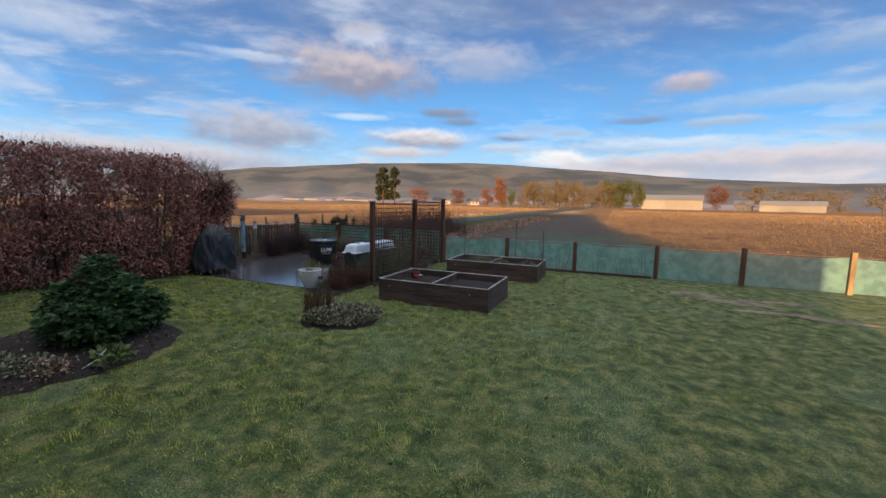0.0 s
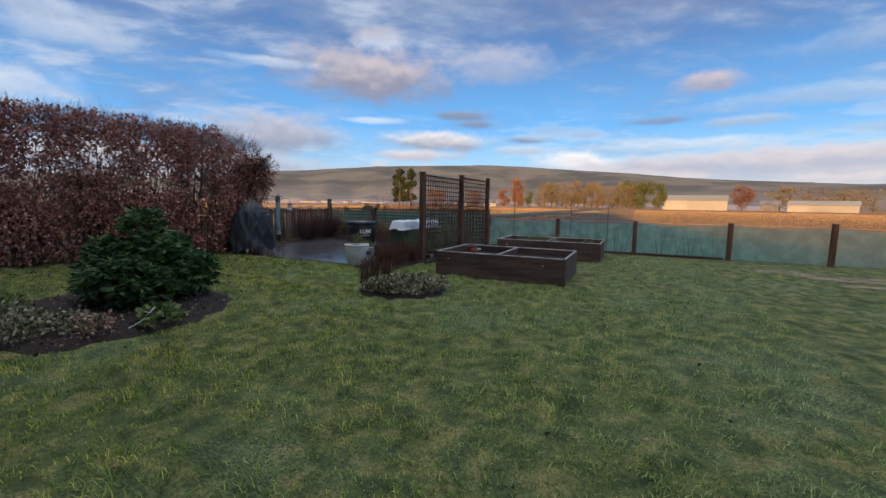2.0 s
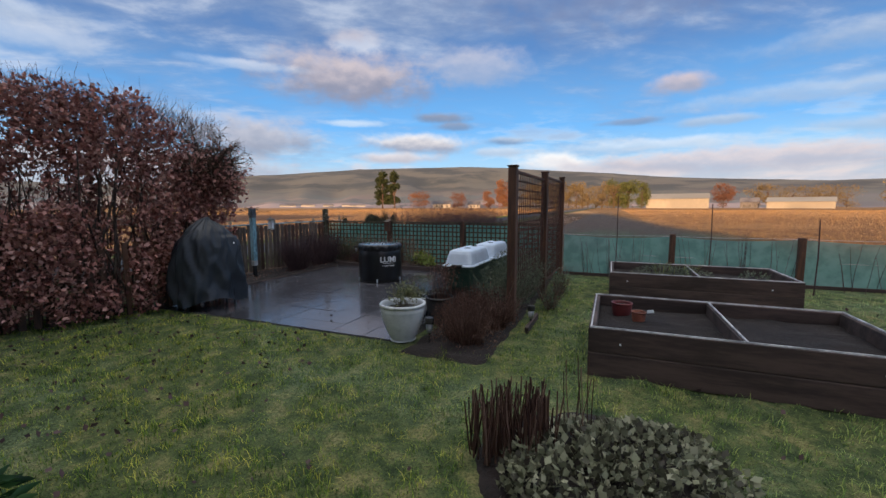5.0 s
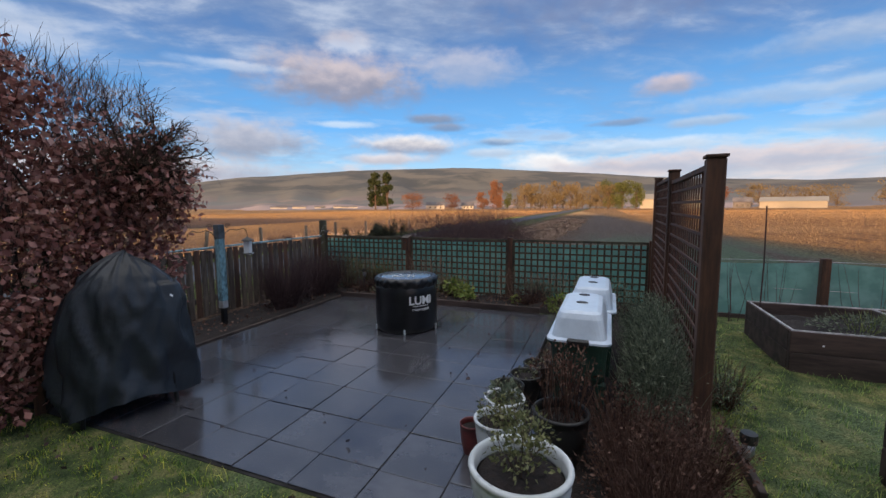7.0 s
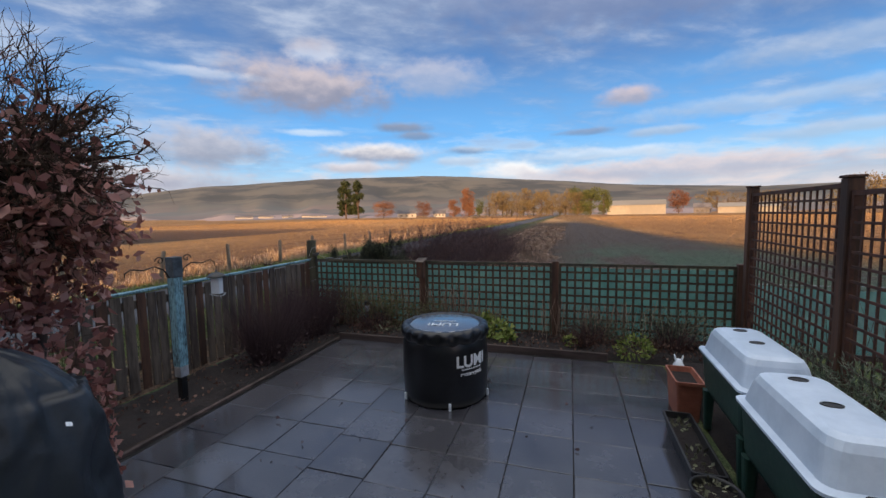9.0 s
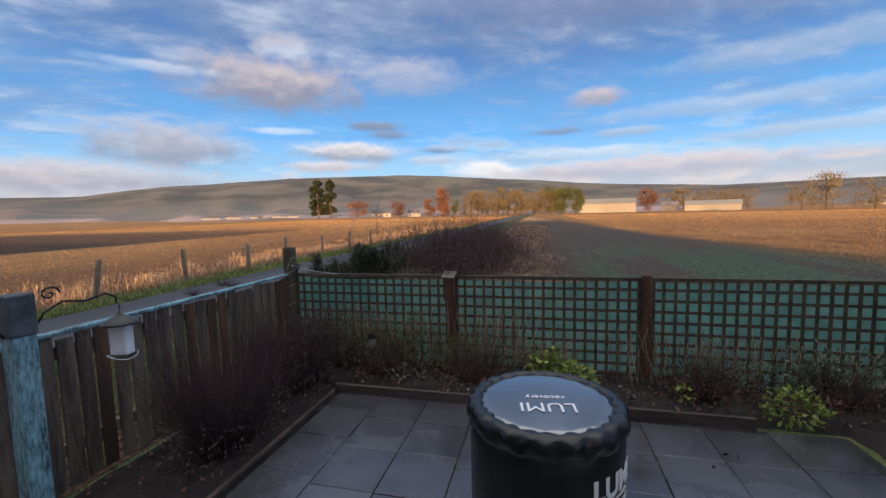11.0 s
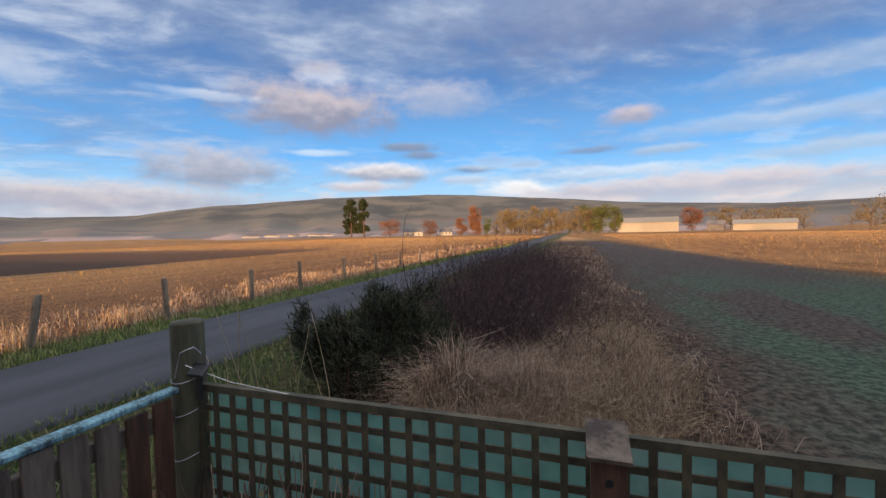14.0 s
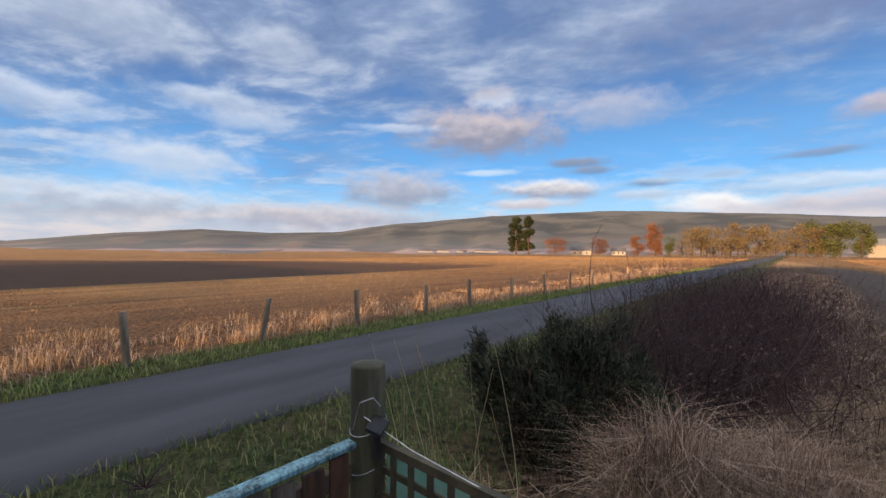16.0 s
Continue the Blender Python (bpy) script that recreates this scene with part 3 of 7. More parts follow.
def build_tub():
    t = thing("plunge_tub", at(-0.09, 0.40), "round black vinyl ice-bath tub with a gathered lid, on wet patio", "tub")
    t.matrix_world = Matrix.Translation(Vector((0.045, 0.42, 0.017)))
    R = 0.405
    bm = bmesh.new()
    lathe(bm, [(R - 0.03, 0), (R - 0.005, 0.02), (R, 0.08), (R + 0.004, 0.3), (R, 0.5), (R - 0.005, 0.60), (R - 0.02, 0.62)], 48, lambda a, k: 1 + 0.006 * math.sin(5 * a + k) + 0.004 * math.sin(13 * a + 2 * k))
    part("wall", bm, black_pvc, t, smooth=True)
    bm = bmesh.new()
    lathe(bm, [(R - 0.012, 0.575), (R + 0.004, 0.597), (R + 0.009, 0.625), (R + 0.012, 0.655), (R + 0.0, 0.688), (R - 0.02, 0.702), (R - 0.045, 0.703), (R - 0.062, 0.695), (R - 0.07, 0.67)], 120, lambda a, k: 1 + 0.016 * math.sin(15 * a + 0.9 * k + math.sin(3 * a)) + 0.013 * math.sin(26 * a + 2 * math.sin(2 * a) - k) * (0.4 + 0.3 * k))
    part("rim", bm, black_pvc, t, "gathered black vinyl rim", smooth=True)
    bm = bmesh.new()
    lathe(bm, [(R - 0.055, 0.665), (R - 0.058, 0.690), (R - 0.09, 0.695), (0.12, 0.698), (0.02, 0.699)], 48, lambda a, k: 1 + (0.02 * math.sin(17 * a) if k < 3 else 0))
    part("lid", bm, lid_vinyl, t, "taut glossy blue-grey lid", smooth=True)
    lid_print(t, R)
    for a in (-170, -98, -26, 46, 118):
        bm = solid((-0.012, 0.012, -0.012, 0.008, 0.0, 0.065), bevel=0.003)
        s = part("leg_strap", bm, white_plastic, t, "short white strap")
        s.matrix_local = Matrix.Rotation(radians(a + 90), 4, "Z") @ Matrix.Translation((0, -R - 0.004, 0.0))
        s.rotation_mode = "XYZ"
    # printed name, on the side that faces the house
    for body, size, z, w in (("LUMI", 0.145, 0.385, 0), ("recoverytub", 0.048, 0.305, 0)):
        cu = bpy.data.curves.new("print", "FONT")
        cu.body, cu.size, cu.extrude, cu.align_x = body, size, 0.001, "CENTER"
        cu.offset = 0.03 * size
        tmp = bpy.data.objects.new("print", cu)
        scene.collection.objects.link(tmp)
        dg = bpy.context.evaluated_depsgraph_get()
        me = bpy.data.meshes.new_from_object(tmp.evaluated_get(dg))
        bpy.data.objects.remove(tmp)
        a0 = radians(-67)
        for vtx in me.vertices:
            a = a0 + vtx.co.x / R
            r = R + 0.0055 + vtx.co.z
            vtx.co = Vector((r * math.cos(a), r * math.sin(a), z + vtx.co.y))
        me.materials.clear()
        me.materials.append(print_white)
        o = new("printed_name", me)
        o.parent = t
    bm = bmesh.new()
    for k in range(26):
        a = radians(-67) + (k - 12.5) * 0.02
        box(bm, -0.004, 0.004, -0.002, 0.002, 0.358, 0.362 if k % 3 else 0.370, m=Matrix.Rotation(a + math.pi / 2, 4, "Z") @ Matrix.Translation((0, -R - 0.006, 0)))
    part("printed_rule", bm, print_white, t)
    bm = bmesh.new()
    tube(bm, [(0.40, 0.03, 0.05), (0.47, 0.03, 0.045)], 0.018, 8)
    tube(bm, [(0.465, -0.01, 0.045), (0.465, 0.08, 0.05)], 0.012, 6)
    part("drain_tap", bm, black_plastic, t)


def lattice(bm, w, z0, z1, pitch=0.125, slat=0.022, thick=0.010, y=0.0, frame=True):
    """Crossed slats in the x-z plane from x=0 to w."""
    n = round(w / pitch)
    for i in range(1, n):
        x = w * i / n
        box(bm, x - slat / 2, x + slat / 2, y, y + thick, z0, z1)
    m = round((z1 - z0) / pitch)
    for j in range(1, m):
        z = z0 + (z1 - z0) * j / m
        box(bm, 0, w, y + thick, y + 2 * thick, z - slat / 2, z + slat / 2)


def lattice_panel(parent, x0, w, z0, z1, mat, pitch=0.125, slat=0.022, back=True):
    """One panel: frame, upright slats, cross slats."""
    n, m = round(w / pitch), round((z1 - z0) / pitch)
    up = mesh_of("slat", solid((-slat / 2, slat / 2, 0, 0.010, z0, z1)))
    ac = mesh_of("slat", solid((0, w, 0.010, 0.020, -slat / 2, slat / 2)))
    for me in (up, ac):
        me.materials.append(mat)
    for i in range(1, n):
        o = new("upright_slat", up)
        o.parent, o.location = parent, (x0 + w * i / n, 0, 0)
    for j in range(1, m):
        o = new("cross_slat", ac)
        o.parent, o.location = parent, (x0, 0, z0 + (z1 - z0) * j / m)
    part("panel_frame", solid((x0, x0 + w, -0.006, 0.026, z1 - 0.02, z1 + 0.015), (x0, x0 + w, -0.006, 0.026, z0 - 0.015, z0 + 0.02), (x0 - 0.002, x0 + 0.028, -0.005, 0.025, z0 + 0.02, z1 - 0.02), (x0 + w - 0.028, x0 + w + 0.002, -0.005, 0.025, z0 + 0.02, z1 - 0.02)), mat, parent)


def net_material():
    m = bpy.data.materials.new("green windbreak net")
    m.use_nodes = True
    n = Nodes(m.node_tree)
    co = n.add("ShaderNodeTexCoord").outputs["Object"]
    b = n.add("ShaderNodeBsdfPrincipled", Roughness=0.6)
    f = n.noise(co, 5, 4)
    n.link(n.mix(n.smooth(f, 0.35, 0.65), (0.10, 0.27, 0.25), (0.20, 0.46, 0.42)), b.inputs["Base Color"])
    t = n.add("ShaderNodeBsdfTransparent")
    tl = n.add("ShaderNodeBsdfTranslucent", Color=(0.18, 0.46, 0.42, 1))
    a = n.add("ShaderNodeMixShader", Fac=0.3)
    n.link(b.outputs[0], a.inputs[1])
    n.link(tl.outputs[0], a.inputs[2])
    s = n.add("ShaderNodeMixShader", Fac=0.42)
    n.link(a.outputs[0], s.inputs[1])
    n.link(t.outputs[0], s.inputs[2])
    out = n.add("ShaderNodeOutputMaterial")
    n.link(s.outputs[0], out.inputs[0])
    return m


net_mat = net_material()
pale_net = net_material()
for _n in pale_net.node_tree.nodes:
    if _n.type == "MIX":
        _n.inputs[6].default_value, _n.inputs[7].default_value = (0.09, 0.36, 0.32, 1), (0.21, 0.57, 0.50, 1)
    if _n.type == "BSDF_TRANSLUCENT":
        _n.inputs[0].default_value = (0.22, 0.52, 0.45, 1)
    if _n.type == "MIX_SHADER" and _n.inputs[0].default_value > 0.4:
        _n.inputs[0].default_value = 0.3


def net_sheet(parent, x0, x1, y, z0, z1, sag=0.03, seed=0, mat=None):
    bm = bmesh.new()
    nx, nz = max(6, int((x1 - x0) * 6)), 5
    g = []
    for i in range(nx + 1):
        x = x0 + (x1 - x0) * i / nx
        drop = sag * math.sin(math.pi * i / nx)
        g.append([bm.verts.new((x, y + 0.02 * noise.noise(Vector((x * 2, j * 0.7, seed))), z0 + (z1 - drop - z0) * j / nz)) for j in range(nz + 1)])
    for i in range(nx):
        for j in range(nz):
            bm.faces.new((g[i][j], g[i + 1][j], g[i + 1][j + 1], g[i][j + 1]))
    return part("net", bm, mat or net_mat, parent, "sagging blue-green windbreak net", smooth=True)


def build_trellis_fence():
    f = thing("trellis_fence", at(0, FENCE_V), "low square-lattice trellis fence on brown posts, backed with green net", "fence")
    posts = [-1.14, 0.80, 2.98]
    spans = [(-3.03, -1.18), (-1.09, 0.75), (0.85, 2.93)]
    for x in posts:
        part("post", solid((x - 0.045, x + 0.045, -0.045, 0.045, -0.15, 1.09), bevel=0.006), wood_dark, f)
    for k, (a, b) in enumerate(spans):
        lattice_panel(f, a, b - a, 0.08, 1.045, lattice_paint, 0.105, 0.028)
        net_sheet(f, a, b, 0.06, -0.05, 1.0, 0.01, k, pale_net)
    cp = thing("corner_post", at(-3.11, 2.45), "thick round mossy timber post at the corner of the fences", "post")
    bm = bmesh.new()
    lathe(bm, [(0.078, -0.3), (0.078, 0.6), (0.076, 1.355), (0.072, 1.366), (0.02, 1.369)], 20, lambda a, k: 1 + 0.02 * math.sin(3 * a + k))
    part("post", bm, wood_green, cp, smooth=True)
    for z, s in ((1.10, 0.1), (0.93, 0.5), (0.70, 0.9)):
        bm = bmesh.new()
        tube(bm, [(0.081 * math.cos(a), 0.081 * math.sin(a), z + 0.03 * math.sin(a + s)) for a in np.linspace(0, 2 * math.pi, 17)], 0.002, 4)
        part("wire", bm, metal_grey, cp, "thin galvanised wire")
    bm = bmesh.new()
    tube(bm, [(0.0, -0.082, 1.10), (0.03, -0.10, 1.13), (0.08, -0.11, 1.24), (0.12, -0.07, 1.26), (0.13, -0.04, 1.22)], 0.0025, 4)
    part("wire", bm, metal_grey, cp, "thin galvanised wire")
    bm = bmesh.new()
    tube(bm, [(0.05, -0.06, 1.16), (0.3, -0.03, 1.09), (0.9, 0.0, 1.03), (1.5, 0.0, 1.035), (1.97, 0.0, 1.05)], 0.002, 4)
    part("wire", bm, metal_grey, cp, "thin galvanised wire")
    # a bird box on the middle post
    bb = thing("bird_box", at(-1.14, FENCE_V - 0.045, 0.82), "small brown wooden nest box fixed to a trellis fence post", "bird box")
    part("body", solid((-0.055, 0.055, -0.10, 0.0, 0.0, 0.24), bevel=0.004), wood_dark, bb)
    bm = bmesh.new()
    box(bm, -0.068, 0.068, -0.13, 0.07, 0, 0.015, m=Matrix.Translation((0, 0, 0.255)) @ Matrix.Rotation(radians(12), 4, "X"))
    part("roof", bm, wood_grey, bb, "sloping weathered roof")
    bm = bmesh.new()
    lathe(bm, [(0.014, 0), (0.014, 0.004)], 14)
    h = part("hole", bm, black_plastic, bb)
    h.matrix_local = Matrix.Translation((0, -0.101, 0.15)) @ Matrix.Rotation(radians(90), 4, "X")
    # lamp on the corner post
    lp = thing("solar_lamp", at(-2.99, 2.40, 1.14), "small dark solar spotlight hooked to the corner post", "lamp")
    bm = bmesh.new()
    box(bm, -0.05, 0.05, -0.012, 0.012, -0.04, 0.04, 0.01, m=Matrix.Rotation(radians(-50), 4, "X"))
    part("panel", bm, black_pvc, lp)
    part("bracket", solid((-0.012, 0.012, -0.01, 0.01, -0.14, -0.02)), black_plastic, lp)


def build_screen():
    s = thing("trellis_screen", at(2.87, -1.58, 0, 88), "tall dark brown trellis screen on square posts beside the border", "trellis")
    posts = [0.0, 2.0, 3.86]
    for k, x in enumerate(posts):
        part("post", solid((x - 0.05, x + 0.05, -0.05, 0.05, -0.2, (1.90, 1.97, 2.0)[k]), bevel=0.008), wood_dark, s)
        part("post_cap", solid((x - 0.058, x + 0.058, -0.058, 0.058, (1.90, 1.97, 2.0)[k], (1.90, 1.97, 2.0)[k] + 0.02), bevel=0.004), wood_dark, s)
    lattice_panel(s, 0.05, 1.90, 0.16, 1.86, lattice_dark, 0.105, 0.020)
    lattice_panel(s, 2.05, 1.76, 0.16, 1.92, lattice_dark, 0.105, 0.020)


def build_mesh_fence():
    f = thing("net_fence", at(0, FENCE_V), "low fence of square timber posts hung with blue-green net", "fence")
    xs = [3.02, 5.06, 7.03, 9.10, 11.0, 13.05, 15.0]
    for k, x in enumerate(xs[1:]):
        z = (0.90, 0.88, 0.90, 0.95, 0.98, 0.98)[k]
        # the fifth post is paler wood, with the sun put into its colour
        part("post", solid((x - 0.05, x + 0.05, -0.04, 0.05, -0.2, z), bevel=0.006), wood_dark if k != 4 else plain("post paled as if sunlit", (0.13, 0.095, 0.05), (0.26, 0.20, 0.11), 50, 0.85, stretch=(1, 1, .15)), f)
    for k, (a, b) in enumerate(zip(xs, xs[1:])):
        net_sheet(f, a + 0.04, b - 0.04, 0.06, 0.02, 0.84, 0.05, k + 5)
    part("base_board", solid((3.05, 9.0, -0.02, 0.02, -0.1, 0.06)), wood_bed, f)
    bm = bmesh.new()
    for z in (0.845, 0.45):
        tube(bm, [(x, 0.065, z + 0.004 * math.sin(x * 3)) for x in np.arange(3.05, 15.0, 0.4)], 0.003, 4)
    part("straining_wire", bm, metal_grey, f)


def raised_bed(u0, u1, v0, v1, H, label):
    b = thing("raised_bed", at(u0, v0), label, "raised bed", "raised vegetable beds")
    w, d, t = u1 - u0, v1 - v0, 0.06
    for k in range(2):
        z0, z1 = H * k / 2 + 0.004 * k, H * (k + 1) / 2
        o = 0.004 * k
        part("board", solid((0, w, o, t, z0, z1), bevel=0.006), wood_bed, b)
        part("board", solid((0, w, d - t, d - o, z0, z1), bevel=0.006), wood_bed, b)
        part("board", solid((0, t, t + 0.003, d - t - 0.003, z0, z1), bevel=0.006), wood_bed, b)
        part("board", solid((w - t, w, t + 0.003, d - t - 0.003, z0, z1), bevel=0.006), wood_bed, b)
    part("divider", solid((w / 2 - 0.02, w / 2 + 0.02, t, d - t, 0.0, H - 0.01), bevel=0.004), wood_bed, b)
    rail = 0.012
    part("batten", solid((0.01, w - 0.01, 0.016, 0.027, H, H + rail)), frosty, b, "thin frosted batten")
    part("batten", solid((0.01, w - 0.01, d - 0.027, d - 0.016, H, H + rail)), frosty, b, "thin frosted batten")
    part("batten", solid((0.016, 0.027, 0.03, d - 0.03, H, H + rail)), frosty, b, "thin frosted batten")
    part("batten", solid((w - 0.027, w - 0.016, 0.03, d - 0.03, H, H + rail)), frosty, b, "thin frosted batten")
    part("batten", solid((w / 2 - 0.006, w / 2 + 0.006, 0.03, d - 0.03, H, H + rail)), frosty, b, "thin frosted batten")
    bm = bmesh.new()
    n = 16
    g = [[bm.verts.new((t + (w - 2 * t) * i / n, t + (d - 2 * t) * j / n, H - 0.12 + 0.03 * noise.noise(Vector((i * 0.6, j * 0.6, u0))))) for j in range(n + 1)] for i in range(n + 1)]
    for i in range(n):
        for j in range(n):
            bm.faces.new((g[i][j], g[i + 1][j], g[i + 1][j + 1], g[i][j + 1]))
    part("soil", bm, soil, b, "dark damp soil", smooth=True)
    for x in (0.25, w - 0.35):
        bm = bmesh.new()
        lathe(bm, [(0.009, 0), (0.009, 0.006)], 8)
        o = part("bolt", bm, white_plastic, b)
        o.matrix_local = Matrix.Translation((x, -0.001, H * 0.72)) @ Matrix.Rotation(radians(90), 4, "X")
    return b


def build_picket_fence():
    f = thing("picket_fence", at(LEFT_U, 2.36, 0, -90), "old wooden picket fence with flaking blue top rail, beside the lane", "fence")
    L = 3.4
    rng = random.Random(3)
    x = 0.03
    while x < L:
        w = 0.092 + rng.uniform(-0.006, 0.006)
        z = 1.02 + rng.uniform(-0.015, 0.012)
        part("picket", solid((x, x + w, 0, 0.018, 0.05, z), bevel=0.003), wood_grey if rng.random() > 0.45 else wood_dark, f)
        x += w + 0.022 + rng.uniform(-0.008, 0.012)
    part("top_rail", solid((0, L, -0.03, 0.032, 1.035, 1.062), bevel=0.006), blue_paint, f, "flaking pale blue top rail")
    part("rail", solid((0, L, -0.042, -0.001, 0.88, 0.96), bevel=0.004), wood_grey, f)
    part("rail", solid((0, L, -0.042, -0.001, 0.25, 0.33), bevel=0.004), wood_grey, f)


build_tub()
build_trellis_fence()
build_screen()
build_mesh_fence()
raised_bed(3.82, 6.06, -2.84, -1.42, 0.42, "low raised bed of dark timber holding bare soil and pots")
raised_bed(3.97, 6.36, 0.28, 1.60, 0.42, "low raised bed of dark timber with green plants, by the net")
build_picket_fence()


def barn(az0, az1, dist, h0, h1, label):
    """A long low shed square to the view from the garden."""
    a = (az0 + az1) / 2
    w = 2 * dist * math.tan(radians((az1 - az0) / 2))
    x, y = dist * math.sin(radians(a)), dist * math.cos(radians(a))
    b = thing("barn", pose(x, y, -0.3, 0, 0, -a), label, "barn", "farm sheds")
    part("wall", solid((-w / 2, w / 2, 0, 14, 0, h0)), shed_wall, b)
    bm = bmesh.new()
    pts = [(-0.6, h0), (7, h1), (14.6, h0)]
    rows = [[bm.verts.new((x, y, z)) for y, z in pts] for x in (-w / 2 - 0.4, w / 2 + 0.4)]
    for r in (rows,):
        bm.faces.new((r[0][0], r[1][0], r[1][1], r[0][1]))
        bm.faces.new((r[0][1], r[1][1], r[1][2], r[0][2]))
        bm.faces.new(r[0])
        bm.faces.new(r[1][::-1])
        bm.faces.new((r[0][0], r[0][2], r[1][2], r[1][0]))
    part("roof", bm, shed_roof, b)


barn(35.0, 41.8, 240, 5.2, 8.0, "long cream farm shed with a pale sheet roof beyond the stubble")
barn(47.2, 52.8, 250, 3.4, 5.6, "long low pale farm shed with a sheet roof beyond stubble")


# plants
def quick_mesh(name, verts, quads, tris=None):
    me = bpy.data.meshes.new(name)
    verts = np.ascontiguousarray(verts, dtype=np.float32).reshape(-1, 3)
    quads = np.asarray(quads, dtype=np.int32).reshape(-1, 4)
    tris = np.zeros((0, 3), np.int32) if tris is None else np.asarray(tris, dtype=np.int32).reshape(-1, 3)
    me.vertices.add(len(verts))
    me.vertices.foreach_set("co", verts.ravel())
    me.loops.add(quads.size + tris.size)
    me.loops.foreach_set("vertex_index", np.concatenate([quads.ravel(), tris.ravel()]))
    me.polygons.add(len(quads) + len(tris))
    me.polygons.foreach_set("loop_start", np.concatenate([np.arange(len(quads)) * 4, quads.size + np.arange(len(tris)) * 3]).astype(np.int32))
    me.update(calc_edges=True)
    return me


def unit(a):
    return a / np.maximum(np.linalg.norm(a, axis=-1, keepdims=True), 1e-9)


def leaf_mesh(name, rng, points, size, facing=None, spread=1.0, aspect=0.55, fold=0.25, size_vary=0.35):
    """A folded four-cornered leaf at each point; facing: the way that its tip leans."""
    n = len(points)
    tip = unit(rng.normal(size=(n, 3)) * spread + (0 if facing is None else facing))
    side = unit(np.cross(tip, rng.normal(size=(n, 3))))
    up = np.cross(side, tip)
    s = (size * (1 + rng.uniform(-size_vary, size_vary, n)))[:, None]
    a = points
    b = points + tip * s * 0.5 + side * s * aspect * 0.5 + up * s * fold * 0.3
    c = points + tip * s
    d = points + tip * s * 0.5 - side * s * aspect * 0.5 + up * s * fold * 0.3
    v = np.stack([a, b, c, d], 1)
    k = np.arange(n)[:, None] * 4
    return quick_mesh(name, v, np.zeros((0, 4)), np.concatenate([k + (0, 1, 2), k + (0, 2, 3)]))


def twig_mesh(name, rng, start, way, length, radius, segs=4, curl=0.25, lift=0.0, sides=3, taper=0.3):
    """Thin tapering rods, all in one mesh."""
    n = len(start)
    way = unit(way)
    length = np.broadcast_to(length, (n,))
    radius = np.broadcast_to(radius, (n,))
    pts = [start]
    d = way
    for _ in range(segs):
        d = unit(d + rng.normal(size=(n, 3)) * curl + np.array([0, 0, lift]))
        pts.append(pts[-1] + d * (length / segs)[:, None])
    p = np.stack(pts, 1)
    s = unit(np.cross(way, np.array([0.31, 0.52, 0.2])))
    t = np.cross(way, s)
    ang = np.arange(sides) * 2 * np.pi / sides
    ring = s[:, None] * np.cos(ang)[None, :, None] + t[:, None] * np.sin(ang)[None, :, None]
    r = radius[:, None] * (1 - (1 - taper) * np.linspace(0, 1, segs + 1))[None]
    v = p[:, :, None] + ring[:, None] * r[:, :, None, None]
    base = (np.arange(n) * (segs + 1) * sides)[:, None, None]
    k = (np.arange(segs) * sides)[None, :, None]
    i = np.arange(sides)[None, None]
    j = (i + 1) % sides
    q = np.stack([base + k + i, base + k + j, base + k + sides + j, base + k + sides + i], -1)
    return quick_mesh(name, v, q), p


def blade_mesh(name, rng, base, height, width, lean=0.5, bend=0.6, way=None):
    """Grass blades: two quads and a tip each, bending over."""
    n = len(base)
    height = np.broadcast_to(height, (n,))
    a = rng.uniform(0, 2 * np.pi, n)
    out = np.stack([np.cos(a), np.sin(a), np.zeros(n)], 1)
    if way is not None:
        out = unit(out + way)
    side = np.stack([-out[:, 1], out[:, 0], np.zeros(n)], 1)
    l = rng.uniform(0.1, 1, n)[:, None] * lean
    h = height[:, None]
    up = np.array([0, 0, 1.0])
    p1 = base + (up * 0.55 + out * l * 0.35) * h
    p2 = base + (up * (0.98 - bend * 0.25 * l) + out * l * (0.8 + bend * 0.4)) * h
    w = side * np.broadcast_to(width, (n,))[:, None] * 0.5
    v = np.stack([base - w, base + w, p1 - w * 0.8, p1 + w * 0.8, p2], 1)
    k = np.arange(n)[:, None] * 5
    return quick_mesh(name, v, k + (0, 1, 3, 2), k + (2, 3, 4))


def stuff_part(name, me, mat, parent, label=""):
    me.materials.append(mat)
    ob = new(name, me)
    ob.parent = parent
    ob["kind"] = "stuff"
    if label:
        ob["label"] = label
    return ob


def foliage(name, stops, rough=0.6, spec=0.3, through_light=0.25):
    """Leaves: each island takes its own colour."""
    m = bpy.data.materials.new(name)
    m.use_nodes = True
    n = Nodes(m.node_tree)
    isl = n.add("ShaderNodeNewGeometry").outputs["Random Per Island"]
    co = n.add("ShaderNodeTexCoord").outputs["Object"]
    f = n.math("ADD", n.math("MULTIPLY", isl, 0.7), n.math("MULTIPLY", n.noise(co, 2.0, 3), 0.35))
    c = n.ramp(f, stops)
    b = n.add("ShaderNodeBsdfPrincipled", Roughness=rough)
    b.inputs["Specular IOR Level"].default_value = spec
    n.link(c, b.inputs["Base Color"])
    t = n.add("ShaderNodeBsdfTranslucent")
    n.link(c, t.inputs["Color"])
    s = n.add("ShaderNodeMixShader", Fac=through_light)
    n.link(b.outputs[0], s.inputs[1])
    n.link(t.outputs[0], s.inputs[2])
    out = n.add("ShaderNodeOutputMaterial")
    n.link(s.outputs[0], out.inputs[0])
    return m


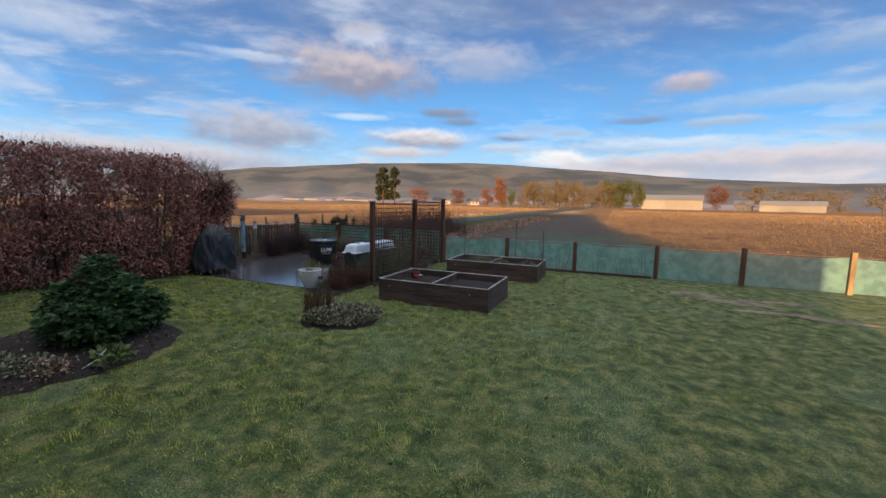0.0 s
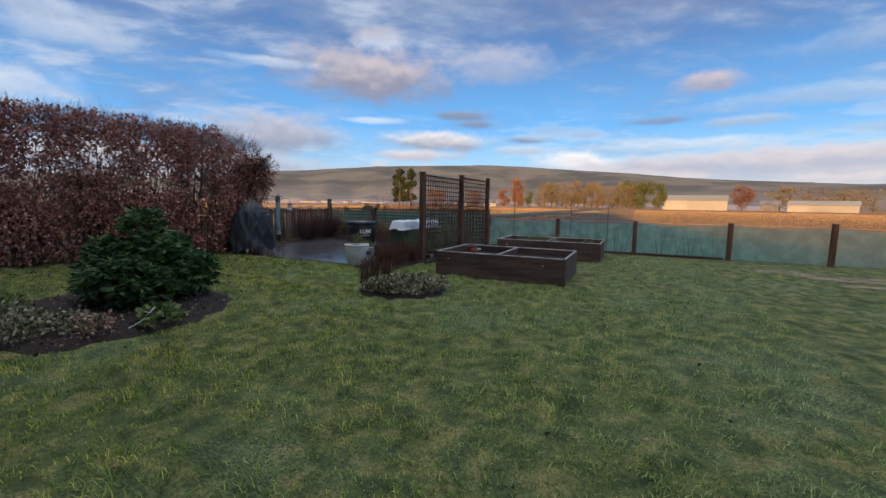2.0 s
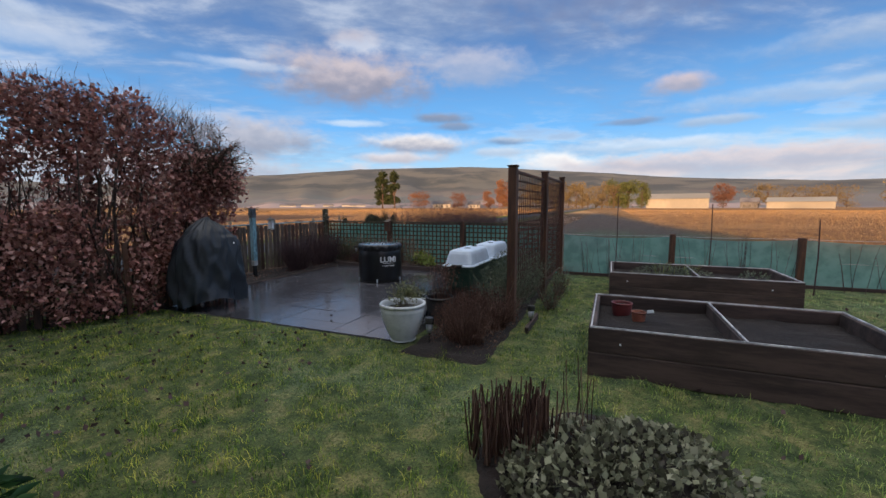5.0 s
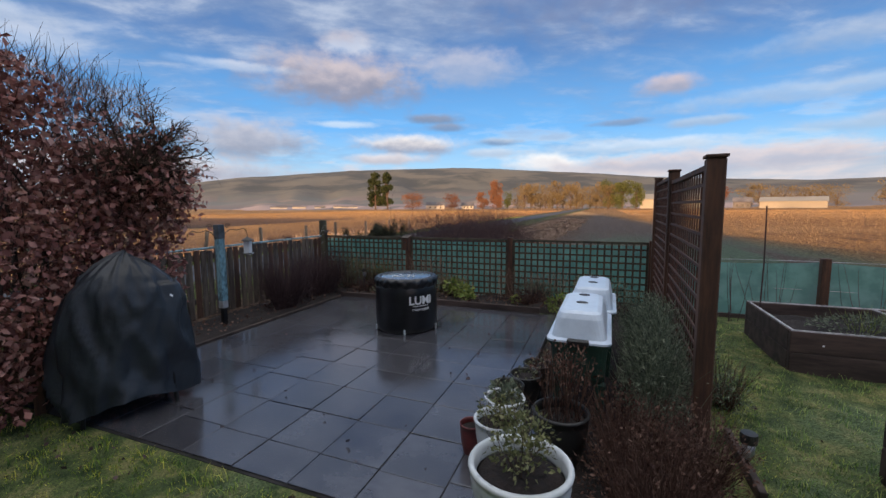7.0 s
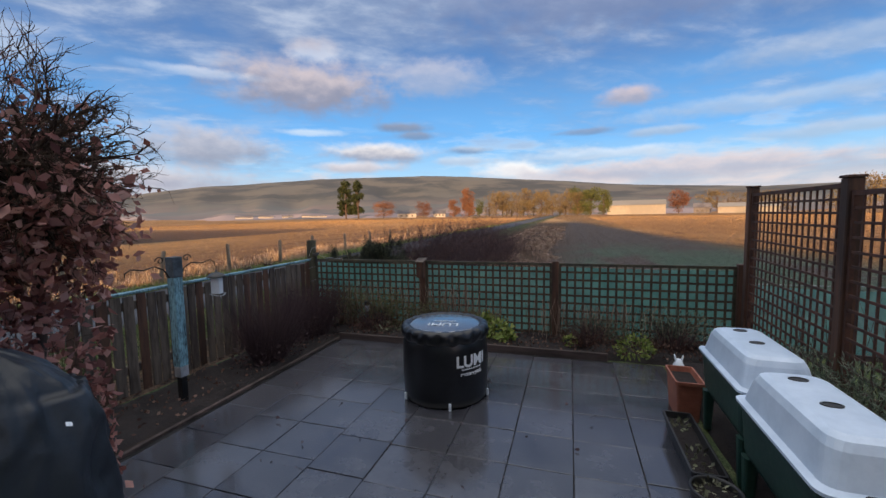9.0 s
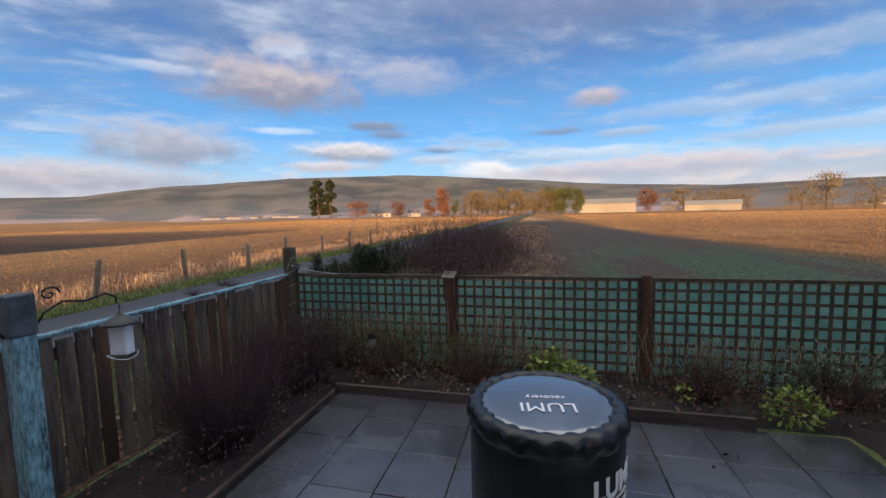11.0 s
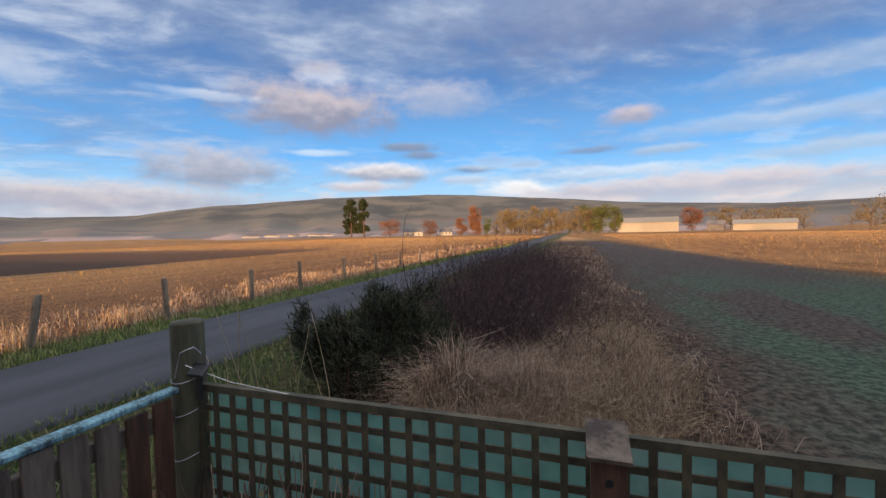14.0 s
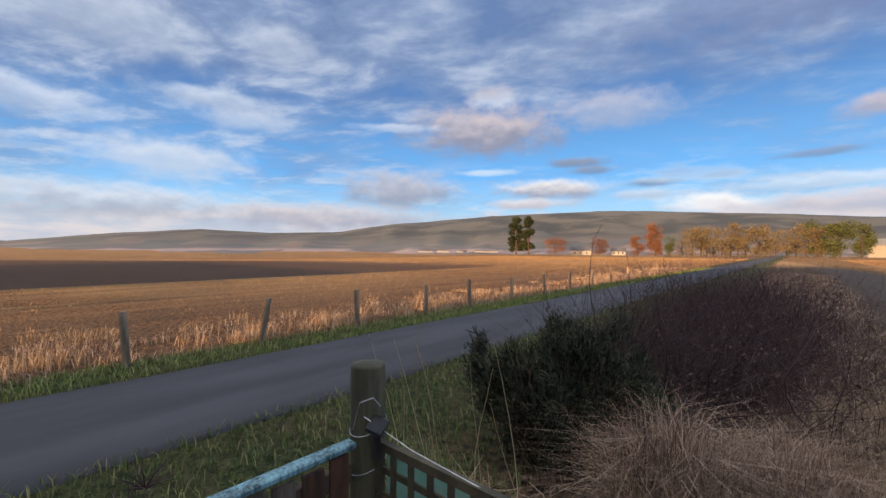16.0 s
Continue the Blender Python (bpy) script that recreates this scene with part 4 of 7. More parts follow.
copper = foliage("dry copper beech leaf", [(0.15, (0.10, 0.036, 0.033)), (0.42, (0.30, 0.120, 0.100)), (0.72, (0.50, 0.25, 0.21)), (1.0, (0.66, 0.43, 0.37))])
twig_brown = foliage("brown twig", [(0.2, (0.035, 0.022, 0.018)), (0.8, (0.11, 0.075, 0.055))], 0.9, 0.1, 0)
bark_grey = foliage("grey twig", [(0.2, (0.045, 0.034, 0.030)), (0.8, (0.13, 0.10, 0.085))], 0.9, 0.1, 0)
leaf_green = foliage("glossy evergreen leaf", [(0.15, (0.008, 0.024, 0.010)), (0.5, (0.026, 0.072, 0.024)), (0.8, (0.075, 0.150, 0.045)), (1.0, (0.17, 0.25, 0.09))], 0.5, 0.3)
leaf_lime = foliage("pale green leaf", [(0.15, (0.08, 0.12, 0.02)), (0.6, (0.22, 0.27, 0.06)), (1.0, (0.42, 0.44, 0.14))], 0.5)
leaf_sedum = foliage("frosted rosette leaf", [(0.15, (0.030, 0.024, 0.018)), (0.45, (0.11, 0.11, 0.068)), (0.75, (0.29, 0.30, 0.19)), (1.0, (0.50, 0.47, 0.35))], 0.6)
leaf_grey = foliage("grey-green sprig", [(0.15, (0.045, 0.060, 0.042)), (0.6, (0.15, 0.18, 0.12)), (1.0, (0.30, 0.33, 0.24))], 0.7)
leaf_mid = foliage("crinkled pale leaf", [(0.15, (0.035, 0.065, 0.018)), (0.6, (0.11, 0.16, 0.05)), (1.0, (0.24, 0.29, 0.11))], 0.55)
stem_red = foliage("dead red-brown stem", [(0.15, (0.045, 0.026, 0.022)), (0.7, (0.16, 0.090, 0.070)), (1.0, (0.32, 0.22, 0.17))], 0.85, 0.1)
gorse_green = foliage("dark gorse spine", [(0.15, (0.010, 0.013, 0.009)), (0.6, (0.044, 0.050, 0.030)), (1.0, (0.13, 0.125, 0.075))], 0.7, 0.2, 0.1)
bramble_dark = foliage("dark bramble stem", [(0.1, (0.028, 0.016, 0.018)), (0.8, (0.095, 0.060, 0.060))], 0.8, 0.2, 0)
straw = foliage("bleached dry grass", [(0.1, (0.16, 0.10, 0.06)), (0.5, (0.36, 0.25, 0.15)), (1.0, (0.62, 0.50, 0.34))], 0.8, 0.15)
straw_dark = foliage("brown dead grass", [(0.1, (0.050, 0.031, 0.025)), (0.55, (0.26, 0.170, 0.125)), (1.0, (0.66, 0.52, 0.40))], 0.8, 0.15)
stubble_mat = foliage("cut straw", [(0.1, (0.15, 0.085, 0.04)), (0.6, (0.34, 0.21, 0.095)), (1.0, (0.52, 0.37, 0.19))], 0.8, 0.15)
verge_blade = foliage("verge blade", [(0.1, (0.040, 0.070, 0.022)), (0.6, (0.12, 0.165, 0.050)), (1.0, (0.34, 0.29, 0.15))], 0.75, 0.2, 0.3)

def lawn_blades():
    m = bpy.data.materials.new("mottled lawn blade")
    m.use_nodes = True
    n = Nodes(m.node_tree)
    isl = n.add("ShaderNodeNewGeometry").outputs["Random Per Island"]
    co = n.add("ShaderNodeTexCoord").outputs["Object"]
    big = n.noise(co, 0.7, 4, 0.6)
    mid = n.noise(n.stretch(co, 0.8, 1.4, 1), 5.2, 5, 0.66)
    sep = n.add("ShaderNodeSeparateXYZ")
    n.link(co, sep.inputs[0])
    f = n.math("ADD", n.math("MULTIPLY", isl, 0.24), n.math("MULTIPLY", mid, 0.80))
    c = n.ramp(f, [(0.36, (0.018, 0.050, 0.012)), (0.46, (0.080, 0.155, 0.022)), (0.55, (0.230, 0.320, 0.042)), (0.66, (0.58, 0.53, 0.10))])
    # mossy brown patches, and frost towards the open side
    moss = n.math("MULTIPLY", n.smooth(n.noise(co, 0.9, 5, 0.65), 0.50, 0.64), n.smooth(isl, 0.15, 0.7))
    c = n.mix(n.math("MULTIPLY", moss, 0.5), c, (0.27, 0.22, 0.06))
    frost = n.math("ADD", n.smooth(n.math("ADD", sep.outputs[0], n.math("MULTIPLY", sep.outputs[1], 0.35)), 0.0, 7.0, 0.0, 0.70), n.math("MULTIPLY", n.smooth(big, 0.46, 0.70), 0.28))
    c = n.mix(n.math("MULTIPLY", frost, n.smooth(mid, 0.36, 0.56, 0.25, 1.0)), c, n.mix(isl, (0.11, 0.22, 0.08), (0.40, 0.56, 0.27)))
    b = n.add("ShaderNodeBsdfPrincipled", Roughness=0.75)
    b.inputs["Specular IOR Level"].default_value = 0.2
    n.link(c, b.inputs["Base Color"])
    t = n.add("ShaderNodeBsdfTranslucent")
    n.link(c, t.inputs["Color"])
    s = n.add("ShaderNodeMixShader", Fac=0.3)
    n.link(b.outputs[0], s.inputs[1])
    n.link(t.outputs[0], s.inputs[2])
    out = n.add("ShaderNodeOutputMaterial")
    n.link(s.outputs[0], out.inputs[0])
    return m


grass_blade = lawn_blades()
# shoots of the hedge top: pink of the low sun put into their colour
twig_sunlit = foliage("shoot tinted rosy as if sunlit", [(0.2, (0.10, 0.050, 0.042)), (0.8, (0.32, 0.19, 0.16))], 0.8, 0.15, 0)
HEDGE = [(-2.75, -0.55), (-3.5, -1.55), (-5.8, -3.3), (-9.5, -6.1)]


def along(line, s):
    """The points at the shares s of a line, and the way across it."""
    p = np.array(line, float)
    seg = np.linalg.norm(np.diff(p, axis=0), axis=1)
    cum = np.r_[0, np.cumsum(seg)] / seg.sum()
    x, y = np.interp(s, cum, p[:, 0]), np.interp(s, cum, p[:, 1])
    i = np.clip(np.searchsorted(cum, s) - 1, 0, len(seg) - 1)
    d = np.diff(p, axis=0)[i] / seg[i][:, None]
    return np.stack([x, y], 1), np.stack([-d[:, 1], d[:, 0]], 1), seg.sum()


def build_hedge():
    rng = np.random.default_rng(11)
    h = thing("beech_hedge", pose(0, 0, 0), "tall clipped beech hedge keeping its dry copper leaves", "hedge")
    half = 0.62

    def inside(n, shell):
        s = rng.uniform(-0.03, 1, n)
        base, across, _ = along(HEDGE, np.clip(s, 0, 1))
        w = rng.uniform(-1, 1, n)
        w = np.sign(w) * np.abs(w) ** shell
        z = rng.uniform(0.02, 1, n) ** 0.9
        z = np.where(rng.random(n) < 0.12, rng.uniform(0.93, 1.02, n), z)
        rounding = np.sqrt(np.clip(1 - np.clip((z - 0.72) / 0.30, 0, 1) ** 2, 0, 1))
        end = np.clip(s / 0.06, 0, 1)
        wide = half * (0.35 + 0.65 * rounding) * (0.32 + 0.68 * np.sqrt(np.clip(end + 0.15, 0, 1)))
        lump = np.array([0.12 * noise.noise(Vector((x * 1.3, y * 1.3, q * 2.5))) for x, y, q in zip(base[:, 0], base[:, 1], z)])
        xy = base + across * (w * (wide + lump))[:, None]
        d0 = np.array(HEDGE[0]) - np.array(HEDGE[1])
        d0 = d0 / np.linalg.norm(d0)
        xy += np.where(s < 0, -s * 11, 0)[:, None] * d0
        return np.c_[xy, z * np.interp(s, [0, 0.10, 0.32], [2.78, 2.90, 2.95])], across * np.sign(w)[:, None], s, z

    p, out, s, z = inside(190000, 0.4)
    thin = np.array([0.65 * noise.noise(Vector((x * 1.8, y * 1.8, q * 1.5 + 7))) + 0.5 * noise.noise(Vector((x * 5, y * 5, q * 5))) for x, y, q in p])
    bare = np.clip((z - 0.66) / 0.2, 0, 1) * np.clip((0.10 - s) / 0.06, 0, 1)
    top_bare = np.clip((z - 0.86) / 0.1, 0, 1)
    window = np.clip((z - 0.40) / 0.1, 0, 1) * np.clip((0.84 - z) / 0.1, 0, 1) * np.clip((s - 0.08) / 0.08, 0, 1)
    keep = (rng.random(len(p)) > 0.12 + 0.70 * bare + 0.7 * top_bare) & (thin > -0.24 + 0.02 + 0.20 * window)
    p, out = p[keep], out[keep]
    stuff_part("foliage", leaf_mesh("foliage", rng, p, 0.062, np.c_[out * 0.5, np.full(len(p), -0.5)], 1.0, 0.62), copper, h, "dry copper-brown beech leaves")
    p, out, s, z = inside(9000, 0.6)
    m, _ = twig_mesh("brushwood", rng, p - np.c_[out * 0.1, np.full(len(p), 0.1)], np.c_[out * 0.9, np.full(len(p), 0.9)], rng.uniform(0.15, 0.4, len(p)), 0.0035, 3, 0.3, 0.12)
    stuff_part("brushwood", m, twig_brown, h, "bare brown twigs")
    n = 5200
    sk = rng.uniform(0.0, 1, n)
    base, across, _ = along(HEDGE, sk)
    q = np.c_[base + across * rng.normal(size=n)[:, None] * 0.27, rng.uniform(-0.5, -0.12, n) + np.interp(sk, [0, 0.10, 0.32], [2.78, 2.90, 2.97])]
    m, _ = twig_mesh("top_growth", rng, q, np.c_[rng.normal(size=(n, 2)) * 0.6, np.ones(n)], rng.uniform(0.12, 0.36, n), 0.0034, 4, 0.32, 0.05)
    stuff_part("top_growth", m, twig_sunlit, h, "fine brown shoot tips with rosy sunlight in their colour")
    # the bare rounded crown at the end of the hedge: limbs that fan out of one trunk, each tipped with fine twigs
    c = np.array([-2.52, -0.78, 1.95])
    n = 150
    d = unit(rng.normal(size=(n, 3)) * (1, 1, 0.8) + (0.15, 0.15, 0.25))
    reach = (0.48 + 0.26 * np.clip(d[:, 2], 0, 1)) * rng.uniform(0.8, 1.0, n)
    m, limbs = twig_mesh("crown_limbs", rng, c + d * 0.06, d, reach, rng.uniform(0.006, 0.013, n), 8, 0.20, 0.0, 5, 0.35)
    stuff_part("crown_growth", m, twig_brown, h)
    ends = limbs[:, 3:].reshape(-1, 3)
    for n, lo, hi, thick in ((1100, 0.10, 0.22, 0.0040), (3400, 0.06, 0.14, 0.0028)):
        q = ends[rng.integers(0, len(ends), n)]
        d = unit(q - c)
        m, tw = twig_mesh("crown_twigs", rng, q, d + rng.normal(size=(n, 3)) * 0.75 + (0, 0, -0.05), rng.uniform(lo, hi, n), thick, 5, 0.38, -0.01)
        stuff_part("crown_growth", m, twig_brown, h)
        ends = np.r_[ends, tw[:, 2:5].reshape(-1, 3)]
        ends = ends[np.linalg.norm((ends - c) / (1, 1, 1.35), axis=1) < 0.66]
    q = ends[rng.integers(0, len(ends), 5200)] + rng.normal(size=(5200, 3)) * 0.06
    q = q[(q[:, 2] < 1.86 + rng.normal(size=5200) * 0.18) | (rng.random(5200) < 0.05)]
    stuff_part("crown_foliage", leaf_mesh("crown_foliage", rng, q, 0.062, (0, 0, -0.5), 1.0, 0.62), copper, h, "dry copper-brown beech leaves")
    st = np.array([(-2.52, -0.80, 0.0), (-2.75, -0.95, 0.0), (-3.05, -1.15, 0.0), (-3.45, -1.5, 0.0)])
    m, _ = twig_mesh("trunk_growth", rng, st, np.array([(0.02, 0.02, 1.0), (-0.05, 0, 1), (0.06, 0.0, 1), (0, 0.04, 1)]), np.array([1.95, 2.3, 2.3, 2.4]), np.array([0.034, 0.026, 0.03, 0.028]), 7, 0.07, 0.05, 7, 0.45)
    stuff_part("stem_growth", m, bark_grey, h)
    n = 190
    s = rng.uniform(0, 1, n)
    base, across, _ = along(HEDGE, s)
    st = np.c_[base + rng.normal(size=(n, 2)) * 0.12, np.full(n, -0.05)]
    m, _ = twig_mesh("trunk_growth", rng, st, np.c_[rng.normal(size=(n, 2)) * 0.12, np.ones(n)], rng.uniform(1.7, 2.55, n), rng.uniform(0.008, 0.026, n), 7, 0.12, 0.25, 6, 0.25)
    stuff_part("stem_growth", m, bark_grey, h)
    # the old paling at the foot of the hedge
    f = thing("hedge_paling", pose(0, 0, 0), "dark old paling fence under the beech hedge", "fence")
    me = solid((-0.032, 0.032, -0.008, 0.008, 0.02, 0.98), bevel=0.002)
    me = mesh_of("pale", me)
    me.materials.append(wood_dark)
    _, _, total = along(HEDGE, np.array([0.5]))
    for k in range(int(total / 0.125)):
        sk = k * 0.125 / total
        b, ac, _ = along(HEDGE, np.array([sk]))
        o = new("pale", me)
        o.parent = f
        q = b[0] + ac[0] * 0.40
        o.location = (q[0], q[1], 0)
        o.rotation_euler = (0, 0, math.atan2(-ac[0][0], ac[0][1]) + random.uniform(-0.1, 0.1))


def clump(name, m, label, category, lumps, n, size, leaf, seed=0, twigs=0, twig=None, group="", aspect=0.5, spread=0.8, shell=0.35, twig_len=0.6, twig_r=0.004, facing=0.9):
    """A shrub made of lumps (x, y, z, rx, ry, rz): leaves near the lumps' skins, stems from the foot."""
    rng = np.random.default_rng(seed)
    t = thing(name, m, label, category, group)
    if n:
        w = np.array([(l[3] * l[4] * l[5]) ** (2 / 3) for l in lumps])
        pick = rng.choice(len(lumps), n, p=w / w.sum())
        L = np.array(lumps)[pick]
        d = unit(rng.normal(size=(n, 3)))
        r = 1 - shell * rng.random(n) ** 1.5
        bumpy = np.array([1 + 0.22 * noise.noise(Vector(q * 2.2) + Vector((seed, 0, 0))) for q in d])
        p = L[:, :3] + d * L[:, 3:] * (r * bumpy)[:, None]
        keep = p[:, 2] > 0.01
        stuff_part("foliage", leaf_mesh("foliage", rng, p[keep], size, d[keep] * facing + (0, 0, 0.2), spread, aspect), leaf, t)
    if twigs:
        pick = rng.integers(0, len(lumps), twigs)
        L = np.array(lumps)[pick]
        a = rng.uniform(0, 2 * np.pi, twigs)
        foot = np.c_[L[:, 0] + np.cos(a) * L[:, 3] * 0.4 * rng.random(twigs), L[:, 1] + np.sin(a) * L[:, 4] * 0.4 * rng.random(twigs), np.maximum(0, L[:, 2] - L[:, 5])]
        way = np.c_[np.cos(a) * 0.45, np.sin(a) * 0.45, np.full(twigs, 1.0)]
        mm, _ = twig_mesh("stem_growth", rng, foot, way, twig_len * rng.uniform(0.6, 1.1, twigs), twig_r, 4, 0.14, 0.05)
        stuff_part("stem_growth", mm, twig or twig_brown, t)
    return t


def soil_bed(name, cx, cy, rx, ry, h, label, seed=0, turn=0, square=False, mat=None):
    """A low mound of earth with an uneven edge."""
    bm = bmesh.new()
    rings, n = 9, 56
    rows = []
    for k in range(rings + 1):
        f = k / rings
        row = []
        for i in range(n):
            a = 2 * math.pi * i / n
            sq = 1 / max(abs(math.cos(a)), abs(math.sin(a))) if square else 1 + 0.07 * noise.noise(Vector((math.cos(a) * 1.7, math.sin(a) * 1.7, seed)))
            if square:
                sq = min(sq, 1.38)
            x, y = rx * f * sq * math.cos(a), ry * f * sq * math.sin(a)
            z = h * (1 - f ** 5) + 0.03 * noise.noise(Vector((x * 7, y * 7, seed))) * (1 - f ** 8) - (0.03 if k == rings else 0)
            row.append(bm.verts.new((x, y, z)))
        rows.append(row)
    for a, b in zip(rows[1:], rows[2:]):
        for i in range(n):
            bm.faces.new((a[i], a[(i + 1) % n], b[(i + 1) % n], b[i]))
    bm.faces.new(rows[1])
    for v in rows[0]:
        bm.verts.remove(v)
    ob = part(name, bm, mat or soil, smooth=True)
    ob.matrix_world = pose(cx, cy, 0, 0, 0, turn)
    return tagged(ob, label, "soil bed")


def litter(name, rng_seed, cx, cy, rx, ry, n, z, mat, label, size=0.04, turn=0.0):
    rng = np.random.default_rng(rng_seed)
    a, r = rng.uniform(0, 2 * np.pi, n), np.sqrt(rng.random(n))
    c, s = math.cos(radians(turn)), math.sin(radians(turn))
    x, y = np.cos(a) * r * rx, np.sin(a) * r * ry
    p = np.c_[cx + x * c - y * s, cy + x * s + y * c, np.full(n, z) + rng.random(n) * 0.02]
    me = leaf_mesh(name, rng, p, size, None, 1.0, 0.7)
    me.materials.append(mat)
    return tagged(new(name, me), label, "leaf litter", "", "stuff")


build_hedge()
# the evergreen shrub in its round bed
soil_bed("shrub_bed", -1.95, -6.78, 1.25, 1.32, 0.09, "dark earth bed with a clean curved edge, round an evergreen shrub", 3)
def layered_shrub():
    """Drooping whorls of narrow leaves in layers on a cone of lumps, over a frame of stems."""
    rng = np.random.default_rng(21)
    t = thing("evergreen_shrub", pose(-1.76, -6.46, 0.02), "broad rounded evergreen shrub with layered drooping leaf whorls, in a bed", "shrub")
    lumps = np.array([(0.05, 0, 0.36, 0.62, 0.66, 0.36), (0.34, 0.22, 0.34, 0.36, 0.40, 0.30), (-0.30, 0.1, 0.30, 0.38, 0.45, 0.27), (0.15, -0.4, 0.34, 0.45, 0.38, 0.30),
                      (0.02, 0.05, 0.86, 0.22, 0.22, 0.26), (0.28, -0.12, 0.62, 0.28, 0.28, 0.24), (-0.26, -0.1, 0.58, 0.26, 0.28, 0.22), (0.1, 0.3, 0.62, 0.26, 0.24, 0.22)])
    n = 1050
    w = (lumps[:, 3] * lumps[:, 4] * lumps[:, 5]) ** (2 / 3)
    L = lumps[rng.choice(len(lumps), n, p=w / w.sum())]
    d = unit(rng.normal(size=(n, 3)) + (0, 0, 0.35))
    c = L[:, :3] + d * L[:, 3:] * (1 - 0.5 * rng.random(n) ** 1.6)[:, None]
    c = c[c[:, 2] > 0.06]
    k = 11
    a = rng.uniform(0, 2 * np.pi, (len(c), 1)) + np.arange(k)[None] * 2 * np.pi / k
    out = unit(c - (0, 0, 0.2))[:, None] * 0.55 + np.stack([np.cos(a), np.sin(a), rng.uniform(-0.75, 0.1, a.shape)], -1)
    pts = np.repeat(c, k, 0) + out.reshape(-1, 3) * 0.008
    stuff_part("foliage", leaf_mesh("foliage", rng, pts, 0.092, out.reshape(-1, 3), 0.16, 0.36, 0.4), leaf_green, t)
    foot = rng.normal(size=(160, 3)) * (0.12, 0.12, 0)
    tips = c[rng.integers(0, len(c), 160)]
    m, _ = twig_mesh("stem_growth", rng, foot, tips - foot, np.linalg.norm(tips - foot, axis=1), 0.006, 4, 0.06, 0.0)
    stuff_part("stem_growth", m, twig_brown, t)
    m, _ = twig_mesh("bud_growth", rng, c[:500], unit(c[:500]) + (0, 0, 0.6), 0.035, 0.004, 2, 0.1, 0)
    stuff_part("bud_growth", m, leaf_mid, t, "pale green leaf buds")


layered_shrub()
clump("primrose_plant", pose(-1.02, -7.40, 0.06), "low clump of pale green crinkled leaves in the shrub bed", "plant", [(0, 0, 0.05, 0.17, 0.17, 0.10), (-0.10, 0.10, 0.05, 0.13, 0.13, 0.08)], 300, 0.075, leaf_mid, 22, aspect=0.6)
for _x, _y, _r, _n, _s, _m in ((-1.72, -7.62, 0.26, 900, 23, leaf_sedum), (-2.2, -7.55, 0.30, 1100, 27, leaf_sedum), (-2.7, -7.3, 0.30, 1000, 28, leaf_sedum), (-1.98, -7.85, 0.22, 700, 29, leaf_sedum), (-1.42, -7.72, 0.17, 420, 30, straw_dark), (-2.95, -6.9, 0.26, 700, 33, leaf_mid)):
    clump("rosette_plant", pose(_x, _y, 0.05), "low mound of frosted leaf rosettes in the shrub bed" if _m is leaf_sedum else "low mound of dull brownish leaves in the shrub bed", "plant", [(0, 0, 0.03, _r, _r * 0.85, 0.15), (_r * 0.5, -0.04, 0.03, _r * 0.5, _r * 0.5, 0.11)], _n, 0.042, _m, _s, aspect=0.6)
litter("bed_litter", 34, -1.9, -7.0, 1.2, 1.3, 1500, 0.07, bramble_dark, "dark rotting leaves and bark chips on the earth of the shrub bed", 0.03)
litter("bed_litter", 5, -1.7, -6.9, 1.0, 1.3, 260, 0.08, straw_dark, "dead leaves on the earth of the shrub bed", 0.035)
# the small round bed
soil_bed("flower_bed", 1.32, -5.60, 0.70, 0.68, 0.06, "small round bed of dark earth in the lawn", 5, 20)
clump("sedum_clump", pose(1.40, -5.68, 0.05), "dense low mat of pale fleshy rosettes in the small round bed", "plant", [(-0.02, -0.04, 0.02, 0.60, 0.48, 0.14), (-0.25, -0.14, 0.02, 0.36, 0.35, 0.12), (0.2, 0.1, 0.02, 0.36, 0.3, 0.12)], 6000, 0.046, leaf_sedum, 24, aspect=0.75, shell=0.2)


def cut_stems(name, m, label, n, rx, ry, h, seed, mat=stem_red, r=0.005, lean=0.08):
    rng = np.random.default_rng(seed)
    t = thing(name, m, label, "plant")
    a, q = rng.uniform(0, 2 * np.pi, n), np.sqrt(rng.random(n))
    p = np.c_[np.cos(a) * q * rx, np.sin(a) * q * ry, np.zeros(n)]
    mm, _ = twig_mesh("stem_growth", rng, p, np.c_[rng.normal(size=(n, 2)) * lean, np.ones(n)], h * rng.uniform(0.75, 1.05, n), r, 3, 0.05, 0.1, 4, 0.8)
    stuff_part("stem_growth", mm, mat, t)
    return t


cut_stems("cut_stems", pose(0.92, -5.38, 0.04), "clump of cut dead brown stems in the small round bed", 170, 0.26, 0.17, 0.36, 25)
cut_stems("thin_stems", pose(1.36, -5.32, 0.04), "few thin upright dead stems in the small round bed", 9, 0.12, 0.1, 0.52, 26, r=0.003)


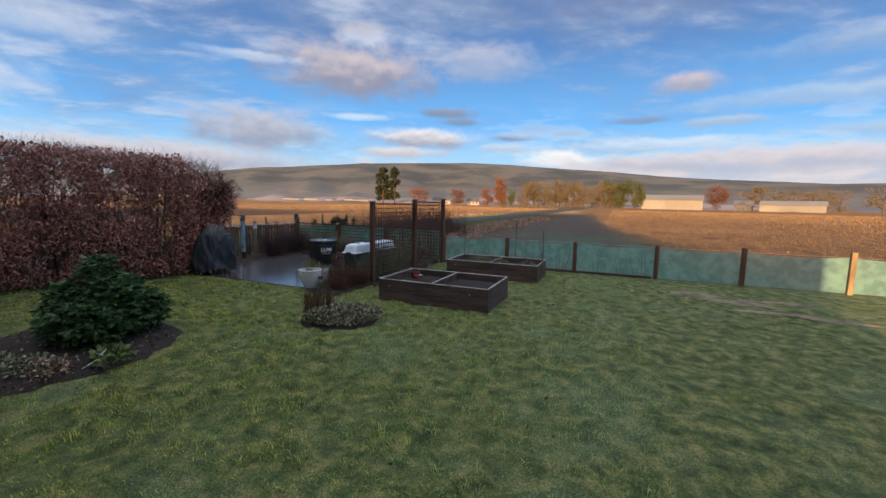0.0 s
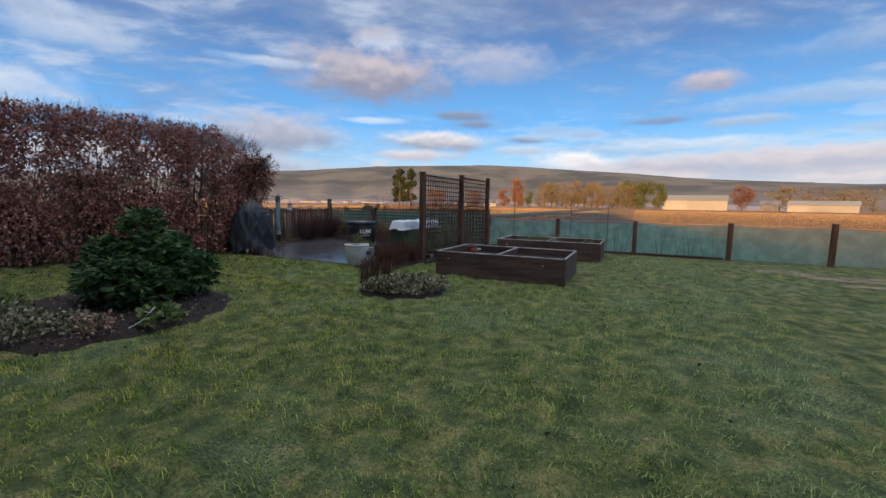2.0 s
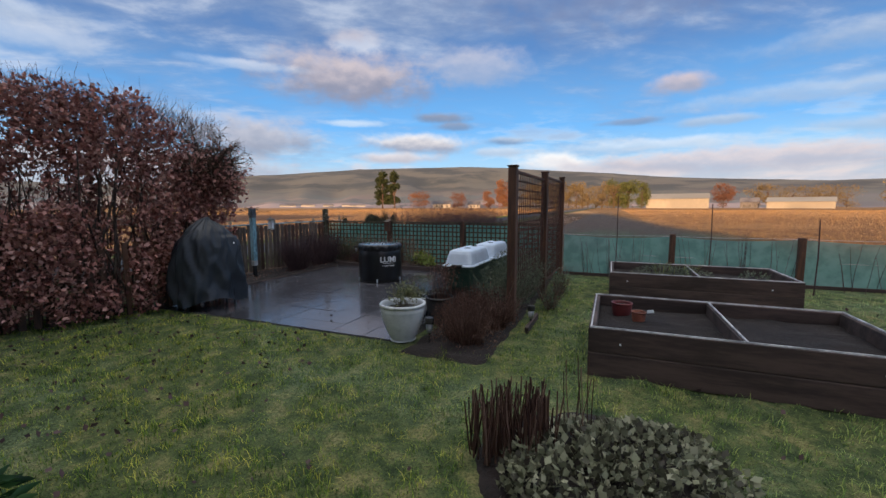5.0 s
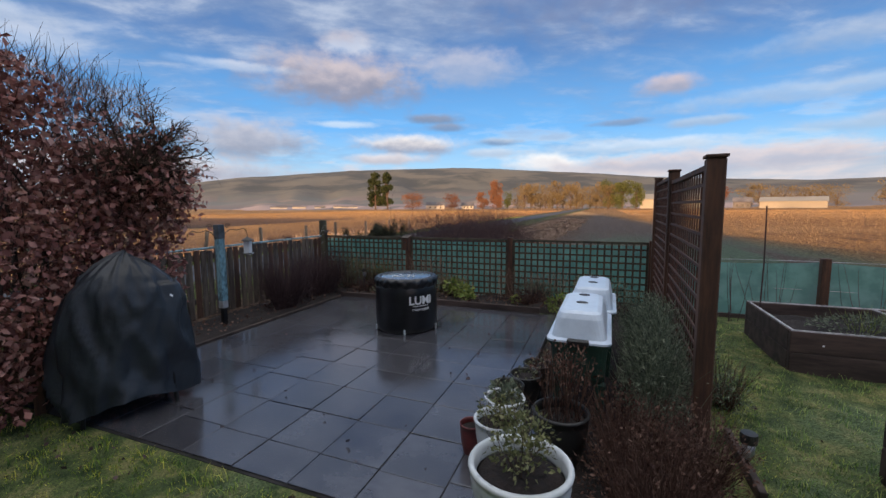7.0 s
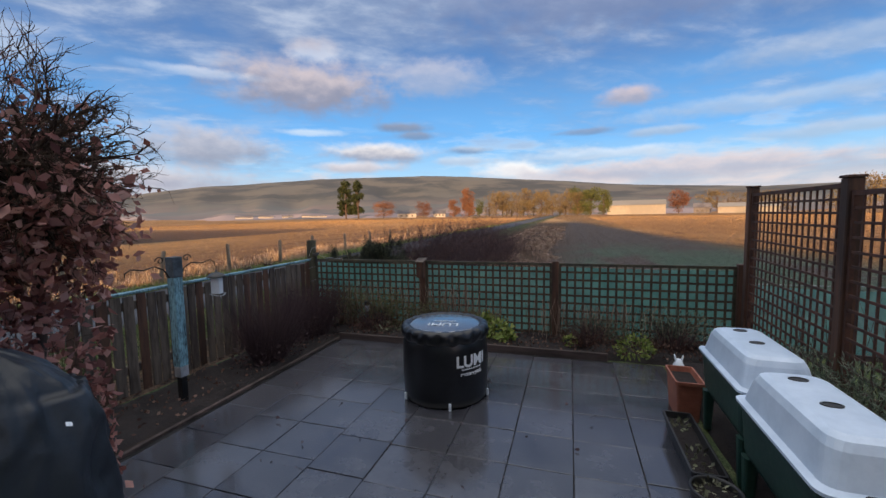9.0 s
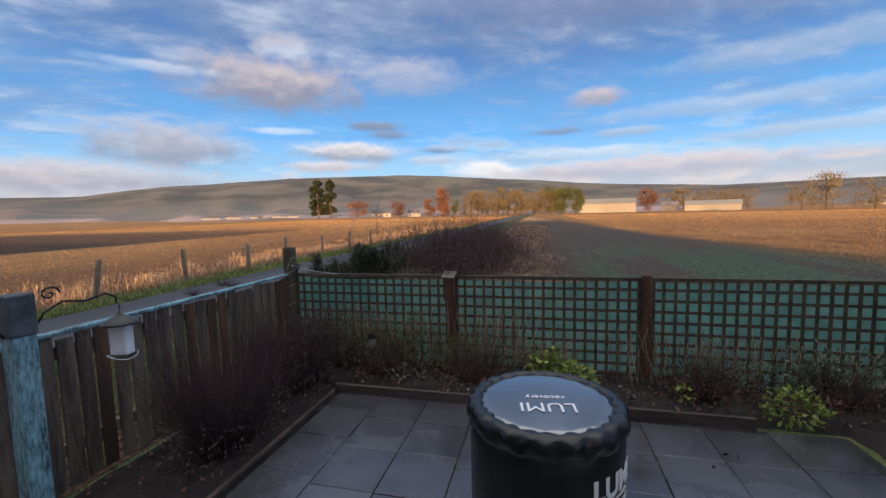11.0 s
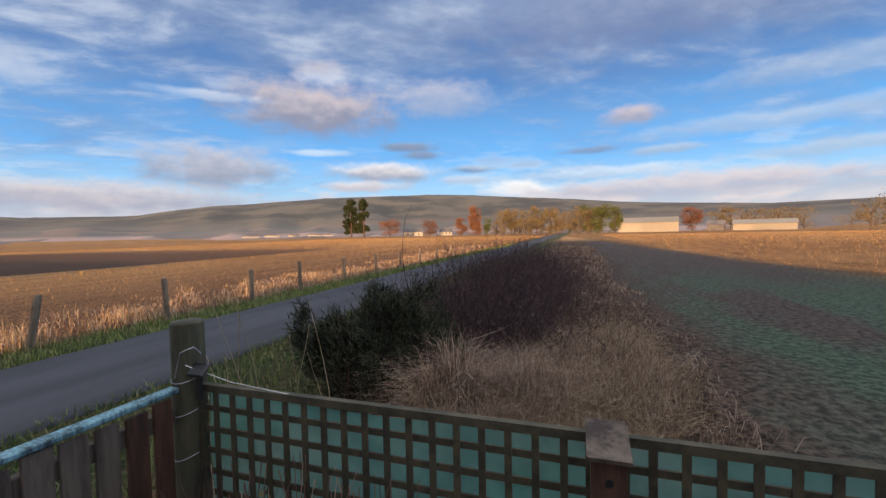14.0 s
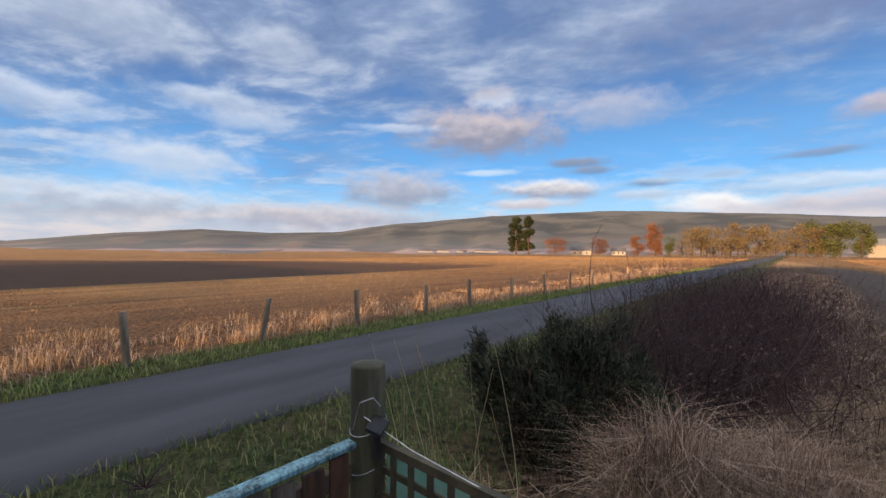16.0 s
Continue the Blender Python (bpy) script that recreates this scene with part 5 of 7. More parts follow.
# wild growth beyond the fences
def wild():
    rng = np.random.default_rng(31)

    def local(n, u0, u1, v0, v1, z=0.0):
        return np.c_[rng.uniform(u0, u1, n), rng.uniform(v0, v1, n), np.full(n, z)]

    # lawn
    path = np.array([W_inv(*e[1][:2]) for e in PATH])
    n = 330000
    p = local(n, -3.0, 8.5, -12.2, 2.0)
    d = np.full(n, 99.0)
    for q in path[::2]:
        d = np.minimum(d, np.hypot(p[:, 0] - q[0], p[:, 1] - q[1]))
    keep = rng.random(n) < np.clip(1.25 - (d / 5.5), 0.22, 1)
    keep &= ~((p[:, 0] < 3.0) & (p[:, 1] > -2.78))
    for c, r in (((-1.95, -6.78), (1.27, 1.34)), ((1.32, -5.60), (0.71, 0.69))):
        w = W_inv(*c)
        keep &= ((p[:, 0] - w[0]) / (max(r))) ** 2 + ((p[:, 1] - w[1]) / max(r)) ** 2 > 1
    keep &= ~((p[:, 0] > 3.8) & (p[:, 0] < 6.4) & (p[:, 1] > -2.85) & (p[:, 1] < -1.4))
    keep &= ~((p[:, 0] > 3.95) & (p[:, 0] < 6.4) & (p[:, 1] > 0.27) & (p[:, 1] < 1.62))
    p = p[keep]
    tall = np.array([max(0.3, 0.35 + 1.2 * (0.5 + noise.noise(Vector((x * 2.6, y * 1.7, 0)))) + 1.5 * noise.noise(Vector((x * 7.0, y * 5.5, 3)))) for x, y, _ in p])
    p[:, 2] = [lump(x, y) - 0.002 for x, y, _ in p]
    me = blade_mesh("lawn_grass", rng, p, 0.034 * tall * rng.uniform(0.6, 1.3, len(p)), 0.0045, 1.2, 0.9, way=(0.2, -0.3, 0))
    me.materials.append(grass_blade)
    o = tagged(new("lawn_grass", me), "short damp lawn grass, part frosted", "grass", "", "stuff")
    o.matrix_world = at(0, 0)
    # verges of the lane
    a = local(34000, -6.45, -3.35, -7, 26, -0.12)
    b = local(30000, -10.5, -9.25, -14, 60, -0.12)
    dist = np.hypot(b[:, 0], b[:, 1])
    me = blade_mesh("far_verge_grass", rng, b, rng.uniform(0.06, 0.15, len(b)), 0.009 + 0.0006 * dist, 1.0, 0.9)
    # far side: the same blades with sunlight put into a lighter colour
    me.materials.append(foliage("verge blade lightened as if sunlit", [(0.1, (0.07, 0.10, 0.03)), (0.6, (0.19, 0.24, 0.07)), (1.0, (0.38, 0.36, 0.16))], 0.75, 0.2, 0.3))
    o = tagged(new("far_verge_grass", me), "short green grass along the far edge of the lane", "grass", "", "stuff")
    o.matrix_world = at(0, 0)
    p = a
    dist = np.hypot(p[:, 0], p[:, 1])
    me = blade_mesh("verge_grass", rng, p, rng.uniform(0.05, 0.14, len(p)), 0.008 + 0.0006 * dist, 1.0, 0.9)
    me.materials.append(verge_blade)
    o = tagged(new("verge_grass", me), "rough green grass along the near edge of the lane", "grass", "", "stuff")
    o.matrix_world = at(0, 0)
    # dry tufts along the field fence
    tuft = np.r_[local(240, -14.5, -10.3, -8, 55, -0.12), local(70, -11.4, -10.2, -5, 20, -0.12)]
    k = 30
    p = np.repeat(tuft, k, 0) + np.c_[rng.normal(size=(len(tuft) * k, 2)) * 0.17, np.zeros(len(tuft) * k)]
    hh = np.repeat(np.r_[rng.uniform(0.12, 0.5, 240) ** 1.2, rng.uniform(0.2, 0.6, 70)], k) * rng.uniform(0.5, 1.1, len(p))
    me = blade_mesh("dry_grass_tufts", rng, p, hh, 0.010 + 0.0005 * np.abs(p[:, 1]), 0.9, 1.1)
    me.materials.append(straw)
    o = tagged(new("dry_grass_tufts", me), "bleached tufts of dry grass along the field fence", "grass", "", "stuff")
    o.matrix_world = at(0, 0)
    # low brown brush round the feet of the field posts
    tuft = local(420, -13.0, -10.2, -8, 50, -0.12)
    p = np.repeat(tuft, 26, 0) + np.c_[rng.normal(size=(len(tuft) * 26, 2)) * 0.2, np.zeros(len(tuft) * 26)]
    me = blade_mesh("brown_brush", rng, p, np.repeat(rng.uniform(0.1, 0.36, len(tuft)), 26) * rng.uniform(0.5, 1.1, len(p)), 0.011 + 0.0005 * np.abs(p[:, 1]), 1.2, 1.2)
    me.materials.append(straw_dark)
    o = tagged(new("brown_brush", me), "low brown dead growth along the field fence", "grass", "", "stuff")
    o.matrix_world = at(0, 0)
    # stubble in rows, on both sides
    rows = np.round(rng.uniform(-95, -11, 70000) / 0.28) * 0.28
    p = np.c_[rows + rng.normal(size=70000) * 0.03, rng.uniform(-25, 150, 70000), np.full(70000, -0.12)]
    p = p[~((p[:, 0] < -31) & (p[:, 1] < 48) & (p[:, 0] - 1.1 * p[:, 1] > -118))]
    rows = np.round(rng.uniform(7, 95, 46000) / 0.28) * 0.28
    q = np.c_[rows + rng.normal(size=46000) * 0.03, rng.uniform(3.2, 150, 46000), np.full(46000, -0.12)]
    q = q[(q[:, 0] + 0.12 * q[:, 1]) > 11.5]
    p = np.r_[p, q]
    dist = np.hypot(p[:, 0], p[:, 1])
    me = blade_mesh("stubble", rng, p, rng.uniform(0.05, 0.13, len(p)), 0.008 + dist * 0.0006, 0.5, 0.4)
    me.materials.append(stubble_mat)
    o = tagged(new("stubble", me), "rows of short cut straw in the stubble fields", "stubble", "", "stuff")
    o.matrix_world = at(0, 0)
    # rough brown grass behind the trellis fence
    tuft = np.r_[local(1200, -3.3, 0.5, 3.0, 50, -0.12), local(260, -3.0, 8.0, 2.6, 4.0, -0.1)]
    tuft = tuft[np.array([noise.noise(Vector((x * 0.9, y * 0.6, 5))) for x, y, _ in tuft]) > -0.12]
    k = 22
    p = np.repeat(tuft, k, 0) + np.c_[rng.normal(size=(len(tuft) * k, 2)) * 0.12, np.zeros(len(tuft) * k)]
    hh = np.repeat(rng.uniform(0.08, 0.3, len(tuft)), k) * rng.uniform(0.5, 1.1, len(p))
    me = blade_mesh("rough_grass", rng, p, hh, 0.006 + 0.0005 * np.abs(p[:, 1]), 1.3, 1.4)
    me.materials.append(straw_dark)
    o = tagged(new("rough_grass", me), "rough brown dead grass behind the trellis fence", "grass", "", "stuff")
    o.matrix_world = at(0, 0)


def W_inv(x, y):
    return (x * math.cos(GRID) + y * math.sin(GRID), -x * math.sin(GRID) + y * math.cos(GRID))


wild()


frost_blade = foliage("frosted pale blade", [(0.1, (0.10, 0.12, 0.07)), (0.6, (0.30, 0.33, 0.24)), (1.0, (0.62, 0.62, 0.52))], 0.8, 0.15, 0.2)


def build_gorse():
    rng = np.random.default_rng(41)
    g = thing("gorse_bush", at(-3.45, 5.3, -0.12), "dark green spiny gorse bush on the verge, mixed with dead grass", "shrub")
    lumps = np.array([(0, 0, 0.45, 0.55, 0.75, 0.5), (-0.35, 0.55, 0.7, 0.28, 0.35, 0.42), (0.3, -0.6, 0.35, 0.42, 0.4, 0.36), (0.42, 0.5, 0.45, 0.35, 0.5, 0.38), (-0.4, -0.3, 0.5, 0.3, 0.35, 0.4), (0.05, 0.1, 0.85, 0.3, 0.4, 0.3)])
    m, tips = twig_mesh("stem_growth", rng, rng.normal(size=(150, 3)) * (0.25, 0.35, 0), rng.normal(size=(150, 3)) * (0.55, 0.7, 0) + (0, 0, 1), rng.uniform(0.6, 1.25, 150), 0.009, 5, 0.2, 0.1)
    stuff_part("stem_growth", m, twig_brown, g)
    # spiny foliage in separate tufts with dark gaps between them, a few leaders standing proud
    k = 150
    L = lumps[rng.integers(0, len(lumps), k)]
    d = unit(rng.normal(size=(k, 3)) + (0, 0, 0.25))
    c = np.r_[L[:, :3] + d * L[:, 3:] * rng.uniform(0.55, 1.05, k)[:, None], tips[rng.integers(0, len(tips), 60), -1]]
    r = rng.uniform(0.05, 0.14, len(c))
    n = 30000
    pick = rng.choice(len(c), n, p=r ** 2 / (r ** 2).sum())
    p = c[pick] + rng.normal(size=(n, 3)) * (r[pick] * 0.55)[:, None] * (0.8, 0.8, 1.4)
    p = p[p[:, 2] > 0]
    d = unit(p - (0, 0, 0.2))
    m, _ = twig_mesh("foliage", rng, p, d + rng.normal(size=p.shape) * 0.5 + (0, 0, 0.4), rng.uniform(0.04, 0.11, len(p)), 0.007, 2, 0.4, 0.1)
    stuff_part("foliage", m, gorse_green, g)


def build_brambles():
    rng = np.random.default_rng(42)
    b = thing("bramble_thicket", at(-2.9, 9.6, -0.12), "low dark thicket of bare bramble stems between lane and field", "shrub")
    n = 7000
    p = np.c_[rng.normal(size=n) * 0.75, rng.uniform(-3.3, 7.5, n), np.zeros(n)]
    w = np.c_[rng.normal(size=(n, 2)) * 0.8, rng.uniform(0.8, 2.0, n)]
    m, tips = twig_mesh("stem_growth", rng, p, w, rng.uniform(0.7, 2.1, n), 0.005, 7, 0.34, 0.03)
    stuff_part("stem_growth", m, bramble_dark, b)
    q = tips[:, 2:6].reshape(-1, 3)
    q = q[rng.random(len(q)) < 0.35]
    stuff_part("foliage", leaf_mesh("foliage", rng, q, 0.045), stem_red, b)
    n = 95
    p = np.c_[rng.normal(size=n) * 0.7, rng.uniform(-4.5, 4.0, n), np.full(n, 0.3)]
    m, _ = twig_mesh("arching_growth", rng, p, np.c_[rng.normal(size=(n, 2)) * 0.6, np.ones(n)], rng.uniform(1.0, 2.2, n), 0.010, 8, 0.24, -0.02)
    stuff_part("arching_growth", m, bramble_dark, b)


def build_dead_grass():
    rng = np.random.default_rng(43)
    for k, (u, v, r, s, h, n, mat, lab) in enumerate([
        (-2.35, 4.55, 0.38, 0.50, 0.80, 2600, straw_dark, "tangled mound of brown dead grass behind the trellis fence"),
        (-1.75, 4.95, 0.50, 0.60, 0.62, 2800, straw_dark, "tangled mound of brown dead grass behind the trellis fence"),
        (-2.05, 3.95, 0.42, 0.36, 0.48, 1800, straw_dark, "tangled mound of brown dead grass behind the trellis fence"),
        (-1.15, 4.3, 0.60, 0.50, 0.26, 1500, straw_dark, "flattened brown dead grass behind the trellis fence"),
        (-0.55, 6.9, 0.50, 2.2, 0.34, 2600, straw_dark, "flattened brown dead grass beside the brambles"),
        (-1.5, 3.7, 0.55, 0.45, 0.3, 1800, verge_blade, "pale grass tussock behind the trellis fence"),
        (-1.2, 6.6, 0.7, 1.6, 0.35, 3000, straw_dark, "flattened brown dead grass beside the brambles"),
        (-0.6, 3.35, 0.80, 0.32, 0.22, 2600, frost_blade, "pale frosted grass tussock behind the trellis fence"),
        (0.9, 3.5, 0.70, 0.30, 0.18, 1500, frost_blade, "pale frosted grass tussock behind the trellis fence"),
        (-4.2, 3.6, 0.55, 0.5, 0.22, 1300, verge_blade, "rough grass tussock by the corner post"),
        (-3.3, 3.35, 0.35, 0.3, 0.4, 700, straw, "bleached grass tuft by the corner post"),
    ]):
        t = thing("grass_mound", at(u, v, -0.12), lab, "grass", "mounds of dead grass")
        a, q = rng.uniform(0, 2 * np.pi, n), np.sqrt(rng.random(n))
        p = np.c_[np.cos(a) * q * r, np.sin(a) * q * s, np.zeros(n)]
        me = blade_mesh("blade_growth", rng, p + (0, 0, 1) * (h * 0.7 * (1 - q ** 2) * rng.random(n))[:, None], h * rng.uniform(0.3, 0.9, n) + 0.05, 0.005, 1.3, 1.5, way=rng.normal(size=(n, 3)) * (0.5, 0.5, 0))
        stuff_part("blade_growth", me, mat, t)
        if mat is straw_dark:
            m, _ = twig_mesh("stem_growth", rng, p[:1300] * 1.05 + (0, 0, h * 0.25), rng.normal(size=(min(1300, n), 3)) * (1, 1, 0.5) + (0, 0, 0.7), rng.uniform(0.25, 0.85, min(1300, n)), 0.0028, 7, 0.5, -0.09)
            stuff_part("stem_growth", m, straw, t)
    s = thing("tall_stalks", at(-3.25, 3.15, -0.1), "few tall bleached grass stalks leaning over the fence", "grass")
    m, _ = twig_mesh("stalk_growth", rng, rng.normal(size=(16, 3)) * (0.30, 0.12, 0), rng.normal(size=(16, 3)) * (0.22, 0.22, 0) + (0, 0, 1), rng.uniform(0.9, 1.55, 16), 0.0045, 7, 0.07, 0)
    stuff_part("stalk_growth", m, straw, s)


build_gorse()
build_brambles()
build_dead_grass()


post_pale = plain("weathered pale post", (0.13, 0.10, 0.07), (0.34, 0.26, 0.18), 50, 0.9, stretch=(1, 1, 0.15))


def field_posts():
    for k, (v, z, lean) in enumerate([(-1.9, 0.7, 3), (0.75, 0.75, -2), (3.0, 0.78, 4), (5.3, 0.80, -9), (7.8, 0.82, 2), (10.4, 0.78, 0), (12.6, 0.86, 1), (15.4, 0.8, 0), (18.2, 0.8, 2), (21.0, 0.8, -1), (24, 0.8, 0), (27, 0.8, 1), (30.5, 0.8, 0), (34, 0.8, 0), (38, 0.8, 1), (42, 0.8, 0), (47, 0.8, 0)]):
        t = thing("field_post", at(-10.25, v, -0.15) @ Matrix.Rotation(radians(lean), 4, "X"), "rough round timber post of the field fence, in dry grass", "post", "posts of the field fence")
        bm = bmesh.new()
        lathe(bm, [(0.065, 0), (0.06, z + 0.14), (0.05, z + 0.20)], 8, lambda a, q: 1 + 0.08 * math.sin(2 * a + q + k))
        part("post", bm, post_pale, t)
    bm = bmesh.new()
    for z in (0.35, 0.62):
        tube(bm, [(-10.25 + 0.05, v, z + 0.01 * math.sin(v)) for v in np.arange(-12, 48, 1.5)], 0.0025, 3)
    w = part("field_wire", bm, black_metal)
    w.matrix_world = at(0, 0)
    tagged(w, "thin wire strung between the posts of the field fence", "wire")


field_posts()


# distant trees
def far_leaf(name, a, b):
    return foliage(name, [(0.1, a), (0.9, b)], 0.8, 0.1, 0.2)


LEAF_ORANGE = far_leaf("rusty winter crown", (0.11, 0.055, 0.035), (0.22, 0.115, 0.065))
LEAF_OLIVE = far_leaf("bare olive crown", (0.085, 0.068, 0.038), (0.19, 0.15, 0.078))
LEAF_PINE = far_leaf("pine needles", (0.015, 0.025, 0.014), (0.05, 0.065, 0.03))
LEAF_GREEN = far_leaf("distant evergreen", (0.04, 0.055, 0.022), (0.105, 0.12, 0.042))
LEAF_PURPLE = far_leaf("purple-brown crown", (0.085, 0.048, 0.038), (0.17, 0.088, 0.062))


def tree(az, dist, h, w, mat, kind, label, seed, group="distant trees", n=900, pine=False, low=0.0, leaf=None):
    rng = np.random.default_rng(seed)
    x, y = dist * math.sin(radians(az)), dist * math.cos(radians(az))
    t = thing(kind, pose(x, y, -0.3), label, "tree", group)
    bm = bmesh.new()
    lean = rng.uniform(-0.3, 0.3)
    tube(bm, [(0, 0, 0), (lean * 0.3, 0, h * 0.35), (lean, 0, h * (0.95 if pine else 0.7))], h * 0.022, 7, 0.35)
    part("trunk", bm, bark_grey, t)
    h *= 1.08
    n = int(n * 2.2)
    k = 20 if not pine else 26
    zz = rng.uniform(low + 0.12, 0.92, k)
    if pine:
        ww = np.interp(zz, [0, 0.3, 0.55, 0.8, 1.0], [0.7, 0.95, 0.8, 0.6, 0.15])
    else:
        ww = np.sqrt(np.clip(1 - ((zz - 0.55) / 0.5) ** 2, 0.05, 1))
    a = rng.uniform(0, 2 * np.pi, k)
    c = np.c_[np.cos(a) * w * 0.30 * ww, np.sin(a) * w * 0.30 * ww, zz * h]
    st = np.c_[np.zeros(k), np.zeros(k), zz * h * 0.6]
    m, _ = twig_mesh("limb_growth", rng, st, c - st, np.linalg.norm(c - st, axis=1), h * 0.007, 3, 0.1, 0, 4)
    stuff_part("limb_growth", m, bark_grey, t)
    pick = rng.integers(0, k, n)
    r = np.array([w * (0.19 if pine else 0.27), w * (0.19 if pine else 0.27), h * (0.055 if pine else 0.13)])
    d = unit(rng.normal(size=(n, 3)))
    p = c[pick] + d * r * (rng.random(n) ** 0.4)[:, None] * rng.uniform(0.7, 1.25, k)[pick][:, None]
    stuff_part("crown", leaf_mesh("crown", rng, p, leaf or h * 0.05, d * 0.3 + (0, 0, 0.4 if not pine else 0), 1.0, 0.5), mat, t)
    return t


tree(-0.9, 232, 20.5, 10.0, LEAF_PINE, "pine_tree", "tall dark pine standing alone at the edge of the stubble", 51, pine=True, n=1700, low=-0.02)
tree(0.8, 230, 20.5, 7.0, LEAF_PINE, "pine_tree", "tall dark pine standing alone at the edge of the stubble", 52, pine=True, n=1700, low=0.05)
tree(4.3, 240, 9.5, 13, LEAF_ORANGE, "round_tree", "round rusty-brown leafless tree beyond the stubble", 53, n=1300)
tree(9.9, 255, 9.5, 10, LEAF_PURPLE, "round_tree", "round rusty-brown leafless tree beyond the stubble", 54, n=1200)
tree(14.4, 235, 9.5, 8.5, LEAF_ORANGE, "round_tree", "low orange-brown tree beyond the stubble", 55, n=1200, low=0.0)
tree(16.4, 240, 15.5, 9, LEAF_ORANGE, "tall_tree", "tall rusty tree among low trees beyond the stubble", 56, n=1200)
tree(17.9, 225, 9, 5, LEAF_GREEN, "green_tree", "small yellow-green tree beside the rusty trees", 57, n=800, low=0.0)
_r = random.Random(8)
for _k in range(17):
    _a = 19.4 + _k * 0.78
    tree(_a + _r.uniform(-0.2, 0.2), 225 + _r.uniform(-15, 30), 12.5 + _r.uniform(-1.5, 2.2) - (2.5 if _k > 13 else 0), 9, LEAF_OLIVE, "bare_tree", "bare olive-brown tree in the shelter belt beyond the fields", 60 + _k, "trees of the shelter belt", 520, low=0.02)
tree(33.0, 215, 14.5, 10, LEAF_GREEN, "evergreen_tree", "broad dark green pine at the end of the shelter belt", 80, n=1300)
tree(34.6, 222, 12.5, 7, LEAF_GREEN, "evergreen_tree", "broad dark green pine at the end of the shelter belt", 81, n=1100)
tree(31.3, 220, 13.5, 8, LEAF_GREEN, "evergreen_tree", "broad dark green pine at the end of the shelter belt", 82, n=900)
tree(43.2, 245, 12.0, 11, LEAF_PURPLE, "round_tree", "round purple-brown leafless tree between the farm sheds", 83, n=1300)
for _k in range(8):
    tree(46.0 + _k * 1.05, 300, 13 + _r.uniform(-2, 1), 13, LEAF_OLIVE, "bare_tree", "bare brown tree behind the farm sheds", 90 + _k, "trees of the shelter belt", 420, low=0.02)
tree(58.0, 170, 9.0, 9, LEAF_OLIVE, "bare_tree", "wide bare leafless tree standing in the stubble", 101, n=420)
tree(59.9, 172, 11.0, 10, LEAF_OLIVE, "bare_tree", "wide bare leafless tree standing in the stubble", 102, n=460)
tree(63.4, 175, 9.0, 10, LEAF_OLIVE, "bare_tree", "wide bare leafless tree standing in the stubble", 103, n=420)
for _k in range(9):
    tree(57 + _k * 1.6, 420, 11, 22, LEAF_OLIVE, "bare_tree", "bare brown tree in a far hedgerow", 110 + _k, "trees of a far hedgerow", 300, low=0.0)
for _k in range(14):
    tree(17.5 + _k * 1.25, 150 + _k * 3, 2.2 + _r.uniform(-0.5, 0.8), 4, LEAF_OLIVE if _k % 3 else LEAF_GREEN, "low_bush", "low scrubby bush at the far edge of the field", 130 + _k, "low bushes along the field edge", 160, low=0.0)


def far_house(az, dist, w, h, label, wall):
    x, y = dist * math.sin(radians(az)), dist * math.cos(radians(az))
    t = thing("far_house", pose(x, y, -0.4, 0, 0, -az), label, "house", "far houses")
    part("wall", solid((-w / 2, w / 2, 0, 6, 0, h)), wall, t)
    bm = bmesh.new()
    pts = [(-0.3, h), (3, h + w * 0.0 + 2.4), (6.3, h)]
    r = [[bm.verts.new((sx, y2, z)) for y2, z in pts] for sx in (-w / 2 - 0.3, w / 2 + 0.3)]
    bm.faces.new((r[0][0], r[1][0], r[1][1], r[0][1]))
    bm.faces.new((r[0][1], r[1][1], r[1][2], r[0][2]))
    bm.faces.new(r[0])
    bm.faces.new(r[1][::-1])
    bm.faces.new((r[0][0], r[0][2], r[1][2], r[1][0]))
    part("roof", bm, slate_far, t)
    for k in range(3):
        part("window", solid((-w / 2 + w * (k + 0.6) / 3.5, -w / 2 + w * (k + 0.6) / 3.5 + 1.0, -0.05, 0.02, 1.0, 2.1)), black_plastic, t)


slate_far = plain("dark slate", (0.05, 0.05, 0.06), (0.10, 0.10, 0.11), 2)
far_white = plain("white harling", (0.22, 0.215, 0.20), (0.28, 0.275, 0.26), 2)
far_house(7.6, 262, 12, 2.8, "low white cottage with a dark slate roof among far trees", far_white)
far_house(12.2, 266, 8, 2.4, "low white cottage with a dark slate roof among far trees", far_white)
far_house(45.6, 262, 8, 3.4, "small dark-roofed farm building between the sheds", slate_far)
_r = random.Random(5)
for _k in range(20):
    _a = _r.choice([_r.uniform(-15, -2), _r.uniform(-14, -6), _r.uniform(62, 72)])
    far_house(_a, _r.uniform(800, 1150), _r.uniform(8, 22), _r.uniform(2, 3.5), "pale far building in the valley", far_white)

# out of view: open trees added to break up the sun on the near field
for _k in range(5):
    _w = W(-27 + _k * 3.4, -24)
    tree(math.degrees(math.atan2(_w.x, _w.y)), _w.length, 5.0, 5, LEAF_OLIVE, "unseen_shade_tree", "unseen bare tree added to dapple the near field with shade", 230 + _k, "roadside trees behind the garden", 130, low=0.1, leaf=0.3)


# loose things of the patio
leaf_olive = foliage("dull olive leaf", [(0.15, (0.07, 0.08, 0.03)), (0.6, (0.16, 0.17, 0.07)), (1.0, (0.30, 0.28, 0.14))], 0.55)

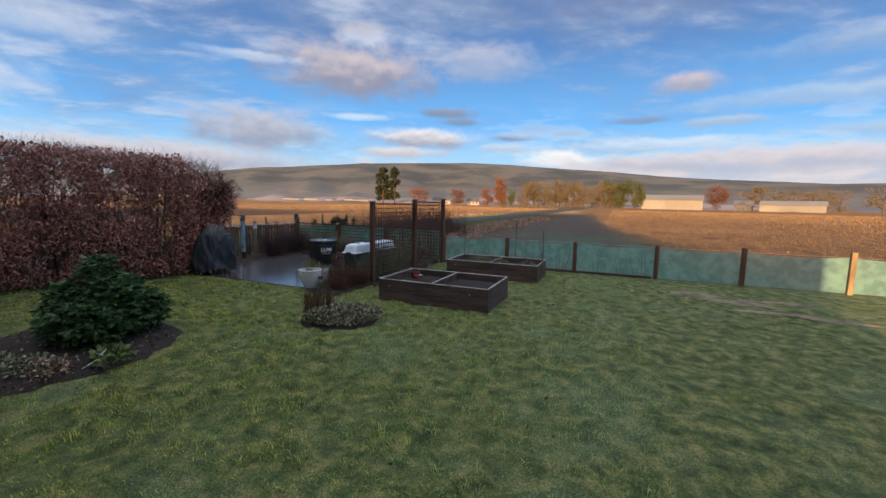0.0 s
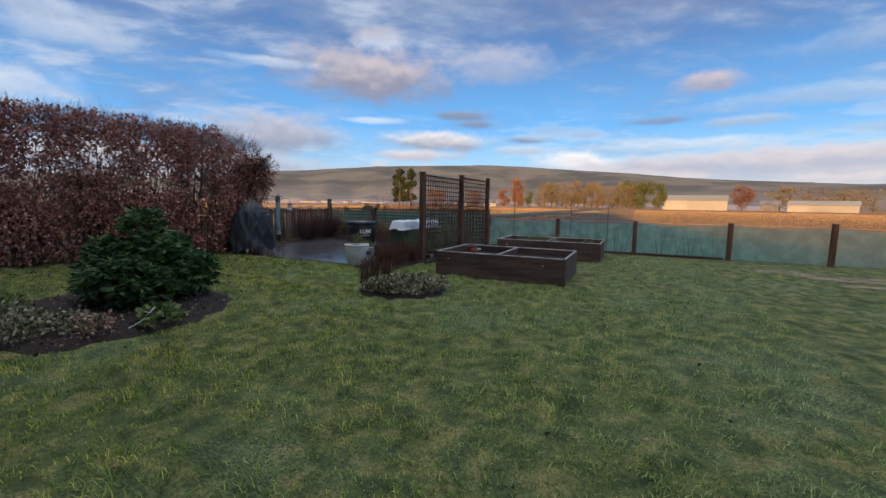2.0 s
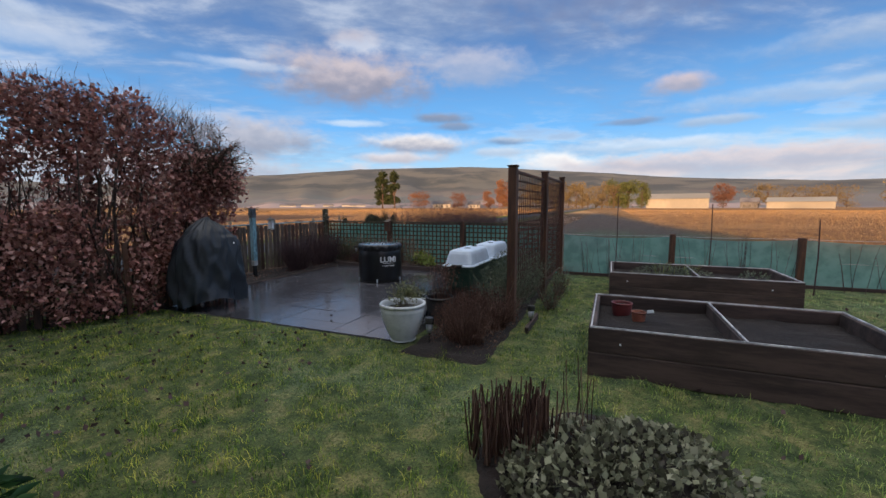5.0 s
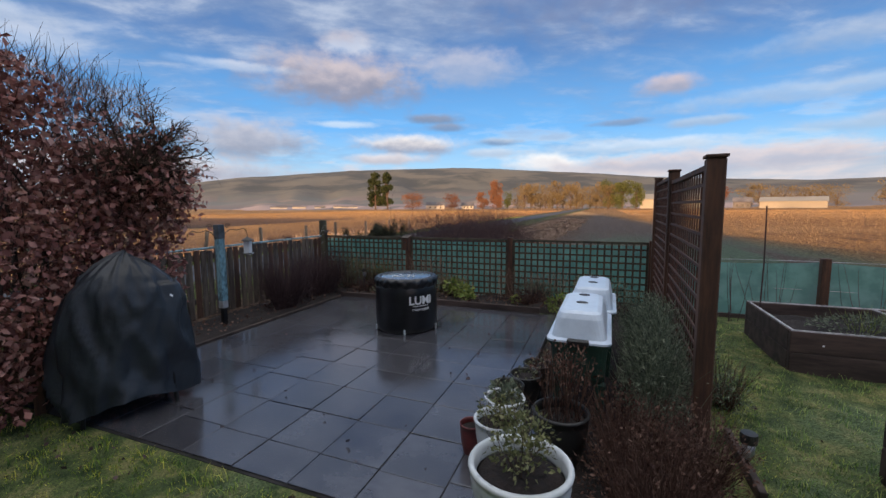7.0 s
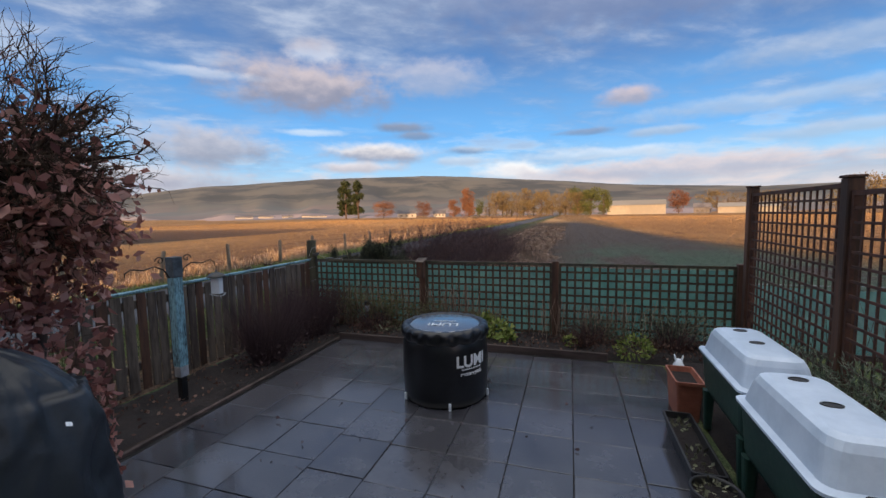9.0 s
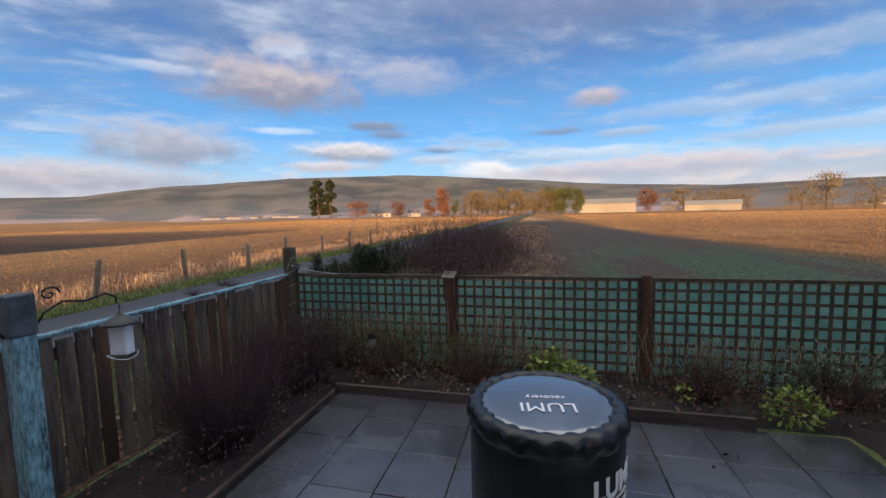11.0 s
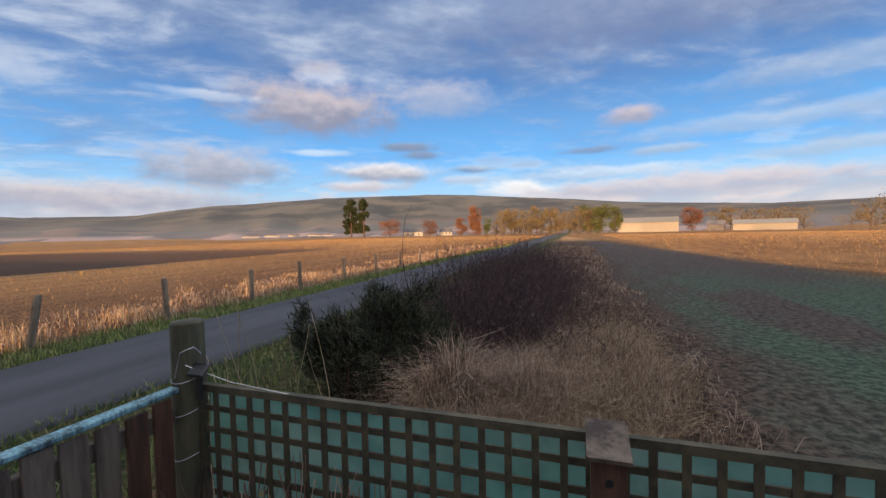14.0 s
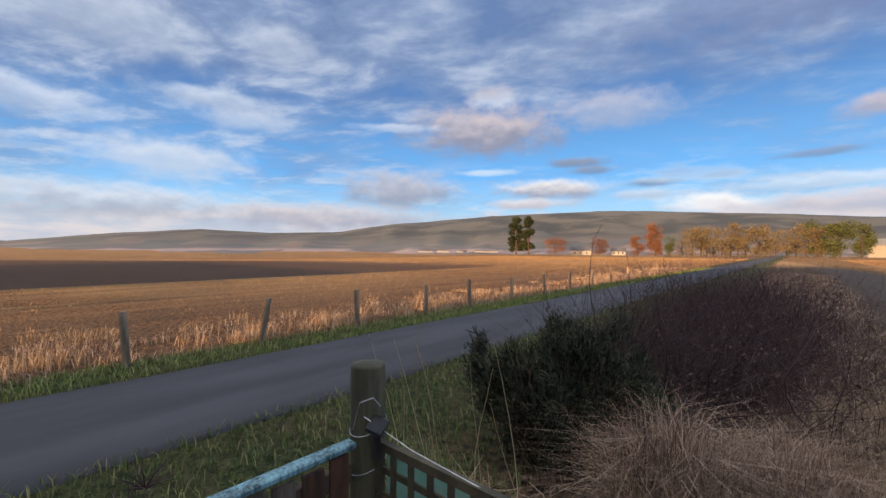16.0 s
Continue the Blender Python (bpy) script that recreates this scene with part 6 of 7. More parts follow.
def rounded_rect(w, d, r, n=5):
    pts = []
    for cx, cy, a0 in ((w / 2 - r, d / 2 - r, 0), (-w / 2 + r, d / 2 - r, 90), (-w / 2 + r, -d / 2 + r, 180), (w / 2 - r, -d / 2 + r, 270)):
        for k in range(n):
            a = radians(a0 + 90 * k / (n - 1))
            pts.append((cx + r * math.cos(a), cy + r * math.sin(a)))
    return pts


def loft(bm, rings, close=True):
    rows = [[bm.verts.new(p) for p in ring] for ring in rings]
    n = len(rows[0])
    for a, b in zip(rows, rows[1:]):
        for i in range(n):
            bm.faces.new((a[i], a[(i + 1) % n], b[(i + 1) % n], b[i]))
    if close:
        bm.faces.new(rows[0][::-1])
        bm.faces.new(rows[-1])
    return bm


def ring_at(w, d, r, z):
    return [(x, y, z) for x, y in rounded_rect(w, d, r)]


def lidded_planter(u, v, turn, label):
    W0, D0 = 0.43, 0.90
    t = thing("lidded_planter", at(u, v, 0.017, turn), label, "planter", "raised lidded planters")
    loft_b = loft(bmesh.new(), [ring_at(W0 - 0.12, D0 - 0.14, 0.05, 0.30), ring_at(W0 - 0.06, D0 - 0.08, 0.06, 0.36), ring_at(W0 - 0.03, D0 - 0.04, 0.06, 0.60), ring_at(W0, D0, 0.06, 0.605), ring_at(W0, D0, 0.06, 0.628)])
    part("trough", loft_b, green_plastic, t, "dark green plastic trough")
    for sx in (-1, 1):
        for sy in (-1, 1):
            bm = loft(bmesh.new(), [[(x + sx * 0.155, y + sy * 0.36, z) for x, y in rounded_rect(w, w, 0.015, 3)] for w, z in ((0.05, 0.0), (0.075, 0.32))])
            part("leg", bm, green_plastic, t)
    bm = loft(bmesh.new(), [ring_at(W0 + 0.015, D0 + 0.015, 0.06, 0.630), ring_at(W0 + 0.015, D0 + 0.015, 0.06, 0.645), ring_at(W0 - 0.05, D0 - 0.05, 0.06, 0.655), ring_at(W0 - 0.10, D0 - 0.13, 0.07, 0.79), ring_at(W0 - 0.13, D0 - 0.17, 0.07, 0.825), ring_at(W0 - 0.19, D0 - 0.24, 0.06, 0.84)])
    lid = part("lid", bm, pale_lid, t, "domed frosted plastic lid", smooth=False)
    for y in (-0.05, 0.25):
        bm = bmesh.new()
        lathe(bm, [(0.036, 0.835), (0.036, 0.845), (0.029, 0.847), (0.027, 0.842), (0.01, 0.842)], 20)
        o = part("vent", bm, black_plastic, lid, "round dark vent")
        o.matrix_local = Matrix.Translation((0, y, 0)) @ Matrix.Diagonal((1.25, 0.8, 1, 1))
    part("latch", solid((-0.075, 0.075, -D0 / 2 - 0.03, -D0 / 2 + 0.02, 0.615, 0.66), bevel=0.008), black_plastic, t, "dark moulded latch")
    bm = bmesh.new()
    box(bm, -0.05, 0.05, -0.002, 0.0, -0.02, 0.02, m=Matrix.Translation((0.03, -D0 / 2 + 0.046, 0.715)) @ Matrix.Rotation(radians(-17), 4, "X"))
    part("sticker", bm, plain("pale blue sticker", (0.25, 0.55, 0.66), (0.55, 0.75, 0.80), 30, 0.5, relief=0), lid, "pale blue sticker")
    return t


def pot(name, u, v, r, h, mat, label, ribs=0, z=0.017, r0=0.72, fill=soil):
    t = thing(name, at(u, v, z), label, "plant pot")
    bm = bmesh.new()
    prof = []
    n = 20 if ribs else 8
    for k in range(n + 1):
        f = k / n
        rr = r * (r0 + (1 - r0) * math.sin(f * math.pi / 2) ** 0.9)
        if ribs and 0.08 < f < 0.9:
            rr += 0.005 * (1 if k % 2 else -1)
        prof.append((rr, h * f * 0.93))
    prof += [(r * 1.04, h * 0.93), (r * 1.06, h * 0.97), (r * 1.03, h), (r * 0.95, h), (r * 0.92, h * 0.93), (r * 0.90, h * 0.82)]
    lathe(bm, prof, 32, cap=False)
    part("body", bm, mat, t, smooth=True)
    bm = bmesh.new()
    lathe(bm, [(r * 0.6, 0.0), (r * r0 * 0.99, 0.002)], 24)
    part("base", bm, mat, t)
    bm = bmesh.new()
    lathe(bm, [(r * 0.905, h * 0.80), (r * 0.8, h * 0.84), (r * 0.3, h * 0.87), (0.01, h * 0.88)], 24, lambda a, k: 1 + 0.02 * math.sin(5 * a))
    part("soil", bm, fill, t, smooth=True)
    return t


def trough(name, u, v, w, d, h, mat, label, turn=0, z=0.017):
    t = thing(name, at(u, v, z, turn), label, "trough")
    bm = bmesh.new()
    rings = [ring_at(w - 0.06, d - 0.06, 0.02, 0), ring_at(w - 0.02, d - 0.02, 0.02, h - 0.03), ring_at(w, d, 0.02, h - 0.03), ring_at(w, d, 0.02, h), ring_at(w - 0.025, d - 0.025, 0.015, h), ring_at(w - 0.045, d - 0.045, 0.015, h - 0.06)]
    loft(bm, rings)
    part("body", bm, mat, t)
    bm = loft(bmesh.new(), [ring_at(w - 0.046, d - 0.046, 0.015, h - 0.058), ring_at(w - 0.05, d - 0.05, 0.015, h - 0.045)])
    part("soil", bm, soil, t)
    return t


lidded_planter(2.13, -1.03, -1, "dark green raised planter under a frosted domed lid with round vents")
lidded_planter(2.19, -0.09, -1, "dark green raised planter under a frosted domed lid, by the trellis")
pot("glazed_pot", 1.93, -2.62, 0.235, 0.40, glazed, "large ribbed pale glazed pot of small shrubs on the patio", 1, r0=0.52)
clump("pot_plant", at(1.93, -2.62, 0.36), "sparse yellow-green shrub growing in the pale glazed pot", "plant", [(0, 0, 0.14, 0.17, 0.17, 0.14), (0.05, 0.05, 0.2, 0.1, 0.1, 0.1)], 560, 0.028, leaf_olive, 71, 30, twig_brown, shell=0.8, twig_len=0.28, twig_r=0.0025)
pot("white_pot", 1.68, -2.02, 0.15, 0.27, white_plastic, "small white round pot with a leafy plant on the patio")
clump("pot_plant", at(1.70, -2.04, 0.22), "sparse yellow-green shrub growing in the small white pot", "plant", [(0, 0, 0.13, 0.15, 0.15, 0.13), (0.1, -0.12, 0.14, 0.12, 0.1, 0.1)], 480, 0.028, leaf_olive, 72, 30, twig_brown, shell=0.8, twig_len=0.3, twig_r=0.0025)
pot("white_pot", 1.64, -1.66, 0.14, 0.24, white_plastic, "small white round pot holding a low green plant")
clump("pot_plant", at(1.64, -1.66, 0.19), "low green plant in a small white pot", "plant", [(0, 0, 0.07, 0.13, 0.13, 0.1)], 260, 0.045, leaf_grey, 73, shell=0.8)
pot("maroon_pot", 1.50, -2.02, 0.075, 0.20, maroon, "tall narrow maroon pot beside the white pots")
pot("black_pot", 2.05, -1.88, 0.17, 0.32, black_plastic, "black plastic pot holding bare red-brown stems")
cut_stems("bare_shrub", at(2.05, -1.86, 0.28), "bare red-brown stems rising out of a black pot", 60, 0.13, 0.13, 0.42, 74, stem_red, 0.003, 0.28)
clump("withered_plant", at(2.05, -1.75, 0.40), "withered red-brown flower heads over a black pot", "plant", [(0, 0, 0.16, 0.22, 0.2, 0.16)], 420, 0.028, stem_red, 75, shell=0.9)
for _u, _v, _r, _s in ((1.76, -0.86, 0.125, 81), (1.70, -1.13, 0.13, 82), (1.60, -1.38, 0.125, 83)):
    pot("black_pot", _u, _v, _r, 0.21, black_plastic, "round black plastic pot of withered plants on the patio")
    clump("pot_plant", at(_u, _v, 0.17), "withered small plant in a black pot", "plant", [(0, 0, 0.03, _r * 0.8, _r * 0.8, 0.05)], 90, 0.035, leaf_sedum, _s)
trough("black_trough", 1.80, -0.22, 0.20, 0.82, 0.15, black_plastic, "long shallow black trough of withered seedlings on the patio")
clump("pot_plant", at(1.80, -0.38, 0.10), "pale withered seedlings in the long black trough", "plant", [(0, 0, 0.02, 0.07, 0.18, 0.04), (0, 0.42, 0.02, 0.06, 0.08, 0.03)], 130, 0.04, leaf_sedum, 84)
trough("terracotta_trough", 1.93, 0.52, 0.22, 0.40, 0.34, terracotta, "square terracotta-coloured plastic planter beside the lidded planters")


def ornament():
    t = thing("garden_ornament", at(1.95, 0.80, 0.02), "small white moulded garden figure standing by the terracotta planter", "ornament")
    bm = bmesh.new()
    lathe(bm, [(0.05, 0), (0.055, 0.04), (0.04, 0.16), (0.05, 0.24), (0.045, 0.32), (0.02, 0.37)], 14, lambda a, k: 1 + 0.15 * math.sin(2 * a + k))
    tube(bm, [(0.02, 0, 0.34), (0.035, 0.0, 0.41)], 0.012, 6, 0.4)
    tube(bm, [(-0.02, 0, 0.34), (-0.035, 0.01, 0.41)], 0.012, 6, 0.4)
    part("figure", bm, white_plastic, t, smooth=True)


ornament()


def barbecue():
    rng = np.random.default_rng(6)
    t = thing("covered_barbecue", pose(-2.36, -1.42, 0.0, 0, 0, 36), "kettle barbecue hidden under a creased blue-black cover", "barbecue")
    bm = bmesh.new()
    prof = [(0.48, 0.08), (0.48, 0.25), (0.47, 0.45), (0.455, 0.65), (0.43, 0.82), (0.385, 0.95), (0.31, 1.06), (0.22, 1.14), (0.14, 1.19), (0.08, 1.22), (0.03, 1.235)]
    fine = []
    for (r0, z0), (r1, z1) in zip(prof, prof[1:]):
        for k in range(4):
            fine.append((r0 + (r1 - r0) * k / 4, z0 + (z1 - z0) * k / 4))
    fine.append(prof[-1])
    n = 140
    rows = []
    for r, z in fine:
        row = []
        deep = max(0, 1 - z / 1.25)
        for i in range(n):
            a = 2 * math.pi * i / n
            box_r = 1 / (abs(math.cos(a)) ** 3 + abs(math.sin(a)) ** 3) ** (1 / 3)
            fold = 0.12 * deep * (abs(math.sin(2.5 * a + 1.4 * math.sin(2 * a) + z * 1.5)) - 0.5) + 0.07 * deep * noise.noise(Vector((2.5 * math.cos(a), 2.5 * math.sin(a), z * 2.0)))
            crease = 0.10 * (0.45 + deep) * abs(noise.noise(Vector((2.6 * math.cos(a), 2.6 * math.sin(a), z * 3 + a)))) ** 0.8 + 0.03 * abs(noise.noise(Vector((6 * math.cos(a), 6 * math.sin(a), z * 7 - a))))
            rr = r * (box_r * (0.55 + 0.45 * deep) + (0.45 - 0.45 * deep)) + fold - crease
            hem = (0.09 * abs(math.sin(1.5 * a + 0.7)) ** 2) * max(0, 1 - (z - 0.08) / 0.3) if z < 0.38 else 0
            row.append(bm.verts.new((rr * 0.95 * math.cos(a) + 0.05 * z, rr * 0.68 * math.sin(a), z * 1.05 + hem - 0.05 * max(0, math.cos(a)) * (1 if z > 1.0 else 0))))
        rows.append(row)
    for a, b in zip(rows, rows[1:]):
        for i in range(n):
            bm.faces.new((a[i], a[(i + 1) % n], b[(i + 1) % n], b[i]))
    bm.faces.new(rows[-1])
    part("cover", bm, cover_cloth, t, "creased blue-black cloth cover", smooth=True)
    for x, y in ((-0.3, -0.2), (0.3, -0.2), (0.3, 0.22), (-0.3, 0.22)):
        bm = bmesh.new()
        tube(bm, [(x, y, 0.0), (x * 0.9, y * 0.9, 0.5)], 0.016, 8)
        part("leg", bm, black_metal, t)
    bm = bmesh.new()
    box(bm, -0.013, 0.013, -0.002, 0.0, -0.009, 0.009, 0, m=Matrix.Translation((0.30, -0.27, 0.93)) @ Matrix.Rotation(radians(-45), 4, "X") @ Matrix.Rotation(radians(40), 4, "Z"))
    part("label", bm, print_white, t, "small white tag")


barbecue()


def feeder_pole():
    t = thing("hanging_pole", at(-2.50, -0.50, 0.0, 88), "blue-painted flaking post with scrolled black brackets beside a picket fence", "post")
    part("post", solid((-0.045, 0.045, -0.045, 0.045, 0.38, 1.22), bevel=0.006), blue_paint, t, "flaking blue painted post")
    part("post_top", solid((-0.05, 0.05, -0.05, 0.05, 1.22, 1.41), bevel=0.006), plain("slate-coloured timber", (0.03, 0.04, 0.05), (0.08, 0.10, 0.12), 50, 0.8), t)
    part("sleeve", solid((-0.042, 0.042, -0.042, 0.042, 0.28, 0.38), bevel=0.004), metal_grey, t, "galvanised sleeve")
    part("spike", solid((-0.03, 0.03, -0.03, 0.03, 0.0, 0.28), bevel=0.004), black_metal, t)
    for s in (-1, 1):
        bm = bmesh.new()
        pts = [(s * 0.05, 0, 1.22), (s * 0.10, 0, 1.30), (s * 0.18, 0, 1.34), (s * 0.28, 0, 1.32), (s * 0.38, 0, 1.34), (s * 0.43, 0, 1.31), (s * 0.43, 0, 1.275)]
        tube(bm, pts, 0.006, 6)
        part("bracket", bm, black_metal, t)
        bm = bmesh.new()
        tube(bm, [(s * (0.13 + 0.045 * (1 - k / 14) * math.cos(k * 0.62)), 0, 1.385 + 0.04 * (1 - k / 14) * math.sin(k * 0.62)) for k in range(13)], 0.005, 6)
        part("scroll", bm, black_metal, t)
    return t


feeder_pole()


def feeder():
    t = thing("bird_feeder", at(-2.47, -0.07, 0.0, 15), "hanging bird feeder of frosted plastic with a dark roof", "bird feeder")
    part("tank", solid((-0.048, 0.048, -0.034, 0.034, 0.985, 1.16), bevel=0.008), white_plastic, t, "frosted plastic seed tank")
    bm = bmesh.new()
    lathe(bm, [(0.092, 1.158), (0.088, 1.168), (0.06, 1.188), (0.025, 1.204), (0.01, 1.214), (0.008, 1.23)], 20)
    part("roof", bm, black_plastic, t, "dark domed roof", smooth=True)
    bm = bmesh.new()
    tube(bm, [(0.075 * math.cos(a), 0.06 * math.sin(a), 0.978 + 0.01 * math.sin(2 * a)) for a in np.linspace(0, 2 * math.pi, 17)], 0.003, 5)
    part("wire_tray", bm, metal_grey, t)
    part("tray", solid((-0.05, 0.05, -0.035, 0.035, 0.970, 0.984), bevel=0.003), black_plastic, t)
    bm = bmesh.new()
    tube(bm, [(0, 0, 1.225), (0.006, 0, 1.25), (0, 0, 1.275)], 0.003, 5)
    part("hook", bm, black_metal, t)


feeder()


def lantern(u, v, z, h, label):
    t = thing("solar_stake_lamp", at(u, v, z), label, "lamp", "small solar stake lamps")
    bm = bmesh.new()
    lathe(bm, [(0.008, -0.05), (0.012, h - 0.16)], 8)
    part("stake", bm, black_plastic, t)
    bm = bmesh.new()
    lathe(bm, [(0.018, h - 0.16), (0.034, h - 0.13), (0.036, h - 0.06)], 16)
    part("lens", bm, metal_grey, t, smooth=True)
    bm = bmesh.new()
    lathe(bm, [(0.045, h - 0.06), (0.047, h - 0.03), (0.044, h), (0.02, h + 0.002)], 18)
    part("cap", bm, black_plastic, t)


lantern(-1.98, 2.20, 0.05, 0.40, "small dark solar stake lamp in the border by the trellis fence")
lantern(2.27, -2.68, 0.0, 0.30, "small silver solar stake lamp beside the glazed pot")
lantern(3.12, -1.62, 0.0, 0.26, "small silver solar stake lamp at the foot of the trellis screen")


# borders and their plants
def border(name, boxes, label):
    bm = bmesh.new()
    u0, u1, v0, v1, h = boxes
    nu, nv = max(4, int((u1 - u0) / 0.12)), max(4, int((v1 - v0) / 0.12))
    g = []
    for i in range(nu + 1):
        row = []
        for j in range(nv + 1):
            u, v = u0 + (u1 - u0) * i / nu, v0 + (v1 - v0) * j / nv
            edge = min(i, nu - i, j, nv - j)
            wob = 0.06 * noise.noise(Vector((u * 2, v * 2, 5))) if edge == 0 else 0
            row.append(bm.verts.new((u + wob, v + wob, -0.05 if edge == 0 else h + 0.05 * noise.noise(Vector((u * 4, v * 4, 1))))))
        g.append(row)
    for i in range(nu):
        for j in range(nv):
            bm.faces.new((g[i][j], g[i + 1][j], g[i + 1][j + 1], g[i][j + 1]))
    o = part(name, bm, soil, smooth=True)
    o.matrix_world = at(0, 0)
    return tagged(o, label, "soil bed")


border("back_border", (-2.45, 2.95, 1.66, 2.50, 0.07), "narrow border of dark earth and dead leaves below the trellis fence")
border("left_border", (-3.12, -2.12, -2.4, 2.5, 0.04), "narrow border of dark earth beside the picket fence")
border("right_border", (1.98, 3.02, -3.05, 1.9, 0.04), "border of dark earth between patio and lawn, under the trellis screen")
for _b, _n in (((-2.15, 1.42, 1.665, 1.70, -0.08, 0.095), "edging_board"), ((-2.19, -2.152, -1.6, 1.70, -0.08, 0.03), "edging_board"), ((3.10, 3.14, -1.9, -1.2, -0.05, 0.07), "edging_board")):
    _o = part(_n, solid(_b, bevel=0.004), wood_bed)
    _o.matrix_world = at(0, 0)
    tagged(_o, "dark wet timber edging board along the border", "edging")


def scatter(name, u0, u1, v0, v1, z, n, size, mat, label, seed):
    rng = np.random.default_rng(seed)
    p = np.c_[rng.uniform(u0, u1, n), rng.uniform(v0, v1, n), z + rng.random(n) * 0.04]
    me = leaf_mesh(name, rng, p, size, None, 1.0, 0.7)
    me.materials.append(mat)
    o = tagged(new(name, me), label, "leaf litter", "", "stuff")
    o.matrix_world = at(0, 0)


scatter("dead_leaves", -2.1, 2.9, 1.72, 2.4, 0.07, 1100, 0.04, stem_red, "brown dead leaves lying in the back border", 91)
scatter("dead_leaves", -3.05, -2.2, -1.2, 2.4, 0.05, 400, 0.035, stem_red, "brown dead leaves lying in the side border", 92)
scatter("dead_leaves", -2.1, 1.9, -2.6, 1.6, 0.008, 60, 0.03, bramble_dark, "few small wet leaves lying on the patio", 93)
def joint_litter():
    """Moss, grit and crumbs of leaf caught in the joints."""
    rng = np.random.default_rng(108)
    n = 900
    p = np.c_[rng.uniform(-2.0, 1.95, n), rng.uniform(-2.6, 1.6, n), np.full(n, 0.015)]
    half = rng.random(n) < 0.5
    p[half, 0] = -2.095 + np.round((p[half, 0] + 2.095) / 0.445) * 0.445 + rng.normal(size=half.sum()) * 0.004
    p[~half, 1] = -2.83 + np.round((p[~half, 1] + 2.83) / 0.445) * 0.445 + rng.normal(size=(~half).sum()) * 0.004
    keep = np.array([noise.noise(Vector((x * 1.8, y * 1.8, 2))) for x, y, _ in p]) > -0.05
    me = leaf_mesh("joint_moss", rng, p[keep], 0.014, None, 1.0, 0.8)
    me.materials.append(bramble_dark)
    o = tagged(new("joint_moss", me), "dark crumbs and moss caught in the patio joints", "moss", "", "stuff")
    o.matrix_world = at(0, 0)


joint_litter()
scatter("fallen_leaves", -2.9, 1.5, -6.2, -2.8, 0.02, 460, 0.042, bramble_dark, "dark fallen leaves scattered over the lawn near the hedge", 94)
scatter("fallen_leaves", 1.0, 8.0, -10.5, 2.0, 0.02, 160, 0.04, bramble_dark, "few dark fallen leaves scattered over the open lawn", 107)
clump("lime_shrub", at(0.0, 2.02, 0.06), "small variegated yellow-green evergreen shrub below the trellis fence", "shrub", [(-0.12, 0.08, 0.2, 0.16, 0.12, 0.14), (0.08, -0.02, 0.14, 0.18, 0.13, 0.12), (0.2, -0.1, 0.08, 0.1, 0.1, 0.08)], 420, 0.062, leaf_lime, 85, 12, twig_brown, aspect=0.55, shell=0.6, twig_len=0.3)
clump("dead_perennials", at(-1.3, 2.05, 0.05), "low tangle of dark dead stems in the back border", "plant", [(-0.5, 0, 0.08, 0.45, 0.22, 0.12), (0.5, 0, 0.06, 0.45, 0.2, 0.1)], 1500, 0.035, stem_red, 111, 300, bramble_dark, shell=0.9, twig_len=0.4, twig_r=0.0028)
clump("dead_perennials", at(1.7, 2.05, 0.05), "low tangle of dark dead stems in the back border", "plant", [(-0.5, 0, 0.08, 0.45, 0.22, 0.12), (0.5, 0, 0.06, 0.45, 0.2, 0.1)], 1500, 0.035, stem_red, 112, 300, bramble_dark, shell=0.9, twig_len=0.4, twig_r=0.0028)
clump("low_plant", at(1.0, 1.98, 0.06), "little low green plant in the back border", "plant", [(0, 0, 0.06, 0.09, 0.09, 0.07)], 60, 0.05, leaf_lime, 86)
clump("low_plant", at(1.72, 1.78, 0.05), "low yellow-green plant at the corner of the back border", "plant", [(0, 0, 0.1, 0.2, 0.16, 0.14)], 300, 0.05, leaf_lime, 87)
clump("low_plant", at(-1.55, 1.98, 0.05), "low grey-green plant in the back border", "plant", [(0, 0, 0.04, 0.25, 0.12, 0.08)], 160, 0.05, leaf_sedum, 88)
cut_stems("dead_climber", at(-1.9, 2.28, 0.05), "thin dead climber stems on the trellis fence", 170, 0.9, 0.07, 0.75, 95, straw_dark, 0.0025, 0.22)
cut_stems("dead_climber", at(-0.7, 2.28, 0.05), "thin dead climber stems on the trellis fence", 120, 0.35, 0.07, 0.7, 96, straw_dark, 0.0025, 0.22)
cut_stems("dead_climber", at(1.3, 2.28, 0.05), "thin dead climber stems on the trellis fence", 150, 0.9, 0.08, 0.55, 97, straw_dark, 0.0025, 0.25)
clump("trellis_weeds", at(-1.6, 2.25, 0.05), "green-brown weeds grown up against the trellis fence", "plant", [(-0.8, 0, 0.28, 0.5, 0.1, 0.34), (-0.1, 0, 0.28, 0.5, 0.1, 0.3), (0.6, 0, 0.2, 0.4, 0.1, 0.24), (1.4, 0, 0.14, 0.4, 0.1, 0.2)], 5200, 0.035, leaf_olive, 98, 620, straw_dark, shell=0.9, twig_len=0.5, twig_r=0.0025)
clump("trellis_weeds", at(1.8, 2.22, 0.05), "green-brown weeds grown up against the trellis fence", "plant", [(-0.5, 0, 0.15, 0.4, 0.1, 0.2), (0.4, 0, 0.2, 0.6, 0.1, 0.28)], 2400, 0.04, leaf_grey, 99, 220, straw_dark, shell=0.9, twig_len=0.5, twig_r=0.0025)
